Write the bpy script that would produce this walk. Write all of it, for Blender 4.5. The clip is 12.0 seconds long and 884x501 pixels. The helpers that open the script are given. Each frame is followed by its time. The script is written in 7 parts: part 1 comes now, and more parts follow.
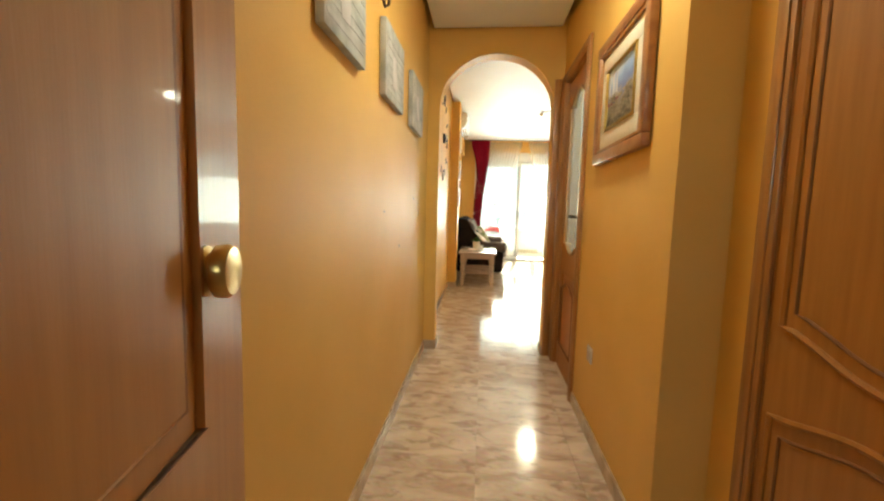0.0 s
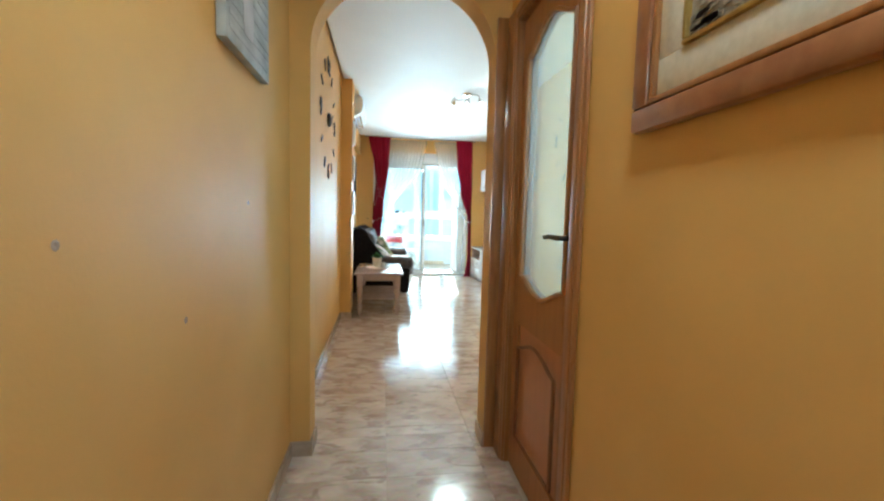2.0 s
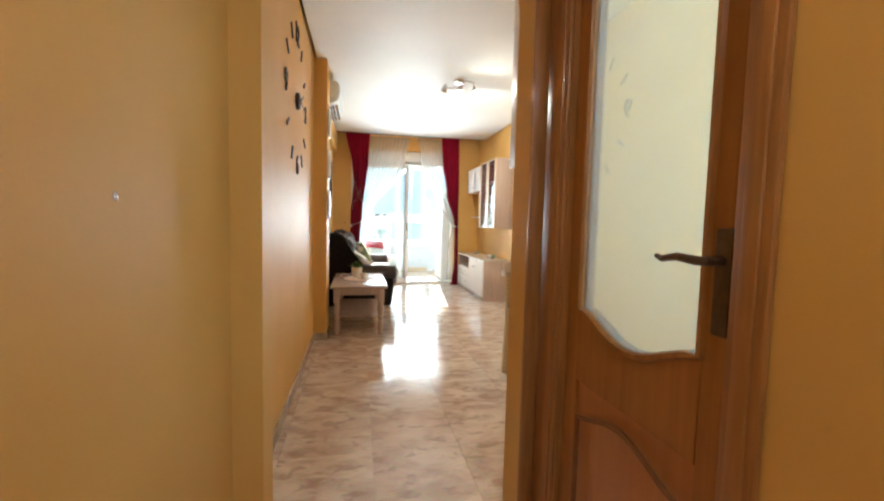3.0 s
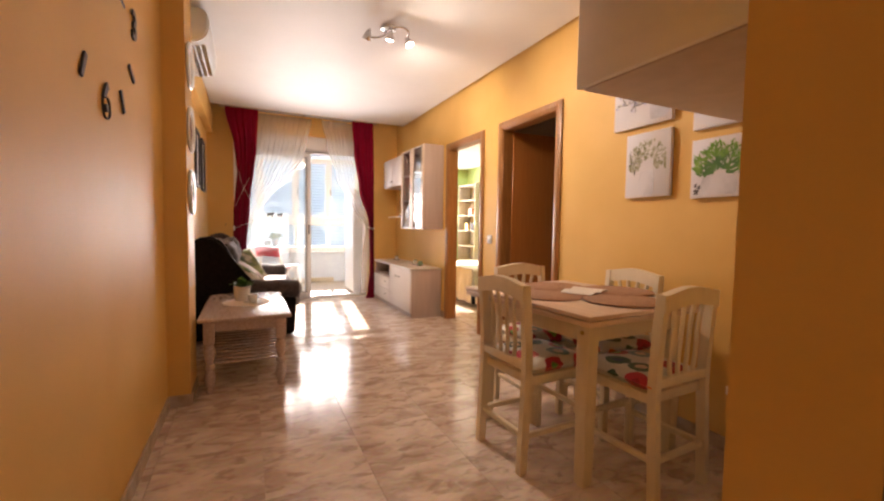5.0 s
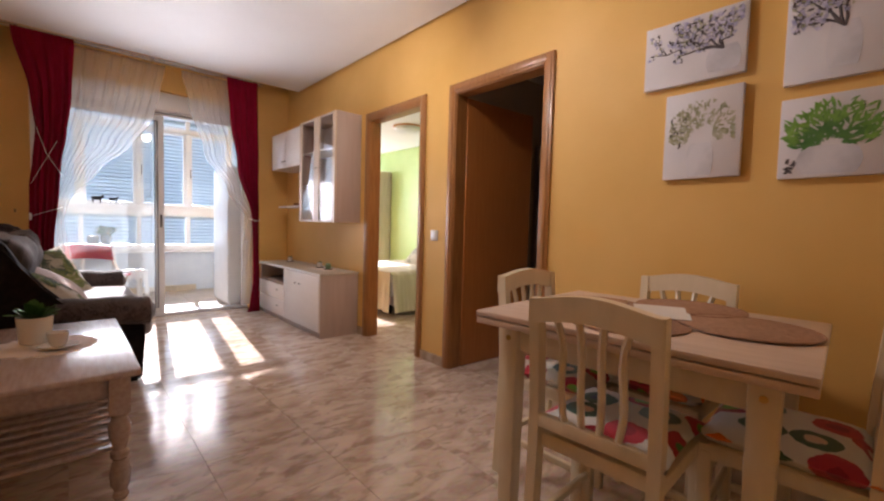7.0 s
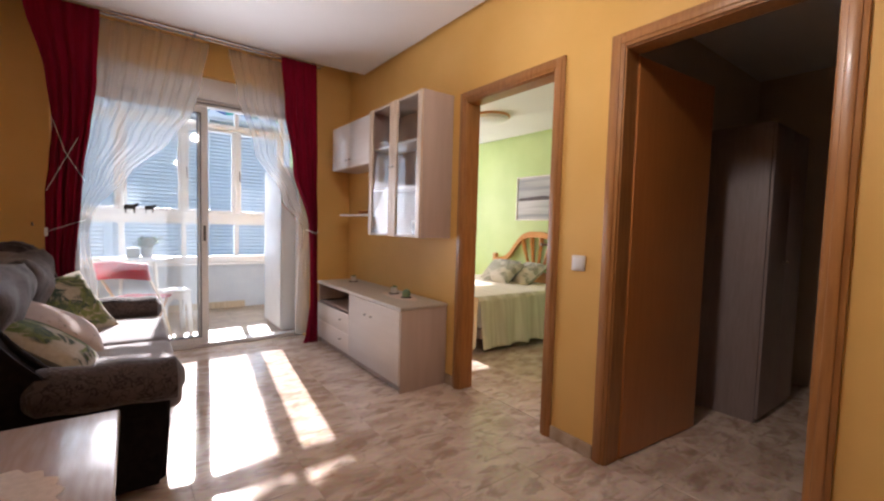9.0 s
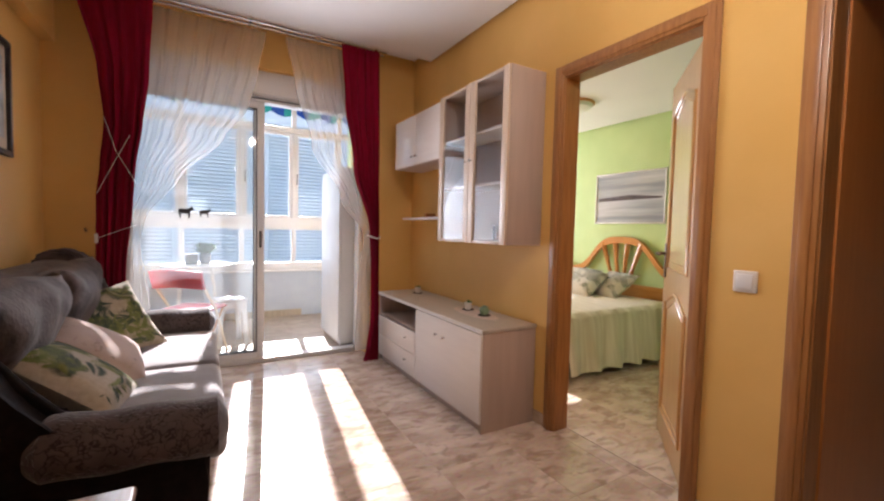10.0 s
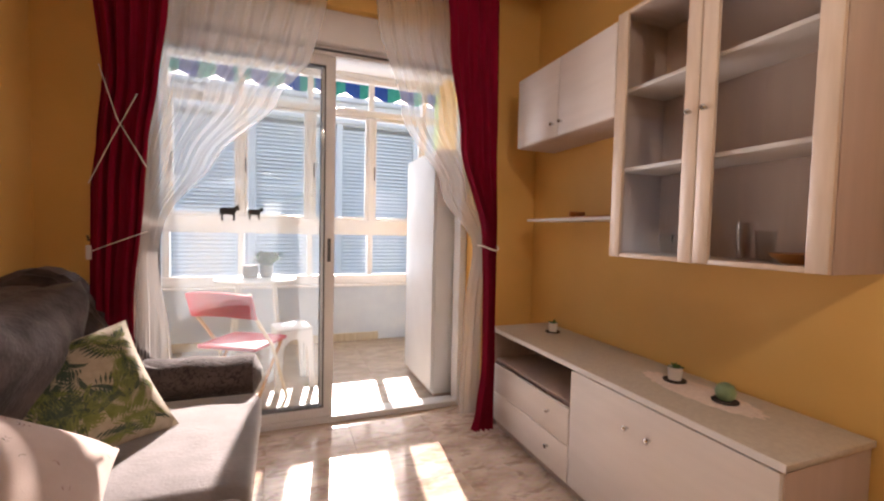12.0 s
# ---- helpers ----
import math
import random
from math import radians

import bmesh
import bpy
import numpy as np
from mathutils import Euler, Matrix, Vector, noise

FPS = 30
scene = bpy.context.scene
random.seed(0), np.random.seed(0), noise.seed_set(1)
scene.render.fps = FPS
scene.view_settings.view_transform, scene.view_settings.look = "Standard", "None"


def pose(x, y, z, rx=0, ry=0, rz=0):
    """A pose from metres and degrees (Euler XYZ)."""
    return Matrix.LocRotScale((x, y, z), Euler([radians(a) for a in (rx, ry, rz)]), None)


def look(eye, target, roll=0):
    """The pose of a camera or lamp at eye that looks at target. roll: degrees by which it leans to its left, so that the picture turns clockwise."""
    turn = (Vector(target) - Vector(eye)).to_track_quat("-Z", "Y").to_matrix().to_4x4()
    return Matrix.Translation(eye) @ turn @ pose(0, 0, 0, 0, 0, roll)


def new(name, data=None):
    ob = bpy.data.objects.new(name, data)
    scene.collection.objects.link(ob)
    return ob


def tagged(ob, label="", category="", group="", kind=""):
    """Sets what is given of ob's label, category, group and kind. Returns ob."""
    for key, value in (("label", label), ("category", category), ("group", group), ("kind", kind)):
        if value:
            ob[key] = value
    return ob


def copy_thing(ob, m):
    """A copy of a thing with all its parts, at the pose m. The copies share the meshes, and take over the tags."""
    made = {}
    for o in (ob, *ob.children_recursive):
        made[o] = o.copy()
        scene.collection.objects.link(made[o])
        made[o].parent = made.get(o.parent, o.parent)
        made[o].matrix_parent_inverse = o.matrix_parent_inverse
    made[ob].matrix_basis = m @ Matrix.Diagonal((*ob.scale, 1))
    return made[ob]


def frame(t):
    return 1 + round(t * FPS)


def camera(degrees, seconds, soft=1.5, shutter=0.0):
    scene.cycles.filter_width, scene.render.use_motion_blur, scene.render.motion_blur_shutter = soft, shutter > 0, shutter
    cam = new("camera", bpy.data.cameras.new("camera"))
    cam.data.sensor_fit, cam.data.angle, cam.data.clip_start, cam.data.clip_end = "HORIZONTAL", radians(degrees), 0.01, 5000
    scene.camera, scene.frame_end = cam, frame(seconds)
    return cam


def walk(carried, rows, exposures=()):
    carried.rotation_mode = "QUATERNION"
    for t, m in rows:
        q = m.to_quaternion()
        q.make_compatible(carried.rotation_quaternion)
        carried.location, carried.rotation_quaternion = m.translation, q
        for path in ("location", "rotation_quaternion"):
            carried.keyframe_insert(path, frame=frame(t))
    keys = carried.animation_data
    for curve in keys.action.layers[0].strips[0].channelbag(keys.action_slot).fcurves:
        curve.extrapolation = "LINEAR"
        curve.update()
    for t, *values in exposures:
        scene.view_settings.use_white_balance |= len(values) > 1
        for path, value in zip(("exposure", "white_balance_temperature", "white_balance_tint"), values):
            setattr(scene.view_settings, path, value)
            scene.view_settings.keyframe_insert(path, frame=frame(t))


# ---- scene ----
cam = camera(93.2, 12.0, soft=2.3)
PATH = [
    (0, (0.106, 0.403, 1.14), (-0.085, 2.383, 0.941), 1.5),
    (0.5, (0.101, 0.69, 1.156), (0.086, 2.681, 0.965), 1.5),
    (1, (0.103, 1.018, 1.149), (0.223, 3.006, 0.966), 1.4),
    (1.5, (0.096, 1.35, 1.152), (0.315, 3.331, 0.988), 1.6),
    (2, (0.077, 1.687, 1.17), (0.359, 3.661, 1.012), 1.5),
    (2.5, (0.035, 2.01, 1.175), (0.368, 3.977, 1.028), 1.4),
    (4.5, (0.036, 3.268, 1.135), (0.714, 5.146, 1.02), 1.1),
    (5, (0.056, 3.533, 1.114), (0.897, 5.344, 1.003), 0.9),
    (5.5, (0.064, 3.836, 1.101), (1.077, 5.557, 0.988), 1.3),
    (6, (0.093, 4.11, 1.094), (1.242, 5.742, 0.981), 1.4),
    (6.5, (0.094, 4.389, 1.084), (1.362, 5.932, 0.971), 1.4),
    (7, (0.119, 4.667, 1.06), (1.454, 6.151, 0.952), 1.6),
    (9, (0.363, 5.795, 1.171), (1.554, 7.399, 1.057), 1.6),
    (9.5, (0.414, 6.062, 1.164), (1.511, 7.732, 1.063), 1.4),
    (10, (0.465, 6.335, 1.167), (1.462, 8.066, 1.068), 1.4),
    (10.5, (0.512, 6.629, 1.175), (1.412, 8.412, 1.078), 1.3),
    (11, (0.545, 6.935, 1.158), (1.38, 8.749, 1.062), 1.4),
    (11.5, (0.583, 7.254, 1.168), (1.357, 9.095, 1.074), 1.2),
    (12, (0.636, 7.577, 1.18), (1.348, 9.444, 1.087), 1.3),
]
EXPO = [(0.0, 3.15, 7500, -12), (0.6, 3.25, 5400, -15), (1.5, 3.0, 4750, -18), (2.5, 2.75, 5300, -12), (4.5, 2.4, 8000, 22), (5.5, 2.0, 6900, 21), (7.0, 1.65, 6400, 20), (9.0, 1.5, 6400, 19), (10.5, 1.7, 6600, 20), (12.0, 1.57, 7400, 24)]
walk(cam, [(t, look(eye, target, roll)) for t, eye, target, roll in PATH], EXPO)

# ---- light ----
SUN_TAN, SUN_SIDE = 0.56, 0.12
world = bpy.data.worlds.new("sky")
scene.world = world
world.use_nodes = True
wn = world.node_tree.nodes
wn.clear()
w_out, w_bg, w_sky = wn.new("ShaderNodeOutputWorld"), wn.new("ShaderNodeBackground"), wn.new("ShaderNodeTexSky")
w_sky.sky_type, w_sky.sun_disc = "NISHITA", False
w_sky.sun_elevation, w_sky.sun_rotation = math.atan(SUN_TAN), math.atan(SUN_SIDE)
w_bg.inputs["Strength"].default_value = 0.15
world.node_tree.links.new(w_sky.outputs[0], w_bg.inputs[0])
world.node_tree.links.new(w_bg.outputs[0], w_out.inputs[0])
sun_data = bpy.data.lights.new("sun", "SUN")
sun_data.energy, sun_data.angle, sun_data.color = 5.0, radians(0.5), (1.0, 0.985, 0.965)
sun = new("sun", sun_data)
sun.matrix_world = look((SUN_SIDE * 20, 30, SUN_TAN * 20), (0, 10, 0))


def area_light(name, x, y, z, rx, ry, rz, w, h, power, colour):
    d = bpy.data.lights.new(name, "AREA")
    d.shape, d.size, d.size_y, d.energy, d.color = "RECTANGLE", w, h, power, colour
    ob = new(name, d)
    ob.matrix_world = pose(x, y, z, rx, ry, rz)
    return ob


# skylight coming in through the glazed openings
area_light("balcony_skylight", 0.82, 12.16, 1.6, 90, 0, 180, 2.7, 2.0, 16, (0.74, 0.87, 1.0))
# daylight thrown up from the sunlit balcony and street
area_light("balcony_door_daylight", 0.86, 9.94, 1.2, 113, 0, 180, 1.15, 1.0, 5.6, (0.94, 0.96, 1.0)).data.spread = radians(104)
area_light("bedroom_skylight", 3.42, 12.20, 1.5, 90, 0, 180, 1.3, 1.25, 36, (0.92, 0.97, 1.0))
area_light("hall_lamp_light", 0.32, 2.0, 2.41, 0, 0, 0, 0.22, 0.22, 1.05, (0.96, 0.97, 1.0))
area_light("kitchen_lamp_light", 1.45, 2.6, 2.52, 0, 0, 0, 0.5, 0.5, 2.4, (0.72, 0.87, 1.0))
# cool lamp added inside the kitchen; its east wall has no window
area_light("kitchen_fill_light", 2.22, 2.85, 1.55, 0, 90, 0, 1.1, 1.0, 4.8, (0.70, 0.86, 1.0))
# lamp added on the unseen landing to brighten the hall
area_light("landing_fill_light", 0.35, -1.60, 1.75, 90, 0, 0, 0.5, 0.5, 0.9, (0.92, 0.96, 1.0))


def spot_light(x, y, z, power, aim):
    d = bpy.data.lights.new("lamp_spot", "SPOT")
    d.energy, d.color, d.shadow_soft_size, d.spot_size, d.spot_blend = power, (1.0, 0.93, 0.82), 0.06, radians(128), 1.0
    ob = new("lamp_spot", d)
    ob.matrix_world = look((x, y, z), (x + aim[0], y + aim[1], z + aim[2]))


# two of the ceiling spots point at the dining corner, one at the cabinets
spot_light(0.895, 6.70, 2.49, 11, (0.75, -0.9, -0.7))
spot_light(1.045, 6.64, 2.49, 11, (0.75, -0.9, -0.7))
spot_light(1.195, 6.70, 2.49, 18, (0.75, 1.1, -0.75))


# ---- materials ----
def mat(name, colour, rough=0.5, metal=0.0, colour2=None, scale=6.0, detail=6.0, stretch=(1, 1, 1), bump=0.0, bump_scale=60.0,
        coat=0.0, sheen=0.0, vary=0.0, spec=0.5, low=0.35, high=0.65, rough2=None, trans=0.0):
    m = bpy.data.materials.new(name)
    m.use_nodes = True
    n, l = m.node_tree.nodes, m.node_tree.links
    b = n["Principled BSDF"]
    b.inputs["Base Color"].default_value = (*colour, 1)
    b.inputs["Roughness"].default_value, b.inputs["Metallic"].default_value = rough, metal
    b.inputs["Specular IOR Level"].default_value = spec
    b.inputs["Coat Weight"].default_value, b.inputs["Coat Roughness"].default_value = coat, 0.06
    b.inputs["Sheen Weight"].default_value, b.inputs["Sheen Roughness"].default_value = sheen, 0.35
    b.inputs["Transmission Weight"].default_value = trans
    co, mp = n.new("ShaderNodeTexCoord"), n.new("ShaderNodeMapping")
    mp.inputs["Scale"].default_value = stretch
    l.new(co.outputs["Object"], mp.inputs[0])
    if colour2:
        a, r = n.new("ShaderNodeTexNoise"), n.new("ShaderNodeValToRGB")
        a.inputs["Scale"].default_value, a.inputs["Detail"].default_value = scale, detail
        r.color_ramp.elements[0].position, r.color_ramp.elements[1].position = low, high
        r.color_ramp.elements[0].color, r.color_ramp.elements[1].color = (*colour, 1), (*colour2, 1)
        l.new(mp.outputs[0], a.inputs["Vector"])
        l.new(a.outputs["Fac"], r.inputs[0])
        last = r.outputs[0]
        if vary:
            o, h, mr = n.new("ShaderNodeObjectInfo"), n.new("ShaderNodeHueSaturation"), n.new("ShaderNodeMapRange")
            mr.inputs["To Min"].default_value, mr.inputs["To Max"].default_value = 1 - vary, 1 + vary
            l.new(o.outputs["Random"], mr.inputs["Value"])
            l.new(mr.outputs[0], h.inputs["Value"])
            l.new(last, h.inputs["Color"])
            last = h.outputs[0]
        l.new(last, b.inputs["Base Color"])
        if rough2 is not None:
            mr2 = n.new("ShaderNodeMapRange")
            mr2.inputs["To Min"].default_value, mr2.inputs["To Max"].default_value = rough, rough2
            l.new(a.outputs["Fac"], mr2.inputs["Value"])
            l.new(mr2.outputs[0], b.inputs["Roughness"])
    if bump:
        a2, bp = n.new("ShaderNodeTexNoise"), n.new("ShaderNodeBump")
        a2.inputs["Scale"].default_value, a2.inputs["Detail"].default_value = bump_scale, 4
        bp.inputs["Strength"].default_value, bp.inputs["Distance"].default_value = bump, 0.004
        l.new(mp.outputs[0], a2.inputs["Vector"])
        l.new(a2.outputs["Fac"], bp.inputs["Height"])
        l.new(bp.outputs[0], b.inputs["Normal"])
    return m


def glass_mat(name, tint=(0.985, 0.992, 0.99), gloss=0.02, base=0.025, veil=0.0, veil_colour=(0.85, 0.9, 0.92)):
    m = bpy.data.materials.new(name)
    m.use_nodes = True
    n, l = m.node_tree.nodes, m.node_tree.links
    n.clear()
    out, tr, gl, mx, fr = (n.new(k) for k in ("ShaderNodeOutputMaterial", "ShaderNodeBsdfTransparent", "ShaderNodeBsdfGlossy", "ShaderNodeMixShader", "ShaderNodeLayerWeight"))
    pw, ma = n.new("ShaderNodeMath"), n.new("ShaderNodeMath")
    pw.operation, pw.inputs[1].default_value, ma.operation, ma.inputs[1].default_value, ma.inputs[2].default_value = "POWER", 4.0, "MULTIPLY_ADD", 0.8, base
    tr.inputs[0].default_value = (*tint, 1)
    gl.inputs["Roughness"].default_value = gloss
    fr.inputs["Blend"].default_value = 0.5
    under = tr.outputs[0]
    if veil:
        tl, df, m1, m2 = (n.new(k) for k in ("ShaderNodeBsdfTranslucent", "ShaderNodeBsdfDiffuse", "ShaderNodeMixShader", "ShaderNodeMixShader"))
        tl.inputs[0].default_value = df.inputs[0].default_value = (*veil_colour, 1)
        l.new(tl.outputs[0], m1.inputs[1])
        l.new(df.outputs[0], m1.inputs[2])
        m2.inputs[0].default_value = veil
        l.new(tr.outputs[0], m2.inputs[1])
        l.new(m1.outputs[0], m2.inputs[2])
        under = m2.outputs[0]
    l.new(fr.outputs["Facing"], pw.inputs[0])
    l.new(pw.outputs[0], ma.inputs[0])
    l.new(ma.outputs[0], mx.inputs[0])
    l.new(under, mx.inputs[1])
    l.new(gl.outputs[0], mx.inputs[2])
    l.new(mx.outputs[0], out.inputs[0])
    return m


def cloth_mat(name, colour, see=0.0, glow=0.5):
    """Thin cloth: some light passes straight, some scatters through."""
    m = bpy.data.materials.new(name)
    m.use_nodes = True
    n, l = m.node_tree.nodes, m.node_tree.links
    n.clear()
    out, tr, tl, df, m1, m2 = (n.new(k) for k in ("ShaderNodeOutputMaterial", "ShaderNodeBsdfTransparent", "ShaderNodeBsdfTranslucent", "ShaderNodeBsdfDiffuse", "ShaderNodeMixShader", "ShaderNodeMixShader"))
    tl.inputs[0].default_value = df.inputs[0].default_value = (*colour, 1)
    m1.inputs[0].default_value = 1 - glow
    l.new(tl.outputs[0], m1.inputs[1])
    l.new(df.outputs[0], m1.inputs[2])
    m2.inputs[0].default_value = 1 - see
    l.new(tr.outputs[0], m2.inputs[1])
    l.new(m1.outputs[0], m2.inputs[2])
    l.new(m2.outputs[0], out.inputs[0])
    return m


def glow_mat(name, colour, strength):
    m = bpy.data.materials.new(name)
    m.use_nodes = True
    b = m.node_tree.nodes["Principled BSDF"]
    b.inputs["Base Color"].default_value = b.inputs["Emission Color"].default_value = (*colour, 1)
    b.inputs["Emission Strength"].default_value = strength
    return m


def spots_mat(name, ground, colours, scale, size, rough=0.85, stretch=(1, 1, 1), hearts=()):
    """Cloth printed with round blots of several colours."""
    m = bpy.data.materials.new(name)
    m.use_nodes = True
    n, l = m.node_tree.nodes, m.node_tree.links
    b = n["Principled BSDF"]
    b.inputs["Roughness"].default_value, b.inputs["Sheen Weight"].default_value = rough, 0.2
    co, mp, v = n.new("ShaderNodeTexCoord"), n.new("ShaderNodeMapping"), n.new("ShaderNodeTexVoronoi")
    v.voronoi_dimensions, v.inputs["Scale"].default_value, v.inputs["Randomness"].default_value = "2D", scale, 0.8
    mp.inputs["Scale"].default_value = stretch
    l.new(co.outputs["Object"], mp.inputs[0])
    l.new(mp.outputs[0], v.inputs["Vector"])
    sep, pick = n.new("ShaderNodeSeparateColor"), n.new("ShaderNodeValToRGB")
    l.new(v.outputs["Color"], sep.inputs[0])
    l.new(sep.outputs[0], pick.inputs[0])
    cr = pick.color_ramp
    cr.interpolation = "CONSTANT"
    while len(cr.elements) < len(colours):
        cr.elements.new(0.5)
    for i, c in enumerate(colours):
        cr.elements[i].position, cr.elements[i].color = i / len(colours), (*c, 1)
    edge, mix = n.new("ShaderNodeValToRGB"), n.new("ShaderNodeMix")
    mix.data_type = "RGBA"
    edge.color_ramp.interpolation = "CONSTANT"
    ec = edge.color_ramp.elements
    ec[0].color, ec[1].position, ec[1].color = (1, 1, 1, 1), size, (0, 0, 0, 1)
    wob, off = n.new("ShaderNodeTexNoise"), n.new("ShaderNodeMath")
    wob.inputs["Scale"].default_value = scale * 4
    off.operation, off.inputs[1].default_value = "MULTIPLY_ADD", 0.16
    l.new(mp.outputs[0], wob.inputs["Vector"])
    l.new(wob.outputs["Fac"], off.inputs[0])
    l.new(v.outputs["Distance"], off.inputs[2])
    l.new(off.outputs[0], edge.inputs[0])
    petal = pick.outputs[0]
    if hearts:
        hp, he, hm = n.new("ShaderNodeValToRGB"), n.new("ShaderNodeValToRGB"), n.new("ShaderNodeMix")
        hm.data_type = "RGBA"
        hp.color_ramp.interpolation = he.color_ramp.interpolation = "CONSTANT"
        while len(hp.color_ramp.elements) < len(hearts):
            hp.color_ramp.elements.new(0.5)
        for i, c in enumerate(hearts):
            hp.color_ramp.elements[i].position, hp.color_ramp.elements[i].color = i / len(hearts), (*c, 1)
        q = he.color_ramp.elements
        q[0].color, q[1].position, q[1].color = (1, 1, 1, 1), size * 0.55, (0, 0, 0, 1)
        l.new(sep.outputs[1], hp.inputs[0])
        l.new(off.outputs[0], he.inputs[0])
        l.new(he.outputs[0], hm.inputs["Factor"])
        l.new(pick.outputs[0], hm.inputs["A"])
        l.new(hp.outputs[0], hm.inputs["B"])
        petal = hm.outputs["Result"]
    l.new(edge.outputs[0], mix.inputs["Factor"])
    mix.inputs["A"].default_value = (*ground, 1)
    l.new(petal, mix.inputs["B"])
    l.new(mix.outputs["Result"], b.inputs["Base Color"])
    return m


def crackle_mat(name, ground, crease, scale, bump=0.5):
    """Napped cloth crossed by fine dark creases."""
    m = mat(name, ground, 0.9, colour2=tuple(c * 1.5 for c in ground), scale=9, detail=8, sheen=0.35, spec=0.2)
    n, l = m.node_tree.nodes, m.node_tree.links
    b = n["Principled BSDF"]
    cloth = b.inputs["Base Color"].links[0].from_socket
    co, v, w, ad, r, mx, bp = (n.new(k) for k in ("ShaderNodeTexCoord", "ShaderNodeTexVoronoi", "ShaderNodeTexNoise", "ShaderNodeMix", "ShaderNodeValToRGB", "ShaderNodeMix", "ShaderNodeBump"))
    v.feature = "DISTANCE_TO_EDGE"
    v.inputs["Scale"].default_value, w.inputs["Scale"].default_value = scale, scale * 0.9
    ad.data_type, ad.inputs["Factor"].default_value = "RGBA", 0.12
    l.new(co.outputs["Object"], w.inputs["Vector"])
    l.new(co.outputs["Object"], ad.inputs["A"])
    l.new(w.outputs["Color"], ad.inputs["B"])
    l.new(ad.outputs["Result"], v.inputs["Vector"])
    r.color_ramp.elements[0].position, r.color_ramp.elements[1].position = 0.0, 0.09
    l.new(v.outputs["Distance"], r.inputs[0])
    mx.data_type = "RGBA"
    l.new(r.outputs[0], mx.inputs["Factor"])
    mx.inputs["A"].default_value = (*crease, 1)
    l.new(cloth, mx.inputs["B"])
    l.new(mx.outputs["Result"], b.inputs["Base Color"])
    bp.inputs["Strength"].default_value, bp.inputs["Distance"].default_value = bump, 0.004
    l.new(r.outputs[0], bp.inputs["Height"])
    l.new(bp.outputs[0], b.inputs["Normal"])
    return m


def leaves_mat(name, ground, green, dark, scale=9.0):
    """Cloth printed with ferny leaves: distorted stripes inside blots."""
    m = bpy.data.materials.new(name)
    m.use_nodes = True
    n, l = m.node_tree.nodes, m.node_tree.links
    b = n["Principled BSDF"]
    b.inputs["Roughness"].default_value, b.inputs["Sheen Weight"].default_value = 0.9, 0.2
    co, w, v, no = n.new("ShaderNodeTexCoord"), n.new("ShaderNodeTexWave"), n.new("ShaderNodeTexVoronoi"), n.new("ShaderNodeTexNoise")
    w.inputs["Scale"].default_value, w.inputs["Distortion"].default_value, w.inputs["Detail"].default_value = scale * 1.6, 9.0, 1.0
    w.inputs["Detail Scale"].default_value = 0.8
    v.inputs["Scale"].default_value, no.inputs["Scale"].default_value = scale, scale * 0.8
    for q in (w, v, no):
        l.new(co.outputs["Object"], q.inputs["Vector"])
    r1, r2, r3 = (n.new("ShaderNodeValToRGB") for _ in range(3))
    r1.color_ramp.elements[0].position, r1.color_ramp.elements[1].position = 0.42, 0.5
    r2.color_ramp.elements[0].position, r2.color_ramp.elements[1].position = 0.44, 0.52
    r3.color_ramp.elements[0].position, r3.color_ramp.elements[1].position = 0.3, 0.7
    r3.color_ramp.elements[0].color, r3.color_ramp.elements[1].color = (*dark, 1), (*green, 1)
    l.new(w.outputs["Fac"], r1.inputs[0])
    l.new(no.outputs["Fac"], r2.inputs[0])
    l.new(v.outputs["Distance"], r3.inputs[0])
    mul, mix = n.new("ShaderNodeMath"), n.new("ShaderNodeMix")
    mul.operation, mix.data_type = "MULTIPLY", "RGBA"
    l.new(r1.outputs[0], mul.inputs[0])
    l.new(r2.outputs[0], mul.inputs[1])
    l.new(mul.outputs[0], mix.inputs["Factor"])
    mix.inputs["A"].default_value = (*ground, 1)
    l.new(r3.outputs[0], mix.inputs["B"])
    l.new(mix.outputs["Result"], b.inputs["Base Color"])
    return m


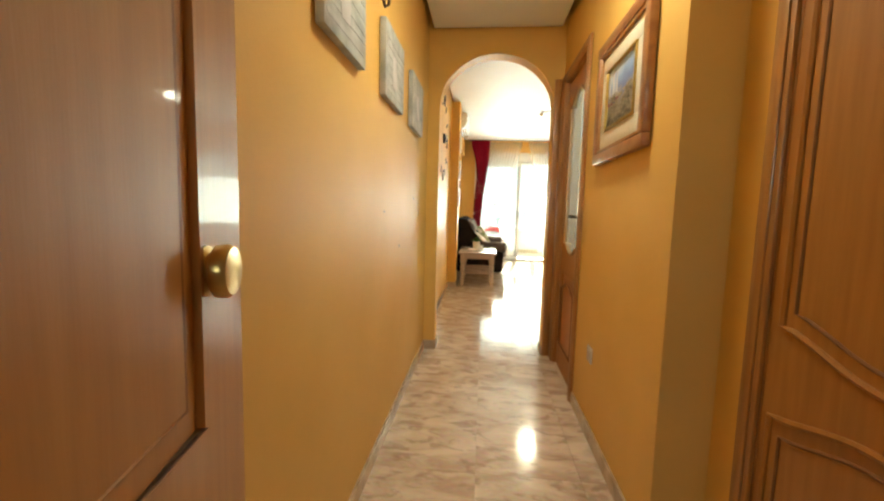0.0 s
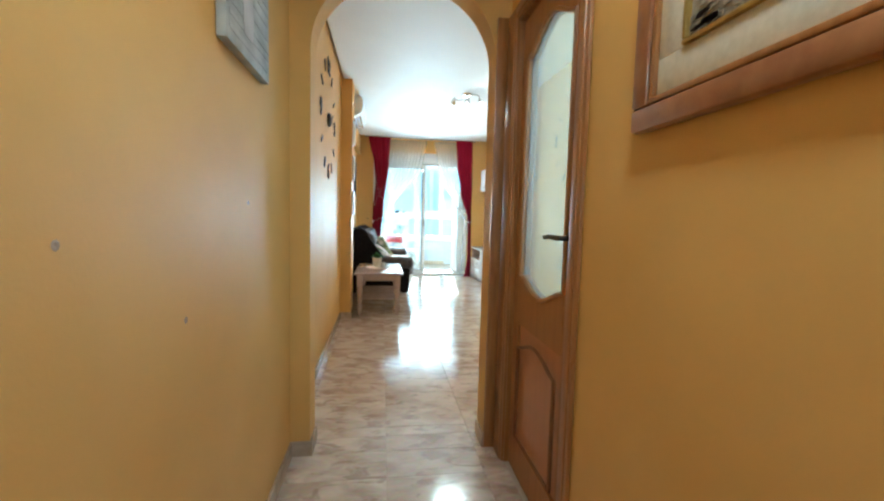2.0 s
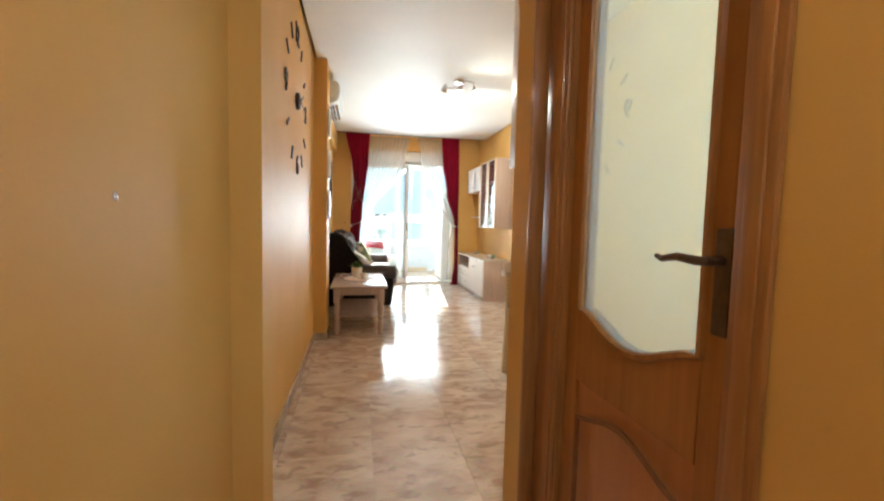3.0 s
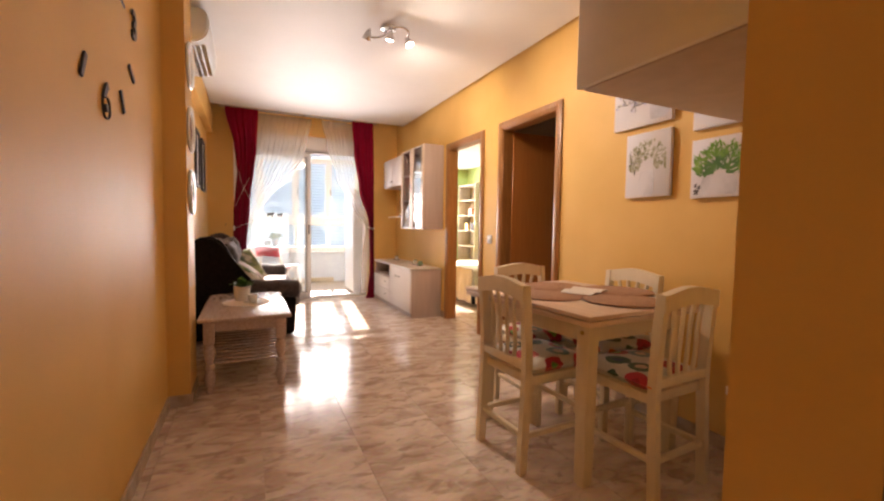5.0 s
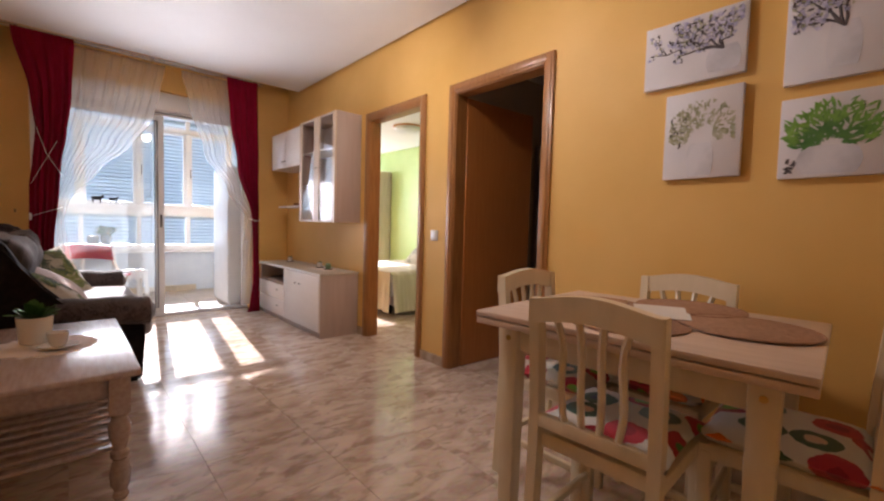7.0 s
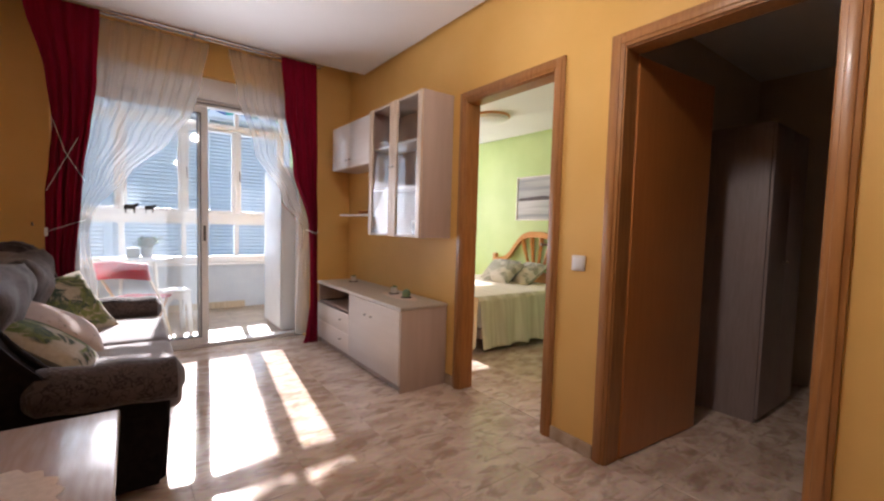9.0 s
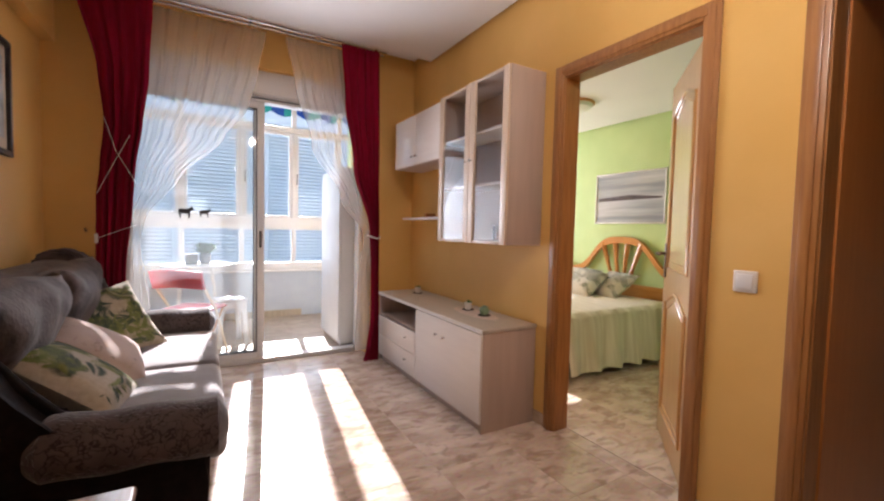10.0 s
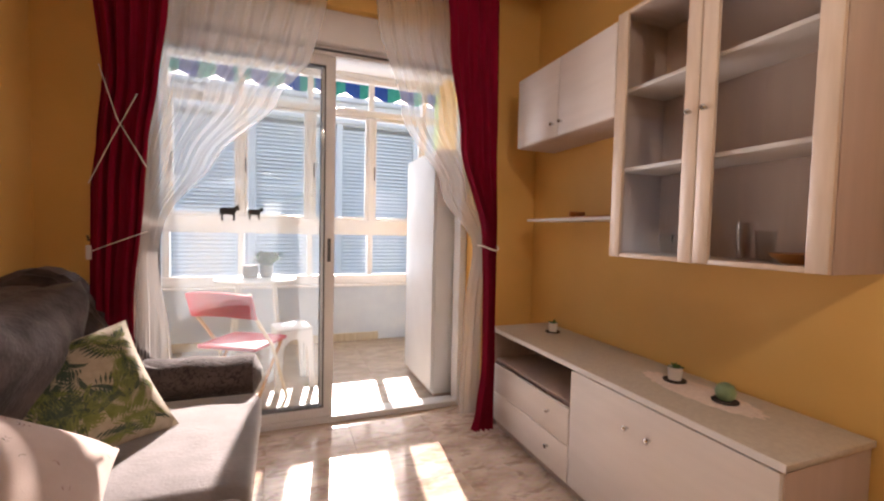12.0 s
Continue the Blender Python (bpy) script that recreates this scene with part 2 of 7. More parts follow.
def marble_mat(name, base, pale, vein, rough=0.09):
    """Polished mottled stone; each tile shifts the pattern by its own random."""
    m = bpy.data.materials.new(name)
    m.use_nodes = True
    n, l = m.node_tree.nodes, m.node_tree.links
    b = n["Principled BSDF"]
    b.inputs["Roughness"].default_value = rough
    b.inputs["Specular IOR Level"].default_value = 0.4
    co, oi, mul, add = n.new("ShaderNodeTexCoord"), n.new("ShaderNodeObjectInfo"), n.new("ShaderNodeVectorMath"), n.new("ShaderNodeVectorMath")
    mul.operation, add.operation = "MULTIPLY", "ADD"
    cmb = n.new("ShaderNodeCombineXYZ")
    for k in range(3):
        l.new(oi.outputs["Random"], cmb.inputs[k])
    mul.inputs[1].default_value = (37.0, 61.0, 11.0)
    l.new(cmb.outputs[0], mul.inputs[0])
    l.new(co.outputs["Object"], add.inputs[0])
    l.new(mul.outputs[0], add.inputs[1])
    n1, n2, n3 = (n.new("ShaderNodeTexNoise") for _ in range(3))
    slant = n.new("ShaderNodeMapping")
    slant.inputs["Rotation"].default_value, slant.inputs["Scale"].default_value = (0, 0, radians(38)), (1.0, 1.8, 1.0)
    l.new(add.outputs[0], slant.inputs[0])
    for q, s, d, dist in ((n1, 4.4, 7.0, 0.7), (n2, 8.0, 7.0, 0.7), (n3, 30.0, 5.0, 0.0)):
        q.inputs["Scale"].default_value, q.inputs["Detail"].default_value, q.inputs["Distortion"].default_value = s, d, dist
        l.new(slant.outputs[0], q.inputs["Vector"])
    r1, r2 = n.new("ShaderNodeValToRGB"), n.new("ShaderNodeValToRGB")
    r1.color_ramp.elements[0].position, r1.color_ramp.elements[1].position = 0.36, 0.64
    r1.color_ramp.elements[0].color, r1.color_ramp.elements[1].color = (*base, 1), (*pale, 1)
    e = r2.color_ramp.elements
    e[0].position, e[0].color, e[1].position, e[1].color = 0.53, (0, 0, 0, 1), 0.64, (0.55, 0.55, 0.55, 1)
    l.new(n1.outputs["Fac"], r1.inputs[0])
    l.new(n2.outputs["Fac"], r2.inputs[0])
    mix, fine = n.new("ShaderNodeMix"), n.new("ShaderNodeMix")
    mix.data_type = fine.data_type = "RGBA"
    fine.blend_type = "OVERLAY"
    fine.inputs["Factor"].default_value = 0.25
    l.new(r2.outputs[0], mix.inputs["Factor"])
    l.new(r1.outputs[0], mix.inputs["A"])
    mix.inputs["B"].default_value = (*vein, 1)
    l.new(mix.outputs["Result"], fine.inputs["A"])
    l.new(n3.outputs["Color"], fine.inputs["B"])
    l.new(fine.outputs["Result"], b.inputs["Base Color"])
    return m


M_WALL = mat("ochre_wall_paint", (0.71, 0.415, 0.115), 0.55, spec=0.3, colour2=(0.77, 0.47, 0.15), scale=2.2, bump=0.12, bump_scale=90, low=0.3, high=0.7)
M_CEIL = mat("white_ceiling_paint", (0.80, 0.795, 0.79), 0.6, colour2=(0.84, 0.835, 0.83), scale=1.5, bump=0.05, bump_scale=50)
M_GREEN = mat("lime_green_paint", (0.44, 0.59, 0.24), 0.55, colour2=(0.50, 0.645, 0.29), scale=2, bump=0.1, bump_scale=90)
M_DIMWALL = mat("beige_wall_paint", (0.55, 0.46, 0.36), 0.6, colour2=(0.6, 0.5, 0.4), scale=2, bump=0.1)
M_BALC = mat("pale_blue_wall", (0.50, 0.58, 0.68), 0.6, colour2=(0.58, 0.66, 0.74), scale=4, bump=0.2, bump_scale=60)
M_FLOOR = marble_mat("polished_marble_tile", (0.54, 0.40, 0.31), (0.76, 0.63, 0.53), (0.33, 0.215, 0.15), 0.13)
M_GROUT = mat("grout", (0.54, 0.42, 0.33), 0.7, colour2=(0.60, 0.48, 0.38), scale=40)
M_BASE = mat("marble_skirting", (0.40, 0.29, 0.20), 0.2, colour2=(0.58, 0.46, 0.36), scale=14, low=0.3, high=0.7)
M_DOOR = mat("honey_oak_veneer", (0.33, 0.125, 0.026), 0.48, colour2=(0.41, 0.17, 0.040), scale=5, stretch=(9, 9, 0.7), bump=0.06, bump_scale=40, coat=0.12, low=0.3, high=0.72)
M_HONEY = mat("glossy_honey_veneer", (0.50, 0.24, 0.075), 0.3, colour2=(0.58, 0.30, 0.10), scale=5, stretch=(9, 9, 0.7), bump=0.05, bump_scale=40, coat=0.5, low=0.3, high=0.72)
M_DOOR2 = mat("mahogany_brown_veneer", (0.44, 0.155, 0.036), 0.34, colour2=(0.50, 0.19, 0.050), scale=5, stretch=(9, 9, 0.7), bump=0.06, bump_scale=40, coat=0.3, low=0.3, high=0.72)
M_TRIM = mat("varnished_door_trim", (0.30, 0.12, 0.033), 0.38, colour2=(0.40, 0.175, 0.052), scale=6, stretch=(10, 10, 0.8), bump=0.05, bump_scale=50, coat=0.15)
M_GROOVE = mat("dark_groove", (0.19, 0.075, 0.024), 0.6, colour2=(0.24, 0.095, 0.033), scale=20)
M_BRASS = mat("aged_brass", (0.60, 0.42, 0.16), 0.28, 1.0, colour2=(0.45, 0.30, 0.12), scale=25)
M_CHROME = mat("brushed_steel", (0.62, 0.61, 0.60), 0.22, 1.0, colour2=(0.52, 0.51, 0.50), scale=30)
M_IRON = mat("dark_bronze", (0.10, 0.07, 0.05), 0.4, 0.8, colour2=(0.16, 0.11, 0.08), scale=30)
M_BLACK = mat("black_plastic", (0.02, 0.018, 0.018), 0.45, colour2=(0.035, 0.03, 0.03), scale=20)
M_WHITE = mat("white_lacquer", (0.74, 0.72, 0.70), 0.3, colour2=(0.79, 0.77, 0.75), scale=3, coat=0.2)
M_ALU = mat("white_aluminium", (0.80, 0.80, 0.80), 0.35, colour2=(0.84, 0.84, 0.83), scale=4)
M_RUBBER = mat("grey_gasket", (0.08, 0.085, 0.09), 0.6, colour2=(0.1, 0.1, 0.1), scale=30)
M_GLASS = glass_mat("clear_glass")
# sliding leaves: clear glass mixed with a thin pale bluish veil
M_SLIDE = glass_mat("milky_sliding_glass", gloss=0.03, base=0.02, veil=0.035, veil_colour=(0.78, 0.89, 0.97))
M_FROST = glass_mat("hazy_door_glass", (0.85, 0.93, 0.96), 0.02, 0.2, veil=0.28)
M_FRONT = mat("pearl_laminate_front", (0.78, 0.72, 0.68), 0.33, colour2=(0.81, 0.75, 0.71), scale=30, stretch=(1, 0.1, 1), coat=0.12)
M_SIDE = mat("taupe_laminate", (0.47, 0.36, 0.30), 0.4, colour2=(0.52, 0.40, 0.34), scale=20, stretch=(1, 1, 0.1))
M_TOP = mat("grey_beige_worktop", (0.47, 0.41, 0.34), 0.32, colour2=(0.53, 0.47, 0.39), scale=60)
M_CREAM = mat("cream_painted_wood", (0.72, 0.60, 0.42), 0.4, colour2=(0.78, 0.66, 0.48), scale=6, stretch=(3, 3, 1), bump=0.05, bump_scale=40, coat=0.1)
M_PINKW = mat("whitewashed_pine", (0.46, 0.34, 0.295), 0.26, colour2=(0.55, 0.43, 0.385), scale=8, stretch=(8, 1, 8), bump=0.04, coat=0.4)
# one sofa cloth in two tones: M_SOFA darkened for shade, M_SEAT paled for sun
M_SOFA = mat("shaded_mauve_chenille", (0.036, 0.025, 0.024), 0.85, colour2=(0.115, 0.088, 0.086), scale=13, detail=10, bump=0.9, bump_scale=70, sheen=0.16, low=0.34, high=0.66)
M_SOFAD = crackle_mat("crackled_dark_chenille", (0.070, 0.052, 0.050), (0.028, 0.019, 0.018), 24)
M_SEAT = mat("sunlit_seat_chenille", (0.155, 0.135, 0.135), 0.85, colour2=(0.225, 0.20, 0.20), scale=9, detail=9, bump=0.5, bump_scale=110, sheen=0.7, low=0.3, high=0.7)
# near side and base: sofa cloth blackened, its shade put into the colour
M_SOFAB = mat("shaded_sofa_cloth", (0.009, 0.006, 0.006), 0.9, colour2=(0.016, 0.011, 0.010), scale=30, spec=0.12, bump=0.3, bump_scale=200)
M_RED = mat("crimson_velvet", (0.19, 0.0012, 0.017), 0.9, colour2=(0.25, 0.0018, 0.025), scale=14, stretch=(4, 4, 0.3), spec=0.2, sheen=0.0, bump=0.2, bump_scale=200)
M_SHEER = cloth_mat("white_voile", (0.90, 0.87, 0.85), 0.72, 0.5)
M_LEAF = mat("leaf_green", (0.06, 0.16, 0.03), 0.5, colour2=(0.11, 0.26, 0.06), scale=20, vary=0.2)
M_SOIL = mat("potting_soil", (0.03, 0.02, 0.015), 0.95, colour2=(0.06, 0.04, 0.03), scale=60, bump=0.5)
M_POT = mat("white_glazed_ceramic", (0.76, 0.70, 0.64), 0.25, colour2=(0.80, 0.75, 0.69), scale=8, coat=0.3)
M_LACE = mat("cream_lace", (0.70, 0.58, 0.50), 0.9, colour2=(0.80, 0.68, 0.60), scale=60, bump=0.4, bump_scale=200)
M_WICKER = mat("round_woven_mat", (0.30, 0.15, 0.085), 0.75, colour2=(0.42, 0.23, 0.14), scale=70, bump=0.6, bump_scale=150)
M_FLOWER = spots_mat("flower_print_cotton", (0.72, 0.68, 0.62), [(0.42, 0.02, 0.03), (0.78, 0.20, 0.02), (0.05, 0.11, 0.06), (0.50, 0.03, 0.05), (0.80, 0.26, 0.03), (0.17, 0.27, 0.27)], 7.5, 0.50, hearts=[(0.18, 0.42, 0.04), (0.30, 0.01, 0.03), (0.03, 0.05, 0.10), (0.75, 0.55, 0.40), (0.10, 0.30, 0.05)])
M_PALM2 = leaves_mat("grey_fern_print", (0.55, 0.51, 0.44), (0.12, 0.15, 0.08), (0.03, 0.04, 0.03), 11)
M_SPREAD = mat("pale_green_bedspread", (0.62, 0.53, 0.40), 0.9, colour2=(0.76, 0.68, 0.55), scale=5, stretch=(6, 0.4, 0.4), bump=0.5, bump_scale=90, sheen=0.3)
M_PINE = mat("honey_pine", (0.50, 0.20, 0.04), 0.35, colour2=(0.60, 0.27, 0.07), scale=6, stretch=(1, 1, 6), coat=0.3)
# wardrobe lilac set darker; the side room's dimness is in the colour
M_LILAC = mat("dimmed_lilac_laminate", (0.28, 0.22, 0.21), 0.45, colour2=(0.33, 0.26, 0.25), scale=14, stretch=(6, 6, 0.6))
M_SHELFW = mat("pale_beech", (0.46, 0.40, 0.30), 0.45, colour2=(0.54, 0.47, 0.36), scale=6, stretch=(6, 6, 0.6))
M_GOLD = mat("gilt_frame", (0.55, 0.36, 0.10), 0.35, 0.7, colour2=(0.42, 0.26, 0.07), scale=40, bump=0.4)
M_MATB = mat("cream_linen_mount", (0.62, 0.54, 0.42), 0.8, colour2=(0.68, 0.60, 0.48), scale=60, bump=0.2)
M_FRAMEB = mat("reddish_walnut_frame", (0.27, 0.10, 0.04), 0.35, colour2=(0.36, 0.15, 0.06), scale=7, stretch=(1, 3, 3), coat=0.3)
M_FACADE = mat("white_render_facade", (0.74, 0.74, 0.74), 0.8, colour2=(0.80, 0.80, 0.80), scale=2, bump=0.2)
M_BLIND = mat("blue_grey_glazing", (0.62, 0.66, 0.70), 0.4, colour2=(0.70, 0.73, 0.76), scale=1.5)
M_SLAT = mat("white_shutter_slat", (0.84, 0.86, 0.87), 0.5, colour2=(0.88, 0.90, 0.91), scale=6)
M_STREET = mat("asphalt", (0.05, 0.05, 0.05), 0.9, colour2=(0.07, 0.07, 0.07), scale=20, bump=0.3)
M_TEAL = mat("green_awning_canvas", (0.01, 0.26, 0.20), 0.8, colour2=(0.02, 0.32, 0.25), scale=20)
M_BLUE = mat("blue_awning_canvas", (0.01, 0.05, 0.24), 0.8, colour2=(0.015, 0.07, 0.30), scale=20)
M_REDP = mat("red_painted_seat", (0.46, 0.004, 0.022), 0.5, colour2=(0.52, 0.006, 0.030), scale=8)
M_PLASTIC = mat("white_moulded_plastic", (0.74, 0.76, 0.76), 0.4, colour2=(0.78, 0.80, 0.80), scale=5)
M_BULB = glow_mat("lit_lamp_lens", (1.0, 0.95, 0.9), 7.0)
M_TILEW = mat("white_kitchen_tile", (0.70, 0.72, 0.72), 0.2, colour2=(0.74, 0.76, 0.76), scale=5, coat=0.3)
M_CANVASW = mat("pale_lilac_print", (0.62, 0.58, 0.60), 0.7, colour2=(0.72, 0.68, 0.69), scale=3, low=0.25, high=0.75)


# ---- mesh helpers ----
def bx(bm, x0, x1, y0, y1, z0, z1, bevel=0.0, seg=2):
    r = bmesh.ops.create_cube(bm, size=1.0)
    vs = r["verts"]
    for v in vs:
        v.co = Vector(((x0 + x1) / 2 + v.co.x * (x1 - x0), (y0 + y1) / 2 + v.co.y * (y1 - y0), (z0 + z1) / 2 + v.co.z * (z1 - z0)))
    if bevel:
        es = list({e for v in vs for e in v.link_edges})
        bmesh.ops.bevel(bm, geom=es, offset=bevel, segments=seg, affect="EDGES", profile=0.5)
    return bm


def box(x0, x1, y0, y1, z0, z1, bevel=0.0, seg=2):
    return bx(bmesh.new(), x0, x1, y0, y1, z0, z1, bevel, seg)


def lathe(bm, profile, seg=20, at=(0, 0, 0)):
    """Turn (radius, height) pairs round the z axis."""
    rings = []
    for r, z in profile:
        rings.append([bm.verts.new((at[0] + r * math.cos(2 * math.pi * i / seg), at[1] + r * math.sin(2 * math.pi * i / seg), at[2] + z)) for i in range(seg)])
    for a, b in zip(rings, rings[1:]):
        for i in range(seg):
            bm.faces.new((a[i], a[(i + 1) % seg], b[(i + 1) % seg], b[i]))
    bm.faces.new(rings[0][::-1])
    bm.faces.new(rings[-1])
    return bm


def tube(bm, pts, r, seg=8, closed=False):
    """A round bar along points; r is one radius or one a point."""
    pts = [Vector(p) for p in pts]
    rad = r if isinstance(r, (list, tuple)) else [r] * len(pts)
    rings = []
    side = None
    for i, p in enumerate(pts):
        a, b = pts[i - 1 if i or closed else 0], pts[(i + 1) % len(pts) if i + 1 < len(pts) or closed else i]
        d = (b - a).normalized()
        if side is None:
            side = d.cross(Vector((0, 0, 1)) if abs(d.z) < 0.9 else Vector((1, 0, 0))).normalized()
        side = (side - d * side.dot(d)).normalized()
        up = d.cross(side)
        rings.append([bm.verts.new(p + rad[i] * (side * math.cos(2 * math.pi * k / seg) + up * math.sin(2 * math.pi * k / seg))) for k in range(seg)])
    pairs = list(zip(rings, rings[1:])) + ([(rings[-1], rings[0])] if closed else [])
    for a, b in pairs:
        for k in range(seg):
            bm.faces.new((a[k], a[(k + 1) % seg], b[(k + 1) % seg], b[k]))
    if not closed:
        bm.faces.new(rings[0][::-1])
        bm.faces.new(rings[-1])
    return bm


def prism(bm, pts, push):
    """A flat outline of 3D points pushed along a vector."""
    a = [bm.verts.new(p) for p in pts]
    b = [bm.verts.new(Vector(p) + Vector(push)) for p in pts]
    bm.faces.new(a[::-1])
    bm.faces.new(b)
    for i in range(len(a)):
        j = (i + 1) % len(a)
        bm.faces.new((a[i], a[j], b[j], b[i]))
    return bm


def sheet(bm, fn, nu, nv, thick=0.0):
    vs = [[bm.verts.new(fn(u / nu, v / nv)) for u in range(nu + 1)] for v in range(nv + 1)]
    fs = [bm.faces.new((vs[v][u], vs[v][u + 1], vs[v + 1][u + 1], vs[v + 1][u])) for v in range(nv) for u in range(nu)]
    if thick:
        bmesh.ops.recalc_face_normals(bm, faces=fs)
        bmesh.ops.solidify(bm, geom=fs, thickness=thick)
    return bm


def puff(bm, w, d, h, n=14, power=2.6, m=None):
    """A soft cushion w x d, h thick, in the xy plane, with pinched corners."""
    m = m or Matrix()
    for s in (1, -1):
        def fn(u, v):
            x, y = 2 * u - 1, 2 * v - 1
            k = max(0.0, (1 - abs(x) ** power) * (1 - abs(y) ** power)) ** 0.5
            pin = 1 - 0.07 * (1 - abs(x) ** 2) * abs(y) ** 3, 1 - 0.07 * (1 - abs(y) ** 2) * abs(x) ** 3
            return m @ Vector((x * w / 2 * pin[1], y * d / 2 * pin[0], s * h / 2 * k))
        sheet(bm, fn, n, n)
    bmesh.ops.remove_doubles(bm, verts=bm.verts[:], dist=0.0005)
    bmesh.ops.recalc_face_normals(bm, faces=bm.faces[:])
    return bm


def solid(name, bm, material, smooth=False):
    bmesh.ops.recalc_face_normals(bm, faces=bm.faces[:])
    me = bpy.data.meshes.new(name)
    bm.to_mesh(me)
    bm.free()
    if smooth:
        me.polygons.foreach_set("use_smooth", [True] * len(me.polygons))
        try:
            me.set_sharp_from_angle(angle=radians(38))
        except AttributeError:
            pass
    me.materials.append(material)
    return new(name, me)


def part(name, bm, material, parent, label="", smooth=True):
    ob = solid(name, bm, material, smooth)
    ob.parent = parent
    if label:
        tagged(ob, label)
    return ob


def thing(name, m, label, category, group=""):
    ob = new(name)
    ob.empty_display_size = 0.1
    ob.matrix_basis = m
    return tagged(ob, label, category, group)


def structure(name, bm, material, label, category, smooth=False):
    return tagged(solid(name, bm, material, smooth), label, category, "", "structure")


def cells(bm, axis, c0, c1, a0, a1, z0, z1, holes):
    """A wall slab (axis 'x': thickness c0..c1 in x, runs a0..a1 in y) with rectangular holes (b0, b1, h0, h1)."""
    aa = sorted({a0, a1, *[h[0] for h in holes], *[h[1] for h in holes]})
    zz = sorted({z0, z1, *[h[2] for h in holes], *[h[3] for h in holes]})
    for p, q in zip(aa, aa[1:]):
        run = None
        for r, s in zip(zz, zz[1:]):
            inside = any(h[0] <= (p + q) / 2 <= h[1] and h[2] <= (r + s) / 2 <= h[3] for h in holes)
            if not inside:
                run = (run[0], s) if run else (r, s)
            if inside or s == zz[-1]:
                if run:
                    bx(bm, c0, c1, p, q, *run) if axis == "x" else bx(bm, p, q, c0, c1, *run)
                run = None
    return bm


# ---- walls ----
TOP = 2.78
structure("wall_hall_west", cells(bmesh.new(), "x", -0.47, -0.35, 0.25, 3.705, 0, TOP, []), M_WALL, "ochre painted hallway wall with slight sheen", "wall")
structure("wall_clock", cells(bmesh.new(), "x", -0.53, -0.39, 3.85, 6.45, 0, TOP, []), M_WALL, "ochre painted wall carrying a large clock", "wall")
structure("column", box(-0.53, -0.272, 6.45, 6.78, 0, TOP), M_WALL, "ochre painted structural column on the wall", "column")
structure("wall_west", cells(bmesh.new(), "x", -0.57, -0.44, 6.78, 10.25, 0, TOP, []), M_WALL, "ochre painted living room wall behind the sofa", "wall")
structure("soffit", box(-0.44, -0.365, 6.78, 10.05, 2.335, 2.64), M_WALL, "ochre painted boxed soffit under the ceiling", "soffit")
structure("wall_north", cells(bmesh.new(), "y", 10.05, 10.25, -0.44, 2.25, 0, TOP, [(-0.12, 1.79, 0, 2.43)]), M_WALL, "ochre painted wall with wide balcony opening", "wall")
structure("wall_east", cells(bmesh.new(), "x", 2.25, 2.35, 3.705, 12.0, 0, TOP, [(7.315, 8.09, 0, 2.05), (6.15, 6.93, 0, 2.05)]), M_WALL, "ochre painted living room wall with two doorways", "wall")
structure("wall_hall_east", cells(bmesh.new(), "x", 0.675, 0.775, 1.84, 3.705, 0, TOP, [(2.93, 3.575, 0, 2.07)]), M_WALL, "ochre painted hallway wall with a kitchen doorway", "wall")
structure("wall_recess_end", box(0.675, 0.94, 1.728, 1.84, 0, TOP), M_WALL, "ochre painted return of the hallway wall", "wall")
structure("wall_recess", cells(bmesh.new(), "x", 0.84, 0.94, 0.25, 1.728, 0, TOP, [(0.77, 1.53, 0, 2.05)]), M_WALL, "ochre painted wall round a panelled door", "wall")
structure("wall_entrance", cells(bmesh.new(), "y", 0.12, 0.25, -0.47, 0.94, 0, TOP, [(-0.13, 0.70, 0, 2.07)]), M_WALL, "ochre painted wall with the entrance opening", "wall")


def arch_wall():
    bm = bmesh.new()
    xl, xr, spring, y0, y1 = -0.258, 0.605, 1.92, 3.705, 3.85
    cx, r = (xl + xr) / 2, (xr - xl) / 2
    pts = [(-0.53, y0, 0), (-0.53, y0, TOP), (2.25, y0, TOP), (2.25, y0, 0), (xr, y0, 0), (xr, y0, spring)]
    pts += [(cx + r * math.cos(a), y0, spring + 0.91 * r * math.sin(a)) for a in [math.pi * k / 28 for k in range(1, 28)]]
    pts += [(xl, y0, spring), (xl, y0, 0)]
    return prism(bm, pts, (0, y1 - y0, 0))


structure("wall_arch", arch_wall(), M_WALL, "ochre painted wall with a round-headed arch", "wall")
# dining side room, bedroom, kitchen and landing close the place
structure("wall_rooms_divider", box(2.35, 4.70, 7.13, 7.22, 0, TOP), M_GREEN, "lime green bedroom wall", "wall")
structure("wall_bedroom_east", box(4.60, 4.70, 7.22, 12.0, 0, TOP), M_GREEN, "lime green bedroom wall behind the bed", "wall")
structure("wall_bedroom_north", cells(bmesh.new(), "y", 12.0, 12.15, 2.25, 4.70, 0, TOP, [(2.75, 4.10, 0.85, 2.15)]), M_GREEN, "lime green bedroom wall with a window", "wall")
structure("wall_side_room", cells(bmesh.new(), "y", 4.70, 4.80, 2.35, 4.70, 0, TOP, []), M_DIMWALL, "beige wall of the unlit side room", "wall")
structure("wall_side_room_east", box(4.60, 4.70, 4.80, 7.13, 0, TOP), M_DIMWALL, "beige wall of the unlit side room", "wall")
structure("wall_side_room_north", box(2.352, 4.60, 7.10, 7.128, 0, TOP), M_DIMWALL, "beige wall of the unlit side room", "wall")
structure("wall_kitchen_east", box(2.25, 2.35, 1.78, 3.705, 0, TOP), M_TILEW, "white tiled kitchen wall", "wall")
structure("wall_kitchen_south", box(0.94, 2.35, 1.728, 1.84, 0, TOP), M_TILEW, "white tiled kitchen wall", "wall")
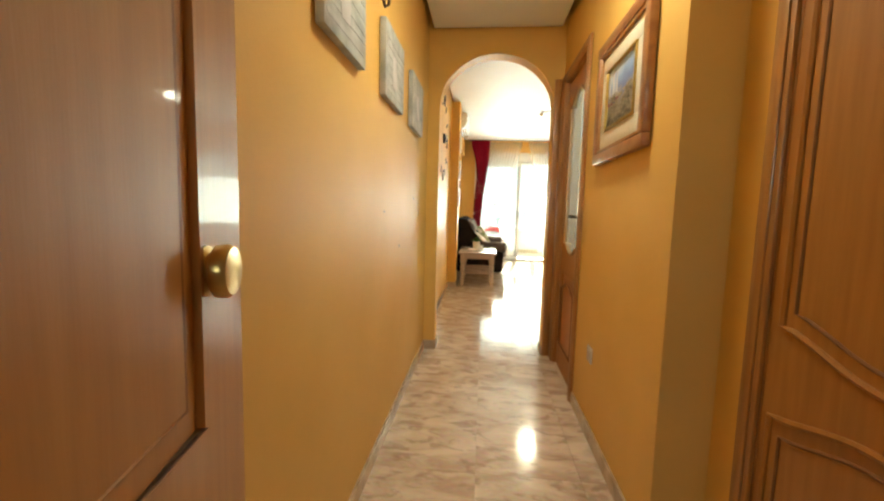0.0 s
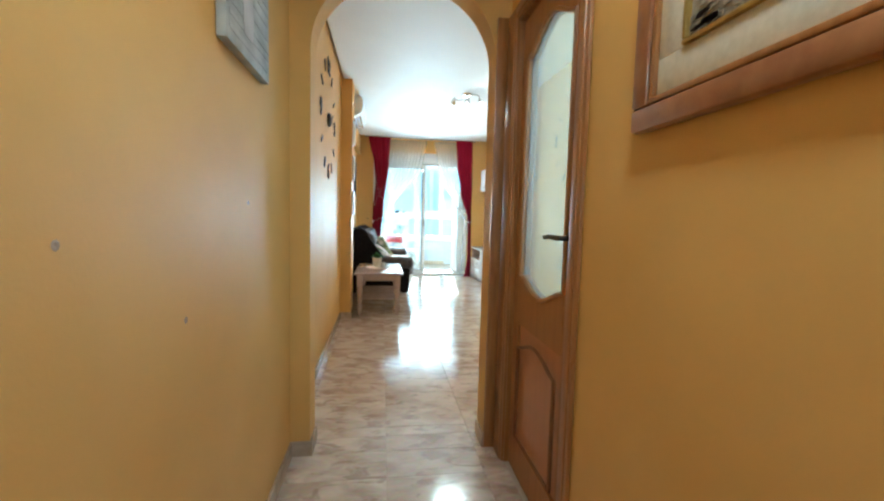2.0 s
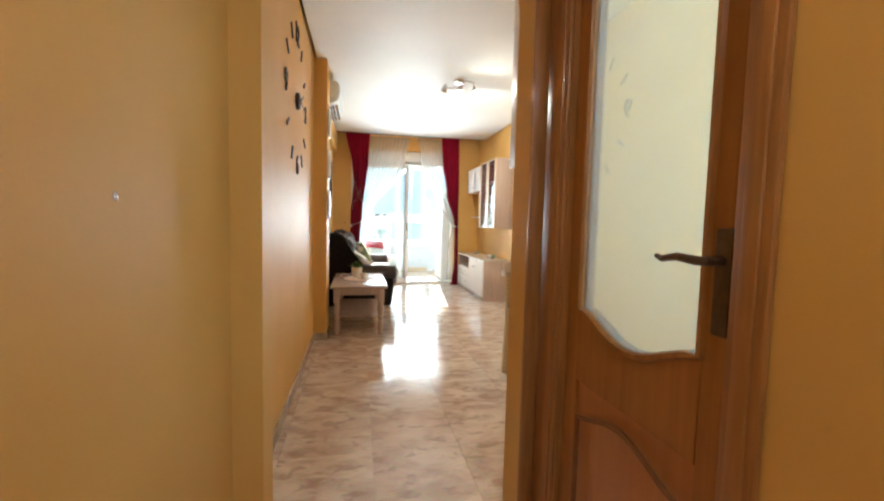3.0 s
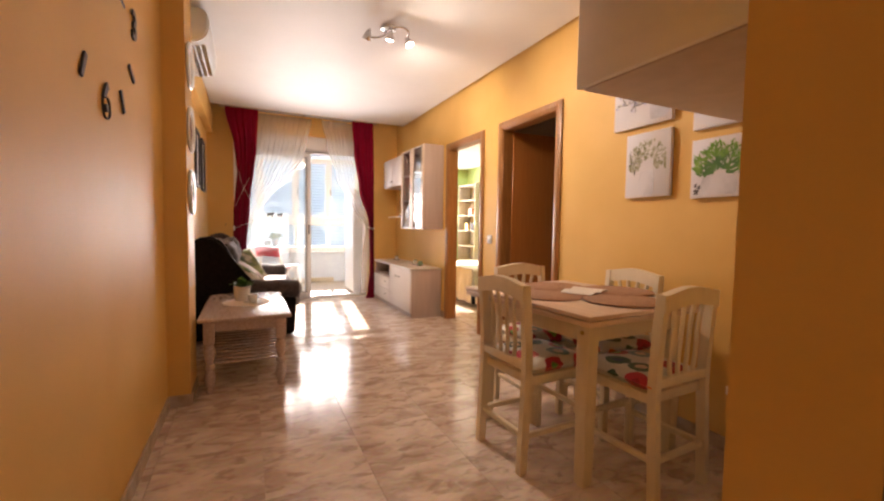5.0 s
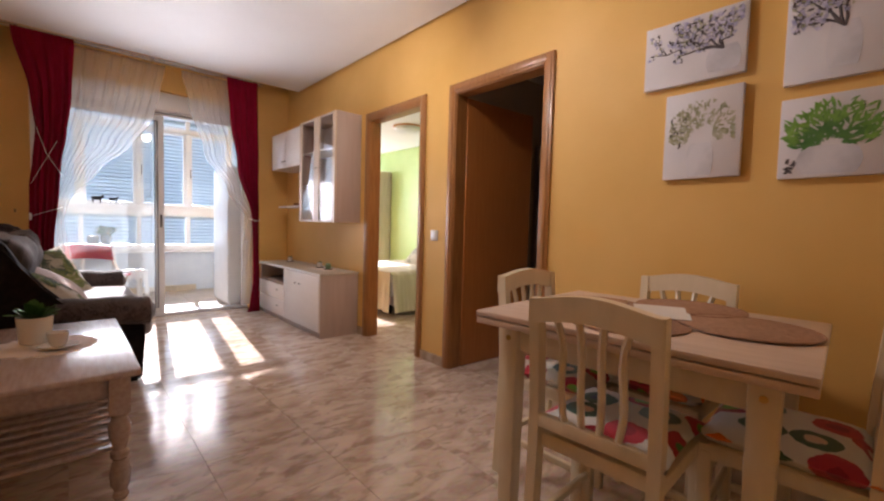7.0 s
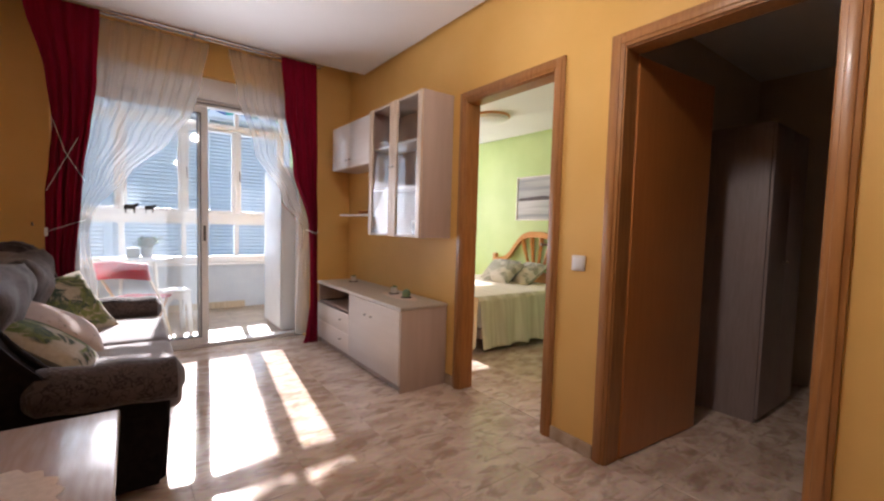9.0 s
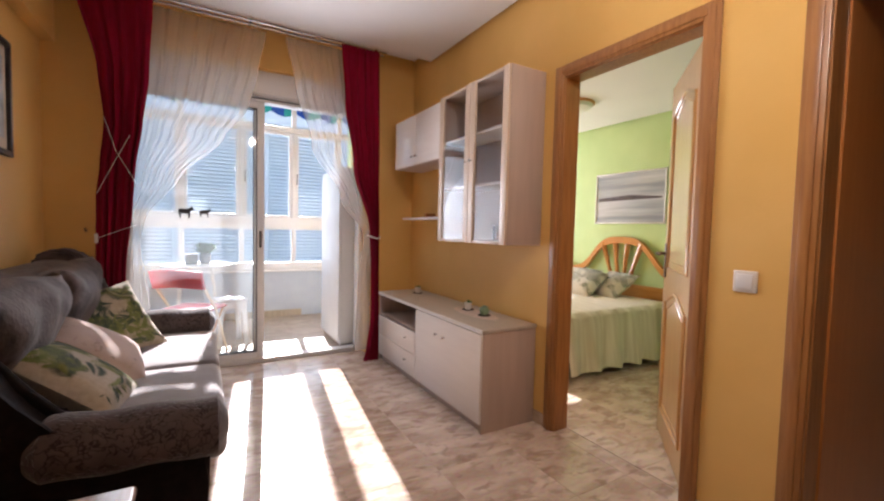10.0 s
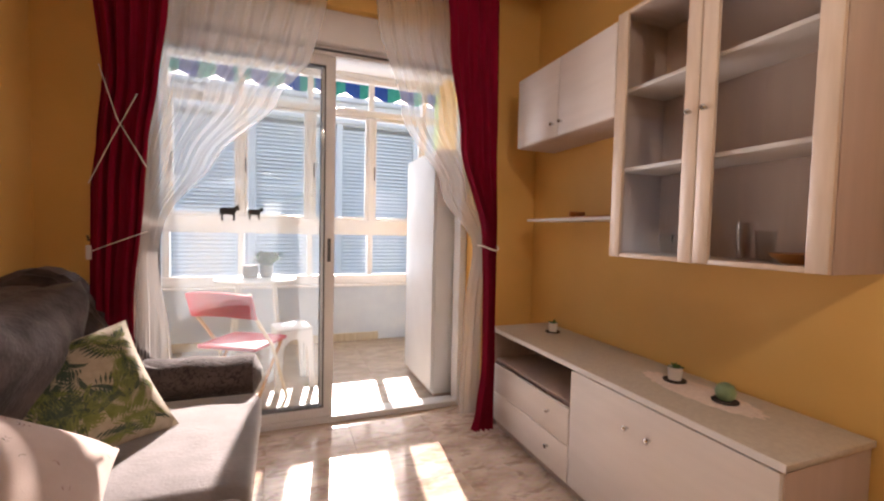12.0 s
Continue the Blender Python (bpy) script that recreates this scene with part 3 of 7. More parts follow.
# the window opening here is added, out of view, for the landing lamp
structure("wall_landing", cells(bmesh.new(), "y", -1.75, -1.65, -1.2, 1.9, 0, TOP, [(0.1, 0.6, 1.5, 2.0)]), M_DIMWALL, "beige stairwell wall with an added unseen window", "wall")
structure("wall_landing_west", box(-1.2, -1.1, -1.65, 0.12, 0, TOP), M_DIMWALL, "beige stairwell wall", "wall")
structure("wall_landing_east", box(1.8, 1.9, -1.65, 0.12, 0, TOP), M_DIMWALL, "beige stairwell wall", "wall")
structure("wall_landing_fill_west", box(-1.1, -0.47, 0.12, 0.25, 0, TOP), M_DIMWALL, "beige stairwell wall", "wall")
structure("wall_landing_fill_east", box(0.94, 1.9, 0.12, 0.25, 0, TOP), M_DIMWALL, "beige stairwell wall", "wall")
# balcony
structure("wall_balcony_west", box(-0.75, -0.62, 10.25, 12.12, 0, TOP), M_BALC, "pale blue balcony side wall", "wall")
structure("wall_balcony_back_west", box(-0.75, -0.57, 10.05, 10.25, 0, TOP), M_BALC, "pale blue balcony wall", "wall")
structure("parapet", box(-0.62, 2.25, 12.0, 12.12, 0, 0.60), M_BALC, "pale blue-grey balcony parapet", "wall")
structure("balcony_lintel", box(-0.62, 2.25, 12.0, 12.12, 2.74, TOP), M_ALU, "white lintel above the balcony glazing", "lintel")
# ceilings
structure("ceiling_slab", box(-1.2, 4.70, -1.75, 12.12, TOP, TOP + 0.15), M_CEIL, "white structural ceiling slab", "ceiling")
structure("ceiling_living", box(-0.365, 2.222, 3.85, 9.66, 2.64, 2.68, 0.004, 1), M_CEIL, "smooth white suspended plaster ceiling", "ceiling")
structure("ceiling_hall", box(-0.31, 0.635, 0.30, 3.665, 2.485, 2.525, 0.004, 1), M_CEIL, "white suspended hallway ceiling panel", "ceiling")
structure("ceiling_bedroom", box(2.35, 4.56, 7.26, 12.0, 2.42, 2.46), M_CEIL, "white bedroom ceiling", "ceiling")
structure("ceiling_side_room", box(2.35, 4.60, 4.80, 7.10, 2.45, 2.49), M_CEIL, "white side room ceiling in shade", "ceiling")
# ground
structure("floor_slab", box(-1.2, 4.70, -1.75, 12.12, -0.25, -0.004), M_GROUT, "grout bed under polished floor tiles", "floor")


# ---- trims and doors ----
def door_frame(name, c0, c1, y0, y1, h, w=0.07, label="varnished brown door frame with moulded architrave", wn=None):
    """Lining and architraves round an opening in a wall of thickness c0..c1 in x."""
    ob = tagged(new(name), label, "door frame", "", "structure")
    lin = bmesh.new()
    for a, b, p, q in ((y0, y0 + 0.018, 0, h), (y1 - 0.018, y1, 0, h), (y0 + 0.018, y1 - 0.018, h - 0.018, h)):
        bx(lin, c0 - 0.004, c1 + 0.004, a, b, p, q, 0.002, 1)
    part("lining", lin, M_TRIM, ob)
    for face, s in ((c0, -1), (c1, 1)):
        for a, b, p, q in ((y0 - w + 0.012, y0 + 0.012, 0, h + w - 0.012), (y1 - 0.012, y1 + (wn or w) - 0.012, 0, h + w - 0.012), (y0 + 0.012, y1 - 0.012, h - 0.012, h + w - 0.012)):
            bm = bmesh.new()
            x0, x1 = sorted((face + s * 0.001, face + s * 0.016))
            bx(bm, x0, x1, a, b, p, q, 0.005, 2)
            e = 0.018
            x2, x3 = sorted((face + s * 0.014, face + s * 0.022))
            if q - p > b - a:
                bx(bm, x2, x3, a + e, b - e, p, q - e * (0 if q == h + w else 1), 0.004, 2)
            else:
                bx(bm, x2, x3, a - e, b + e, p + e, q - e, 0.004, 2)
            part("architrave", bm, M_TRIM, ob)
    return ob


def ogee(y0, y1, z, rise, n=14, up=True):
    """A curved edge from (y0, z) to (y1, z) with raised shoulders and a low middle, or its mirror."""
    s = 1 if up else -1
    return [(y0 + (y1 - y0) * k / n, z + s * rise * 0.5 * (1 - math.cos(2 * math.pi * k / n)) ** 0.8) for k in range(n + 1)]


def lever(parent, y, z, side, toward, material=M_IRON, off=0.0):
    """Handle plate and lever on a leaf that runs along local y; side is +1 or -1 in x."""
    bm = bmesh.new()
    x0, x1 = sorted((off, off + side * 0.008))
    bx(bm, x0, x1, y - 0.018, y + 0.018, z - 0.11, z + 0.09, 0.004)
    h = part("handle", bm, material, parent, "dark metal lever handle on a plate")
    tb = bmesh.new()
    tube(tb, [(off + side * 0.006, y, z + 0.03), (off + side * 0.045, y, z + 0.03), (off + side * 0.052, y + toward * 0.012, z + 0.03), (off + side * 0.054, y + toward * 0.06, z + 0.034), (off + side * 0.052, y + toward * 0.10, z + 0.026), (off + side * 0.048, y + toward * 0.12, z + 0.03)], [0.009, 0.009, 0.009, 0.008, 0.007, 0.006], 8)
    part("lever", tb, material, h)


def panel_leaf(ob, W, H, material, panels, thick=0.036, groove=None):
    """A leaf along local +y from the hinge, x from -thick to 0, with moulded panels (y0, y1, z0, z1, kind) on both faces."""
    part("leaf", box(-thick, 0, 0.003, W - 0.003, 0.006, H - 0.004, 0.003, 1), material, ob)
    for y0, y1, z0, z1, kind in panels:
        for x in (0.0, -thick):
            s = 1 if x == 0 else -1
            for ins, r in ((0.0, 0.009), (0.038, 0.005)):
                a, b, c, d = y0 + ins, y1 - ins, z0 + ins, z1 - ins
                if kind == "wavy_bottom":
                    loop = [(a, d), *[(q, w) for q, w in ogee(a, b, c + 0.05, 0.07, up=False)], (b, d)]
                elif kind == "wavy_top":
                    loop = [(b, c), *[(q, w) for q, w in reversed(ogee(a, b, d - 0.07, 0.07))], (a, c)]
                else:
                    loop = [(a, c), (b, c), (b, d), (a, d)]
                bm = bmesh.new()
                tube(bm, [(x, q, w) for q, w in loop], r, 6, closed=True)
                part("moulding", bm, material if ins == 0 else groove or M_GROOVE, ob)
                if ins and kind == "plain":
                    bb = bmesh.new()
                    x0, x1 = sorted((x + s * 0.0005, x + s * 0.005))
                    bx(bb, x0, x1, a, b, c, d, 0.004, 1)
                    part("raised_panel", bb, material, ob)


door_frame("door_frame_bedroom", 2.25, 2.35, 7.315, 8.09, 2.05)
door_frame("door_frame_side_room", 2.25, 2.35, 6.15, 6.93, 2.05)
door_frame("door_frame_kitchen", 0.675, 0.775, 2.93, 3.575, 2.07, wn=0.138)
part("corner_bead", box(0.604, 0.656, 3.688, 3.7045, 0.0, 2.12, 0.003), M_TRIM, bpy.data.objects["door_frame_kitchen"])
door_frame("door_frame_closet", 0.84, 0.94, 0.77, 1.53, 2.05, label="dark brown door frame in the hallway recess")

# entrance door folded back along the hall wall
d = thing("entrance_door", pose(-0.085, 0.285, 0, 0, 0, 13.0), "open brown wooden entrance door with brass knob", "door")
panel_leaf(d, 0.715, 2.03, M_DOOR, [(0.10, 0.565, 0.88, 1.92, "plain"), (0.10, 0.565, 0.16, 0.76, "plain")], 0.045)
kb = bmesh.new()
lathe(kb, [(0.030, 0), (0.030, 0.004), (0.022, 0.007), (0.022, 0.011), (0.031, 0.015), (0.032, 0.026), (0.028, 0.033), (0.014, 0.035)], 24)
bmesh.ops.transform(kb, matrix=pose(0, 0.59, 1.06, 0, 90, 0), verts=kb.verts[:])
part("knob", kb, M_BRASS, d, "round polished brass knob")
ck = bmesh.new()
lathe(ck, [(0.022, 0), (0.022, 0.012), (0.018, 0.016)], 16)
bmesh.ops.transform(ck, matrix=pose(0, 0.655, 1.60, 0, 90, 0), verts=ck.verts[:])
part("bolt_cover", ck, M_IRON, d)

# closed door in the recess
d = thing("closet_door", pose(0.874, 0.775, 0, 0, 0, 0), "closed honey brown door with wavy moulded panels", "door")
panel_leaf(d, 0.75, 2.03, M_DOOR, [(0.10, 0.695, 0.83, 1.90, "wavy_bottom"), (0.10, 0.705, 0.16, 0.72, "wavy_top")])

# open bedroom door
d = thing("bedroom_door", pose(2.352, 7.337, 0, 0, 0, -49.0), "half open honey oak bedroom door with lever handle", "door")
panel_leaf(d, 0.72, 2.03, M_HONEY, [(0.11, 0.61, 0.98, 1.90, "wavy_top"), (0.11, 0.61, 0.16, 0.86, "wavy_top")], groove=M_HONEY)
lever(d, 0.67, 1.03, 1, -1)
lever(d, 0.67, 1.03, -1, -1, off=-0.036)

# open side room door
d = thing("side_room_door", pose(2.352, 6.905, 0, 0, 0, -94.0), "open plain reddish brown wooden door with three hinges", "door")
panel_leaf(d, 0.74, 2.03, M_DOOR2, [])
lever(d, 0.68, 1.0, -1, -1, off=-0.036)
for z in (0.25, 1.1, 1.85):
    hb = bmesh.new()
    tube(hb, [(-0.042, 0.004, z - 0.045), (-0.042, 0.004, z + 0.045)], 0.008, 8)
    part("hinge", hb, M_IRON, d)


def kitchen_door():
    W, H, t = 0.609, 2.045, 0.036
    ob = thing("kitchen_door", pose(0.728, 2.948, 0, 0, 0, 0), "closed oak kitchen door with large curved glass pane", "door")
    ya, yb = 0.078, W - 0.072
    for y0, y1 in ((0.002, ya), (yb, W - 0.002)):
        part("stile", box(-t, 0, y0, y1, 0.006, H, 0.003, 1), M_DOOR, ob)
    low = [(q, z) for q, z in ogee(ya, yb, 0.92, 0.075, up=False)]
    bm = prism(bmesh.new(), [(-t, q, z) for q, z in [(ya, 0.70), (yb, 0.70)] + low[::-1]], (t, 0, 0))
    part("middle_rail", bm, M_DOOR, ob, smooth=False)
    top = [(q, z) for q, z in ogee(ya, yb, 1.86, 0.10)]
    bm = prism(bmesh.new(), [(-t, q, z) for q, z in [(yb, H), (ya, H)] + top], (t, 0, 0))
    part("top_rail", bm, M_DOOR, ob, smooth=False)
    part("bottom_rail", box(-t, 0, ya, yb, 0.006, 0.16, 0.002, 1), M_DOOR, ob)
    pb = bmesh.new()
    bx(pb, -t + 0.010, -0.010, ya, yb, 0.16, 0.70)
    part("lower_panel", pb, M_DOOR2, ob)
    for x in (-t, 0.0):
        bm = bmesh.new()
        tube(bm, [(x, q, z) for q, z in low + top[::-1]], 0.010, 6, closed=True)
        part("glazing_bead", bm, M_TRIM, ob)
        bm = bmesh.new()
        cv = ogee(ya + 0.03, yb - 0.03, 0.60, 0.06)
        tube(bm, [(x + (0.008 if x else -0.008) * -1, q, z) for q, z in [(ya + 0.03, 0.19), *cv, (yb - 0.03, 0.19)]], 0.008, 6, closed=True)
        part("moulding", bm, M_GROOVE, ob)
    gl = prism(bmesh.new(), [(-t / 2 - 0.002, q, z) for q, z in low + top[::-1]], (0.004, 0, 0))
    part("glass_pane", gl, M_FROST, ob, "hazy glass pane", smooth=False)
    lever(ob, 0.036, 1.082, -1, 1, off=-t)
    return ob


kitchen_door()


def skirting(name, segs):
    bm = bmesh.new()
    for x0, x1, y0, y1 in segs:
        bx(bm, x0, x1, y0, y1, 0.0, 0.072, 0.002, 1)
    structure(name, bm, M_BASE, "polished stone skirting along the wall", "baseboard")


T = 0.012
skirting("baseboard_hall", [(-0.35, -0.35 + T, 0.26, 3.705 - T), (0.675 - T, 0.675, 1.76, 2.87), (-0.35, -0.258 + T, 3.705 - T, 3.705), (0.605 - T, 0.65, 3.705 - T, 3.705)])
skirting("baseboard_arch", [(-0.258, -0.258 + T, 3.706, 3.85), (0.605 - T, 0.605, 3.706, 3.85)])
skirting("baseboard_living", [(-0.39, -0.39 + T, 3.852, 6.45 - T), (-0.39, -0.272, 6.45 - T, 6.45), (-0.272, -0.272 + T, 6.452, 6.78), (-0.44, -0.44 + T, 6.79, 10.05 - T),
                              (-0.44, -0.13, 10.05 - T, 10.05), (1.80, 2.25 - T, 10.05 - T, 10.05), (2.25 - T, 2.25, 8.13, 10.05), (2.25 - T, 2.25, 6.995, 7.275), (2.25 - T, 2.25, 4.45, 6.085)])


# ---- hallway things ----
def canvas_print(name, x, y0, y1, z0, z1, side, ground, draw, label):
    """A stretched print on a wall at x; side: the way it faces in x."""
    ob = thing(name, pose(x, (y0 + y1) / 2, (z0 + z1) / 2), label, "picture", "wall prints")
    w, h = y1 - y0, z1 - z0
    a, b = sorted((side * 0.003, side * 0.030))
    part("canvas", box(a, b, -w / 2, w / 2, -h / 2, h / 2, 0.003, 2), ground, ob)
    draw(ob, side * 0.0305, side, w, h)
    return ob


def flat(ob, name, pts, x, side, material, label=""):
    bm = prism(bmesh.new(), [(x, y, z) for y, z in pts], (side * 0.0012, 0, 0))
    return part(name, bm, material, ob, label, smooth=False)


M_INKD = mat("printed_dark_twig", (0.055, 0.045, 0.05), 0.7, colour2=(0.12, 0.095, 0.095), scale=30)
M_INKG = mat("printed_green_leaf", (0.10, 0.24, 0.03), 0.7, colour2=(0.22, 0.40, 0.07), scale=25)
M_INKG2 = mat("printed_deep_green", (0.05, 0.15, 0.03), 0.7, colour2=(0.10, 0.24, 0.05), scale=25)
M_INKO = mat("printed_olive_sprig", (0.26, 0.26, 0.14), 0.7, colour2=(0.50, 0.48, 0.36), scale=40)
M_INKV = mat("printed_white_vase", (0.46, 0.44, 0.47), 0.7, colour2=(0.66, 0.63, 0.66), scale=7)
M_INKL = mat("printed_lilac_blossom", (0.30, 0.29, 0.46), 0.7, colour2=(0.62, 0.58, 0.70), scale=40)
M_INKB = mat("printed_grey_blue", (0.33, 0.35, 0.37), 0.7, colour2=(0.56, 0.57, 0.58), scale=12, low=0.3, high=0.7)


def blades(ob, name, x, side, material, base, count, spread, length, size, rng, arc=(20, 160), lim=None, slim=0.38):
    """Many small printed leaves strewn along stems that fan out from base (y, z)."""
    bm = bmesh.new()
    for k in range(count):
        a = radians(rng.uniform(*arc))
        l = length * rng.uniform(0.35, 1.0)
        cy, cz = base[0] + math.cos(a) * l * spread, base[1] + math.sin(a) * l
        if lim:
            cy, cz = max(-lim[0], min(lim[0], cy)), max(-lim[1], min(lim[1], cz))
        t = a + rng.uniform(-0.9, 0.9)
        s = size * rng.uniform(0.6, 1.2)
        d1, d2 = Vector((0, math.cos(t), math.sin(t))) * s, Vector((0, -math.sin(t), math.cos(t))) * s * slim
        c = Vector((x + side * rng.uniform(0.0005, 0.002), cy, cz))
        bm.faces.new([bm.verts.new(c + q) for q in (-d1, -d1 * 0.3 + d2, d1 * 0.5 + d2 * 0.8, d1, d1 * 0.5 - d2 * 0.8, -d1 * 0.3 - d2)])
    return tagged(part(name, bm, material, ob, smooth=False), kind="stuff")


def twigs(ob, x, side, base, ends, r, material, lim, rng):
    """Crooked boughs with side shoots; returns the tips."""
    bm = bmesh.new()
    tips = []

    def bough(p, q, r, depth):
        n = 6
        pts = [Vector((x, p[0] + (q[0] - p[0]) * k / n, p[1] + (q[1] - p[1]) * k / n)) for k in range(n + 1)]
        for v in pts[1:-1]:
            v.y += rng.uniform(-0.016, 0.016)
            v.z += rng.uniform(-0.010, 0.018)
        tube(bm, pts, [r * (1 - 0.6 * k / n) for k in range(n + 1)], 4)
        tips.extend((v.y, v.z) for v in pts[2:])
        if depth:
            for k in (2, 3, 4, 5):
                a = math.atan2(q[1] - p[1], q[0] - p[0]) + rng.choice((-1, 1)) * rng.uniform(0.4, 1.1)
                l = rng.uniform(0.04, 0.10)
                e = pts[k].y + math.cos(a) * l, pts[k].z + math.sin(a) * l
                bough((pts[k].y, pts[k].z), (max(-lim[0], min(lim[0], e[0])), max(-lim[1], min(lim[1], e[1]))), r * 0.55, depth - 1)
    for e in ends:
        bough(base, e, r, 1)
    part("printed_twig", bm, material, ob)
    return tips


def vase(ob, x, side, cy, z0, w, h):
    n = 10
    prof = [(0.32 + 0.18 * math.sin(math.pi * (0.15 + 0.75 * k / n)), k / n) for k in range(n + 1)]
    pts = [(cy + w * p, z0 + h * q) for p, q in prof] + [(cy - w * p, z0 + h * q) for p, q in reversed(prof)]
    flat(ob, "printed_vase", pts, x, side, M_INKV)


def draw_twigs(seed, cy, left):
    def go(ob, x, side, w, h):
        rng = random.Random(seed)
        vase(ob, x, side, cy * w, -h * 0.42, w * 0.32, h * 0.36)
        ends = [(cy * w + left * w * q, h * z) for q, z in ((0.70, 0.05), (0.55, 0.22), (0.35, 0.38), (0.1, 0.40), (-0.10, 0.34))]
        ends = [(max(-w / 2 + 0.03, min(w / 2 - 0.03, p)), q) for p, q in ends]
        lim = (w / 2 - 0.02, h / 2 - 0.02)
        tips = twigs(ob, x, side, (cy * w, -h * 0.10), ends, 0.0048, M_INKD, lim, rng)
        for material, every, count, size in ((M_INKD, 2, 3, 0.0095), (M_INKO, 4, 2, 0.010), (M_INKL, 2, 3, 0.012)):
            bm = bmesh.new()
            for e in tips[::every]:
                for _ in range(count):
                    t, s = rng.uniform(0, 6.28), size * rng.uniform(0.6, 1.3)
                    c = Vector((x + side * rng.uniform(0.002, 0.004), max(-lim[0], min(lim[0], e[0] + rng.gauss(0, 0.010))), max(-lim[1], min(lim[1], e[1] + rng.gauss(0, 0.010)))))
                    d1, d2 = Vector((0, math.cos(t), math.sin(t))) * s, Vector((0, -math.sin(t), math.cos(t))) * s * 0.5
                    bm.faces.new([bm.verts.new(c + q) for q in (-d1, d2, d1, -d2)])
            tagged(part("printed_leaf", bm, material, ob, smooth=False), kind="stuff")
    return go


def draw_sprigs(ob, x, side, w, h):
    rng = random.Random(4)
    vase(ob, x, side, 0.0, -h * 0.48, w * 0.36, h * 0.38)
    blades(ob, "printed_leaf", x, side, M_INKO, (0, -h * 0.08), 300, 0.9, h * 0.46, 0.011, rng, (0, 180), lim=(w / 2 - 0.03, h / 2 - 0.025))
    blades(ob, "printed_leaf", x, side, M_INKD, (w * 0.38, -h * 0.3), 26, 0.4, h * 0.6, 0.009, rng, (40, 140), lim=(w / 2 - 0.03, h / 2 - 0.025))


def draw_fern(ob, x, side, w, h):
    rng = random.Random(7)
    vase(ob, x, side, 0.0, -h * 0.46, w * 0.62, h * 0.34)
    blades(ob, "printed_leaf", x, side, M_INKG2, (0, -h * 0.14), 120, 1.0, h * 0.40, 0.024, rng, (5, 175), lim=(w / 2 - 0.03, h / 2 - 0.025), slim=0.24)
    for k in range(16):
        q = radians(12 + k * 10.4)
        blades(ob, "printed_leaf", x + side * 0.001, side, M_INKG, (math.cos(q) * h * 0.22 * 1.25, -h * 0.12 + math.sin(q) * h * 0.22), 8, 0.7, h * 0.36 * rng.uniform(0.5, 1.15), 0.023, rng, (math.degrees(q) - 10, math.degrees(q) + 10), lim=(w / 2 - 0.025, h / 2 - 0.02), slim=0.22)
    blades(ob, "printed_leaf", x, side, M_INKD, (w * 0.40, -h * 0.38), 20, 0.8, h * 0.12, 0.012, rng, (0, 360), lim=(w / 2 - 0.03, h / 2 - 0.025))


def draw_haze(ob, x, side, w, h):
    rng = random.Random(12)
    for k in range(7):
        z = -h * 0.4 + k * h * 0.115
        flat(ob, "printed_band", [(-w * 0.46, z), (w * 0.46, z + rng.uniform(-0.01, 0.01)), (w * 0.46, z + h * 0.05), (-w * 0.46, z + h * rng.uniform(0.03, 0.06))], x, side, M_INKB)
    vase(ob, x + side * 0.001, side, w * rng.uniform(-0.1, 0.1), -h * 0.3, w * 0.24, h * 0.45)


for y0, y1, z1 in ((1.50, 1.88, 1.96), (2.18, 2.57, 1.925), (2.85, 3.245, 1.925)):
    canvas_print("canvas_print", -0.35, y0, y1, 1.612, z1, 1, M_INKB, draw_haze, "small grey-blue canvas print on the ochre wall")
hk = thing("key_hook", pose(-0.35, 2.14, 2.0), "small dark wrought iron hook on the wall", "hook")
kb = bmesh.new()
tube(kb, [(0.004, 0, 0.10), (0.012, 0, 0.06), (0.014, 0.01, 0.0), (0.03, 0.02, -0.05), (0.045, 0.01, -0.045), (0.05, 0.0, -0.02)], 0.007, 8)
part("hook_arm", kb, M_IRON, hk)
part("hook_plate", box(0.0, 0.006, -0.02, 0.02, 0.02, 0.13, 0.004), M_IRON, hk)


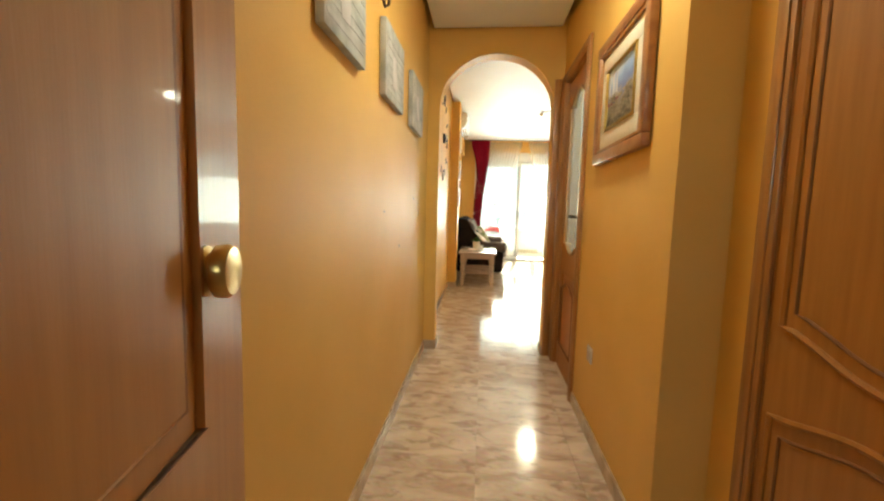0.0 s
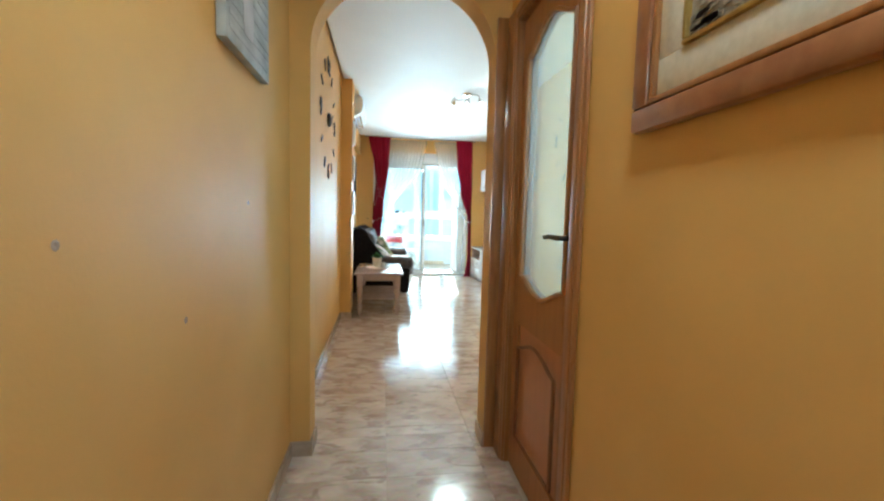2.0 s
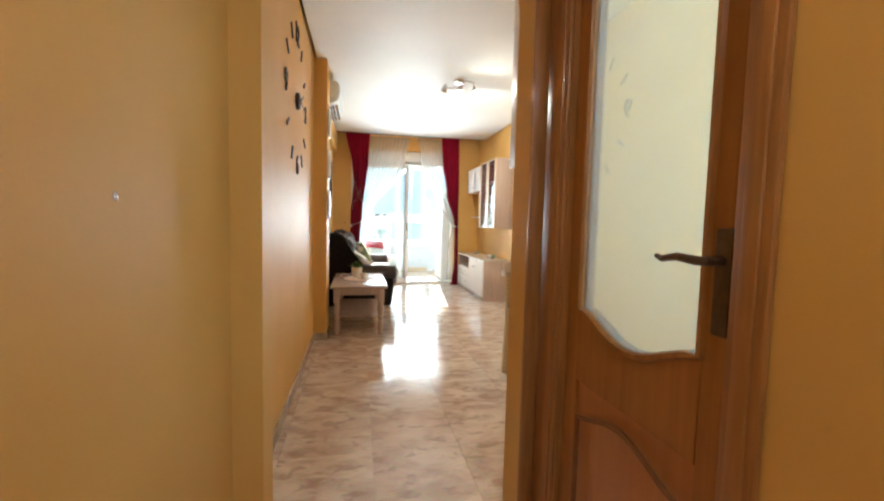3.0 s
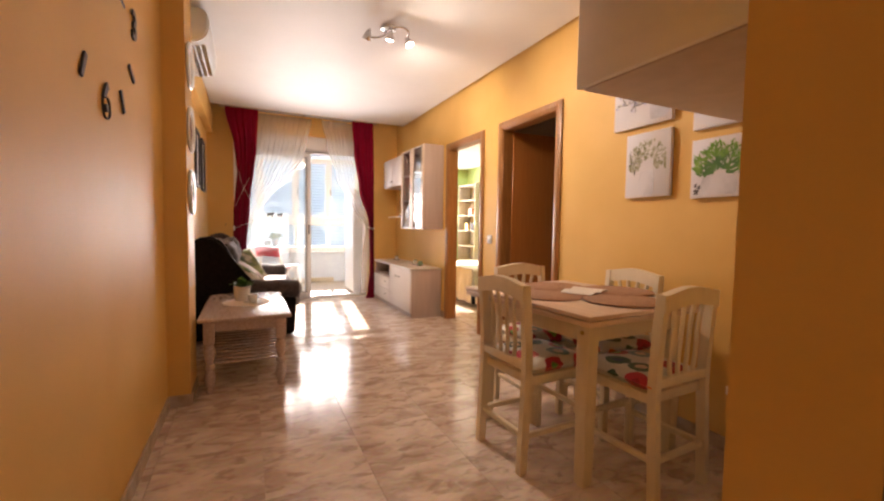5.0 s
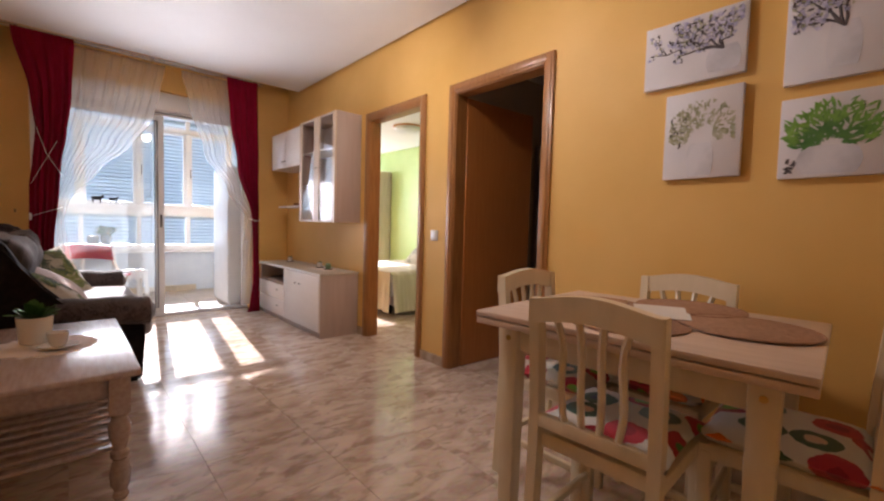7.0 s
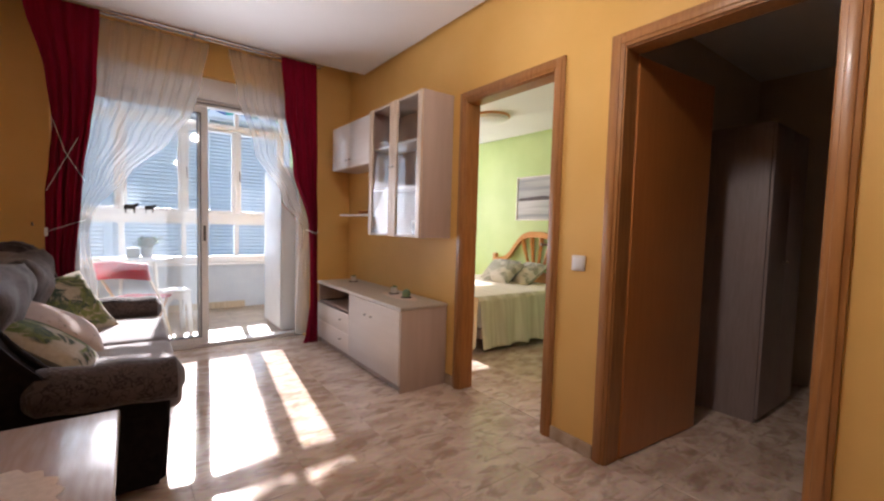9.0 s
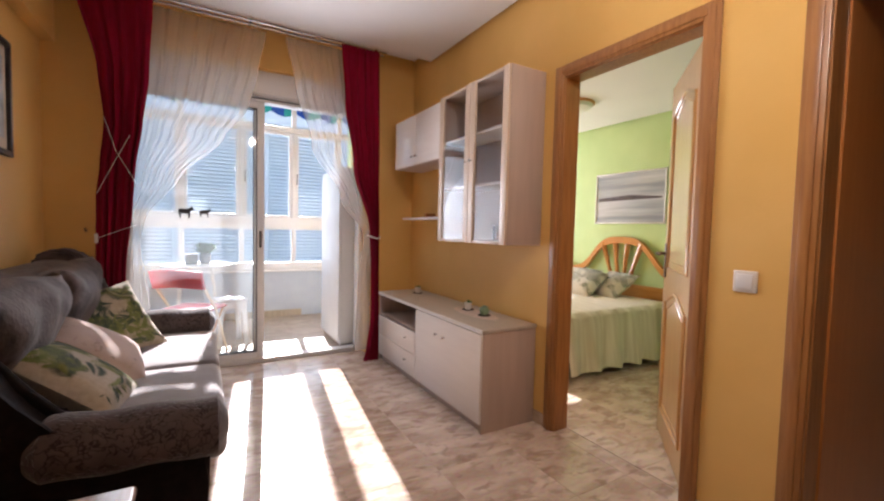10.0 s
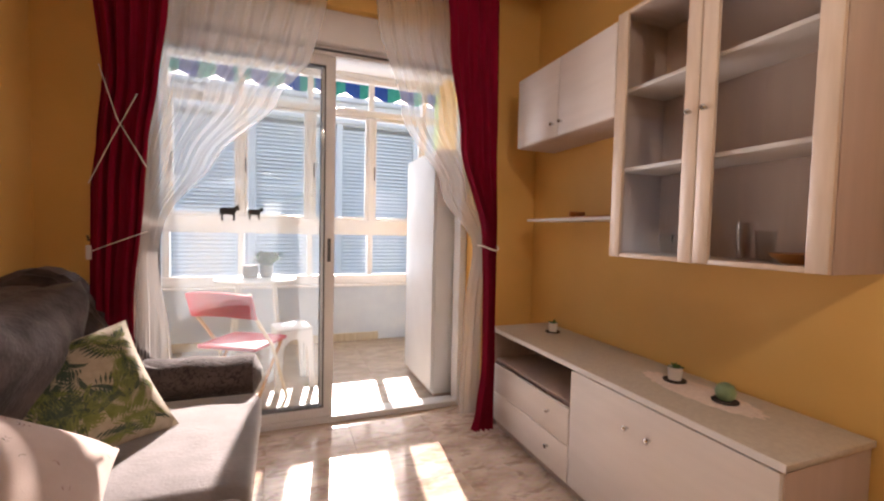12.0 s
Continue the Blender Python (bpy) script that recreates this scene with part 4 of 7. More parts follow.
def seascape():
    y0, y1, z0, z1 = 1.94, 2.605, 1.372, 1.93
    ob = thing("framed_painting", pose(0.675, (y0 + y1) / 2, (z0 + z1) / 2), "framed seaside painting with sailing boats, walnut and gilt frame", "painting")
    w, h = (y1 - y0) / 2, (z1 - z0) / 2

    def ring(name, o, i, x0, x1, material, bev=0.004):
        for a, b, c, e in ((-w + o, w - o, h - i, h - o), (-w + o, w - o, -h + o, -h + i), (-w + o, -w + i, -h + i, h - i), (w - i, w - o, -h + i, h - i)):
            part(name, box(x0, x1, a, b, c, e, bev), material, ob)
    ring("outer_frame", 0.0, 0.052, -0.036, -0.002, M_FRAMEB, 0.008)
    ring("frame_lip", 0.055, 0.068, -0.030, -0.002, M_TRIM, 0.003)
    ring("mount", 0.068, 0.144, -0.020, -0.002, M_MATB, 0.002)
    ring("gilt_slip", 0.144, 0.155, -0.028, -0.002, M_GOLD, 0.004)
    part("canvas", box(-0.016, -0.002, -w + 0.155, w - 0.155, -h + 0.155, h - 0.155), M_SEA, ob, "painted sky, sea and rocky shore")
    cw, ch = w - 0.155, h - 0.155
    rng = random.Random(2)
    bm = bmesh.new()
    for k in range(150):
        v = rng.random()
        y, z = rng.uniform(-cw, cw) * 0.95, -ch + v * v * ch * 1.05
        s = rng.uniform(0.006, 0.022)
        bx(bm, -0.0185, -0.0165, y - s, y + s, z - s * 0.3, z + s * 0.3)
    tagged(part("brush_stroke", bm, M_ROCK, ob, smooth=False), kind="stuff")
    for y, hh in ((0.10, 0.15), (0.055, 0.11), (0.15, 0.09)):
        flat(ob, "painted_sail", [(y - 0.016, 0.0), (y + 0.018, 0.005), (y + 0.004, hh)], -0.0165, -1, M_INKV)
        flat(ob, "painted_hull", [(y - 0.03, -0.012), (y + 0.03, -0.014), (y + 0.024, -0.03), (y - 0.022, -0.03)], -0.0165, -1, M_HULL)


def sea_mat():
    m = mat("painted_seascape", (0.2, 0.3, 0.45), 0.55, bump=0.4, bump_scale=90)
    n, l = m.node_tree.nodes, m.node_tree.links
    b = n["Principled BSDF"]
    co, sp, no, ad, mr, r = (n.new(k) for k in ("ShaderNodeTexCoord", "ShaderNodeSeparateXYZ", "ShaderNodeTexNoise", "ShaderNodeMath", "ShaderNodeMapRange", "ShaderNodeValToRGB"))
    no.inputs["Scale"].default_value, no.inputs["Detail"].default_value = 11, 6
    l.new(co.outputs["Object"], sp.inputs[0])
    l.new(co.outputs["Object"], no.inputs["Vector"])
    ad.operation = "MULTIPLY_ADD"
    ad.inputs[1].default_value = 0.16
    l.new(no.outputs["Fac"], ad.inputs[0])
    l.new(sp.outputs["Z"], ad.inputs[2])
    mr.inputs["From Min"].default_value, mr.inputs["From Max"].default_value = -0.06, 0.22
    l.new(ad.outputs[0], mr.inputs["Value"])
    l.new(mr.outputs[0], r.inputs[0])
    e = r.color_ramp.elements
    e[0].color, e[0].position, e[1].color, e[1].position = (0.17, 0.135, 0.10, 1), 0.1, (0.58, 0.63, 0.68, 1), 0.95
    for p, c in ((0.3, (0.38, 0.30, 0.21)), (0.45, (0.32, 0.27, 0.24)), (0.58, (0.14, 0.19, 0.40)), (0.74, (0.25, 0.36, 0.58))):
        e.new(p).color = (*c, 1)
    l.new(r.outputs[0], b.inputs["Base Color"])
    return m


M_SEA = sea_mat()
M_ROCK = mat("painted_rock", (0.22, 0.175, 0.13), 0.6, colour2=(0.40, 0.33, 0.24), scale=60, low=0.4, high=0.6)
M_HULL = mat("painted_red_hull", (0.30, 0.06, 0.06), 0.6, colour2=(0.12, 0.10, 0.2), scale=40)
seascape()


def socket(name, m, label, cat, round_=True):
    ob = thing(name, m, label, cat)
    part("plate", box(-0.041, 0.041, -0.010, 0.0, -0.041, 0.041, 0.006, 3), M_POT, ob)
    bm = bmesh.new()
    if round_:
        lathe(bm, [(0.021, 0), (0.021, 0.004), (0.017, 0.004), (0.016, 0.001)], 20)
        bmesh.ops.transform(bm, matrix=pose(0, -0.010, 0, 90, 0, 0), verts=bm.verts[:])
        part("socket_well", bm, M_SIDE, ob)
    else:
        bx(bm, -0.028, 0.028, -0.016, -0.010, -0.028, 0.028, 0.003)
        part("rocker", bm, M_WHITE, ob)


socket("wall_socket", pose(0.675, 2.54, 0.42, 0, 0, -90), "white round power socket on the ochre wall", "socket")
socket("light_switch", pose(2.25, 7.125, 1.0, 0, 0, -90), "white square light switch between the doors", "switch", False)


# ---- wall clock ----
def wall_clock():
    cy, cz, r = 5.355, 1.955, 0.43
    ob = thing("wall_clock", pose(-0.39, cy, cz), "large black frameless stick-on wall clock", "clock")
    hub = bmesh.new()
    lathe(hub, [(0.055, 0), (0.055, 0.020), (0.045, 0.026), (0.01, 0.027)], 28)
    bmesh.ops.transform(hub, matrix=pose(0, 0, 0, 0, 90, 0), verts=hub.verts[:])
    part("hub", hub, M_BLACK, ob, "round black clock centre")
    for h in range(12):
        a = 2 * math.pi * h / 12
        y, z = math.sin(a) * r, math.cos(a) * r
        if h % 3:
            bm = box(0.001, 0.009, -0.011, 0.011, -0.045, 0.045, 0.002, 1)
            bmesh.ops.transform(bm, matrix=pose(0, y, z, -math.degrees(a)), verts=bm.verts[:])
            part("hour_mark", bm, M_BLACK, ob)
        else:
            cu = bpy.data.curves.new("numeral", "FONT")
            cu.body, cu.size, cu.extrude, cu.offset, cu.align_x, cu.align_y = {0: "12", 3: "3", 6: "6", 9: "9"}[h], 0.17, 0.004, 0.004, "CENTER", "CENTER"
            tmp = bpy.data.objects.new("numeral", cu)
            me = bpy.data.meshes.new_from_object(tmp)
            bpy.data.objects.remove(tmp)
            me.materials.append(M_BLACK)
            o = new("numeral", me)
            o.parent = ob
            o.matrix_basis = Matrix.Translation((0.006, y, z)) @ Matrix(((0, 0, 1, 0), (1, 0, 0, 0), (0, 1, 0, 0), (0, 0, 0, 1)))
    for ang, ln, w in ((62, 0.13, 0.010), (100, 0.17, 0.007)):
        bm = box(0.028, 0.031, -w, w, -0.03, ln, 0.001, 1)
        bmesh.ops.transform(bm, matrix=pose(0, 0, 0, -ang), verts=bm.verts[:])
        part("pointer", bm, M_BLACK, ob)


wall_clock()


# ---- dining corner ----
def dining_chair():
    ob = thing("dining_chair", pose(1.37, 5.225, 0, 0, 0, -88), "cream painted wooden dining chair with slatted back", "chair", "chairs round the table")
    for s in (-1, 1):
        bm = bmesh.new()
        n = 8
        for k in range(n):
            z0, z1 = 0.862 * k / n, 0.862 * (k + 1) / n
            off = lambda z: -0.185 - (0.028 * ((z - 0.45) / 0.45) ** 1.5 if z > 0.45 else 0.02 * (0.45 - z) / 0.45)
            prof = [(s * 0.172 - 0.016, off(z0) - 0.02, z0), (s * 0.172 + 0.016, off(z0) - 0.02, z0), (s * 0.172 + 0.016, off(z0) + 0.02, z0), (s * 0.172 - 0.016, off(z0) + 0.02, z0)]
            v0 = [bm.verts.new(p) for p in prof]
            v1 = [bm.verts.new((p[0], p[1] - off(z0) + off(z1), z1)) for p in prof]
            for i in range(4):
                bm.faces.new((v0[i], v0[(i + 1) % 4], v1[(i + 1) % 4], v1[i]))
            if k in (0, n - 1):
                bm.faces.new(v0[::-1] if k == 0 else v1)
        bmesh.ops.remove_doubles(bm, verts=bm.verts[:], dist=0.0004)
        part("back_post", bm, M_CREAM, ob)
        part("leg", box(s * 0.172 - 0.017, s * 0.172 + 0.017, 0.155, 0.19, 0, 0.43, 0.004), M_CREAM, ob)
        part("side_stretcher", box(s * 0.172 - 0.010, s * 0.172 + 0.010, -0.17, 0.16, 0.16, 0.185, 0.003), M_CREAM, ob)
    # arched top rail
    n = 14
    prof = [(-0.186 + 0.372 * k / n, 0.860 + 0.026 * math.sin(math.pi * k / n) ** 1.3) for k in range(n + 1)]
    low = [(x, z - 0.07 - 0.002 * math.sin(math.pi * k / n)) for k, (x, z) in enumerate(prof)]
    part("top_rail", prism(bmesh.new(), [(x, -0.231, z) for x, z in prof + low[::-1]], (0, 0.038, 0)), M_CREAM, ob)
    part("lower_back_rail", box(-0.17, 0.17, -0.205, -0.180, 0.475, 0.515, 0.004), M_CREAM, ob)
    for k in range(4):
        f = (k - 1.5) / 1.5
        bm = bmesh.new()
        pts = []
        for q in range(9):
            u = q / 8
            pts.append((f * (0.075 + 0.045 * u * u) + 0.012 * f * math.sin(2 * math.pi * u), -0.190 - 0.024 * u ** 1.5, 0.50 + 0.345 * u))
        tube(bm, pts, 0.0105, 6)
        part("back_slat", bm, M_CREAM, ob)
    part("seat_frame", box(-0.186, 0.186, -0.18, 0.195, 0.405, 0.45, 0.006), M_CREAM, ob)
    part("front_stretcher", box(-0.17, 0.17, 0.163, 0.180, 0.22, 0.245, 0.003), M_CREAM, ob)
    part("back_stretcher", box(-0.17, 0.17, -0.205, -0.185, 0.16, 0.185, 0.003), M_CREAM, ob)
    pad = bmesh.new()
    puff(pad, 0.39, 0.39, 0.075, 14, 5.0, pose(0, 0.005, 0.478))
    part("seat_pad", pad, M_FLOWER, ob, "seat pad printed with red and orange flowers")
    return ob


chair = dining_chair()
copy_thing(chair, pose(1.70, 4.87, 0, 0, 0, 4))
copy_thing(chair, pose(1.69, 5.61, 0, 0, 0, 180))
copy_thing(chair, pose(1.925, 5.30, 0, 0, 0, 90))


def dining_table():
    x0, x1, y0, y1 = 1.25, 2.05, 4.795, 5.725
    ob = thing("dining_table", pose((x0 + x1) / 2, (y0 + y1) / 2, 0, 0, 0, 4), "square cream dining table with double extending top", "table")
    w, d = (x1 - x0) / 2, (y1 - y0) / 2
    part("tabletop", box(-w, w, -d, d, 0.748, 0.768, 0.004), M_TABLE, ob, "pale laminated table top")
    part("extension_leaf", box(-w + 0.002, w - 0.002, -d + 0.002, d - 0.002, 0.722, 0.744, 0.003), M_TABLE, ob)
    part("spacer", box(-w + 0.02, w - 0.02, -d + 0.02, d - 0.02, 0.744, 0.748), M_GROOVE, ob)
    for s in (-1, 1):
        part("apron", box(s * (w - 0.10) - 0.011, s * (w - 0.10) + 0.011, -d + 0.13, d - 0.13, 0.63, 0.722, 0.002), M_CREAM, ob)
        part("apron", box(-w + 0.13, w - 0.13, s * (d - 0.10) - 0.011, s * (d - 0.10) + 0.011, 0.63, 0.722, 0.002), M_CREAM, ob)
        for q in (-1, 1):
            bm = box(-0.034, 0.034, -0.034, 0.034, 0.0, 0.722, 0.006)
            for v in bm.verts:
                k = 0.82 + 0.18 * v.co.z / 0.722
                v.co.x, v.co.y = v.co.x * k + s * (w - 0.10), v.co.y * k + q * (d - 0.10)
            leg = part("leg", bm, M_CREAM, ob)
            bb = bmesh.new()
            lathe(bb, [(0.010, 0), (0.010, 0.004), (0.004, 0.006)], 12)
            bmesh.ops.transform(bb, matrix=pose(s * (w - 0.10) + s * 0.033, q * (d - 0.10), 0.675, 0, 90 * s, 0), verts=bb.verts[:])
            part("bolt", bb, M_BRASS, leg)


M_TABLE = mat("pale_rose_laminate", (0.62, 0.45, 0.34), 0.35, colour2=(0.70, 0.53, 0.42), scale=5, stretch=(6, 0.7, 1), coat=0.2)
dining_table()
for i, (x, y) in enumerate(((1.475, 5.27), (1.70, 4.99), (1.70, 5.50), (1.92, 5.22))):
    ob = thing("placemat", pose(x, y, 0.769 + 0.004 * (i % 2)), "round brown woven placemat on the dining table", "placemat", "placemats")
    bm = bmesh.new()
    lathe(bm, [(0.185, 0), (0.19, 0.002), (0.186, 0.004), (0.02, 0.0036)], 40)
    part("weave", bm, M_WICKER, ob)
    rb = bmesh.new()
    tube(rb, [(0.186 * math.cos(a), 0.186 * math.sin(a), 0.003) for a in [2 * math.pi * k / 40 for k in range(40)]], 0.0035, 6, closed=True)
    part("rim", rb, M_WICKER, ob)
bk = thing("leaflet", pose(1.71, 5.25, 0.778, 0, 0, 25), "open white paper leaflet on the dining table", "leaflet")
for s in (-1, 1):
    part("page", sheet(bmesh.new(), lambda u, v, s=s: Vector((s * u * 0.12, (v - 0.5) * 0.17, 0.002 + 0.014 * math.sin(math.pi * u) * 0.8)), 8, 2, 0.0015), M_WHITE, bk)
tk = thing("key_ring", pose(1.62, 5.33, 0.778), "small steel key ring on the table", "key ring")
kb = bmesh.new()
tube(kb, [(0.018 * math.cos(a), 0, 0.02 + 0.018 * math.sin(a)) for a in [2 * math.pi * k / 16 for k in range(16)]], 0.002, 6, closed=True)
part("ring", kb, M_CHROME, tk)

canvas_print("canvas_print", 2.25, 5.158, 5.567, 1.745, 2.035, -1, M_CANVASW, draw_twigs(3, -0.3, 1), "lilac canvas print of a flowering branch")
canvas_print("canvas_print", 2.25, 4.725, 5.03, 1.65, 2.10, -1, M_CANVASW, draw_twigs(5, -0.05, 1), "tall lilac canvas print of blossom in a vase")
canvas_print("canvas_print", 2.25, 5.157, 5.46, 1.315, 1.70, -1, M_CANVASW, draw_sprigs, "canvas print of dried sprigs in a vase")
canvas_print("canvas_print", 2.25, 4.733, 5.03, 1.29, 1.595, -1, M_CANVASW, draw_fern, "canvas print of a green fern in a bowl")

# low sideboard and wall unit beside the arch
ob = thing("sideboard", pose(1.88, 4.115, 0), "low white sideboard with grey-beige top", "sideboard")
part("body", box(-0.35, 0.37, -0.26, 0.235, 0.0, 0.565, 0.002), M_FRONT, ob)
part("worktop", box(-0.375, 0.37, -0.262, 0.255, 0.572, 0.597, 0.004), M_TOP, ob, "grey-beige top with pale edge")
part("edge_band", box(-0.379, -0.3755, -0.262, 0.257, 0.571, 0.598, 0.001, 1), M_WHITE, ob)
part("edge_band", box(-0.379, 0.37, 0.2555, 0.259, 0.571, 0.598, 0.001, 1), M_WHITE, ob)
ob = thing("wall_cupboard", pose(1.50, 4.07, 1.435), "large taupe wall cupboard hung above the sideboard", "cupboard")
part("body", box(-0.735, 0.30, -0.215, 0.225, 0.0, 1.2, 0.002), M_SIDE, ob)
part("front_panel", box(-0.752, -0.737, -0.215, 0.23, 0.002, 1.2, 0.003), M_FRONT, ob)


# ---- coffee table ----
def coffee_table():
    x0, x1, y0, y1, H = -0.245, 0.322, 6.545, 7.605, 0.505
    ob = thing("coffee_table", pose((x0 + x1) / 2, (y0 + y1) / 2, 0), "whitewashed pine coffee table with slatted under-shelf", "table")
    w, d = (x1 - x0) / 2, (y1 - y0) / 2
    part("tabletop", box(-w, w, -d, d, H - 0.026, H, 0.010, 3), M_PINKW, ob)
    for s in (-1, 1):
        part("apron", box(s * (w - 0.07) - 0.010, s * (w - 0.07) + 0.010, -d + 0.09, d - 0.09, H - 0.10, H - 0.026, 0.002), M_PINKW, ob)
        part("apron", box(-w + 0.09, w - 0.09, s * (d - 0.07) - 0.010, s * (d - 0.07) + 0.010, H - 0.10, H - 0.026, 0.002), M_PINKW, ob)
        for q in (-1, 1):
            at = (s * (w - 0.065), q * (d - 0.065), 0)
            bm = bmesh.new()
            lathe(bm, [(0.018, 0), (0.026, 0.012), (0.020, 0.035), (0.030, 0.055), (0.034, 0.10), (0.027, 0.14), (0.020, 0.155), (0.030, 0.165), (0.030, 0.185), (0.020, 0.195), (0.034, 0.25), (0.036, 0.285), (0.024, 0.32), (0.034, 0.335)], 16, at)
            bx(bm, at[0] - 0.033, at[0] + 0.033, at[1] - 0.033, at[1] + 0.033, 0.335, H - 0.026, 0.003)
            part("leg", bm, M_PINKW, ob)
    for s in (-1, 1):
        part("shelf_rail", box(s * (w - 0.065) - 0.012, s * (w - 0.065) + 0.012, -d + 0.07, d - 0.07, 0.150, 0.185, 0.003), M_PINKW, ob)
    for k in range(11):
        y = -d + 0.10 + k * (2 * d - 0.20) / 10
        part("shelf_slat", box(-w + 0.055, w - 0.055, y - 0.020, y + 0.020, 0.186, 0.198, 0.003), M_PINKW, ob)


coffee_table()


def doily(name, x, y, z, rx, ry, rz, label):
    ob = thing(name, pose(x, y, z, 0, 0, rz), label, "doily")
    bm = bmesh.new()
    n = 72
    def rim(a, k):
        return (1 + 0.05 * math.sin(18 * a)) * k
    for r0, r1 in ((0.0, 0.35), (0.35, 0.7), (0.7, 1.0)):
        for i in range(n):
            a, b = 2 * math.pi * i / n, 2 * math.pi * (i + 1) / n
            q = [(rx * rim(a, r0) * math.cos(a), ry * rim(a, r0) * math.sin(a), 0), (rx * rim(a, r1) * math.cos(a), ry * rim(a, r1) * math.sin(a), 0),
                 (rx * rim(b, r1) * math.cos(b), ry * rim(b, r1) * math.sin(b), 0), (rx * rim(b, r0) * math.cos(b), ry * rim(b, r0) * math.sin(b), 0)]
            bm.faces.new([bm.verts.new(p) for p in (q if r0 else q[1:3] + [(0, 0, 0)])])
    bmesh.ops.remove_doubles(bm, verts=bm.verts[:], dist=0.0003)
    bmesh.ops.solidify(bm, geom=bm.faces[:], thickness=0.0015)
    part("lace", bm, M_LACE, ob)


doily("lace_doily", 0.045, 7.12, 0.5065, 0.17, 0.19, 20, "cream lace doily under the plant pot")


def potted_plant(x, y, z, r, h, leaves, size, label, pot=M_POT, seed=1):
    ob = thing("potted_plant", pose(x, y, z), label, "plant")
    bm = bmesh.new()
    lathe(bm, [(r * 0.82, 0), (r * 0.86, 0.004), (r, h), (r * 0.9, h), (r * 0.88, h - 0.012), (0.004, h - 0.013)], 24)
    part("pot", bm, pot, ob)
    so = bmesh.new()
    lathe(so, [(r * 0.86, h - 0.0125), (r * 0.8, h - 0.008), (0.003, h - 0.006)], 16)
    part("soil", so, M_SOIL, ob)
    rng = random.Random(seed)
    bm = bmesh.new()
    for k in range(leaves):
        a, tilt = rng.uniform(0, 6.28), rng.uniform(0.2, 1.2)
        l, w = size * rng.uniform(0.7, 1.2), size * rng.uniform(0.16, 0.26)
        d, sd = Vector((math.cos(a), math.sin(a), 0)), Vector((-math.sin(a), math.cos(a), 0))
        prev = None
        for q in range(5):
            u = q / 4
            c = Vector((0, 0, h - 0.008)) + d * (r * 0.2 + l * u * math.sin(tilt)) + Vector((0, 0, 1)) * l * u * math.cos(tilt) * (1.15 - 0.45 * u)
            ww = w * math.sin(math.pi * (0.18 + 0.80 * u))
            row = [bm.verts.new(c - sd * ww), bm.verts.new(c + Vector((0, 0, -0.004))), bm.verts.new(c + sd * ww)]
            if prev:
                for i in range(2):
                    bm.faces.new((prev[i], prev[i + 1], row[i + 1], row[i]))
            prev = row
    bmesh.ops.solidify(bm, geom=bm.faces[:], thickness=0.0025)
    part("foliage", bm, M_LEAF, ob)
    return ob


potted_plant(0.01, 7.20, 0.5085, 0.062, 0.115, 26, 0.10, "green succulent in a white ceramic pot on the coffee table", seed=3)
cup = thing("coffee_cup", pose(0.085, 7.05, 0.5085), "white espresso cup on a saucer", "cup")
bm = bmesh.new()
lathe(bm, [(0.03, 0), (0.032, 0.003), (0.068, 0.010), (0.070, 0.013), (0.035, 0.008), (0.002, 0.007)], 28)
part("saucer", bm, M_POT, cup)
bm = bmesh.new()
lathe(bm, [(0.024, 0.0085), (0.030, 0.02), (0.036, 0.055), (0.038, 0.066), (0.035, 0.066), (0.030, 0.03), (0.002, 0.022)], 24)
part("cup_body", bm, M_POT, cup)
bm = bmesh.new()
lathe(bm, [(0.0335, 0.052), (0.002, 0.0525)], 20)
part("coffee", bm, M_SOIL, cup, "dark coffee in the cup")


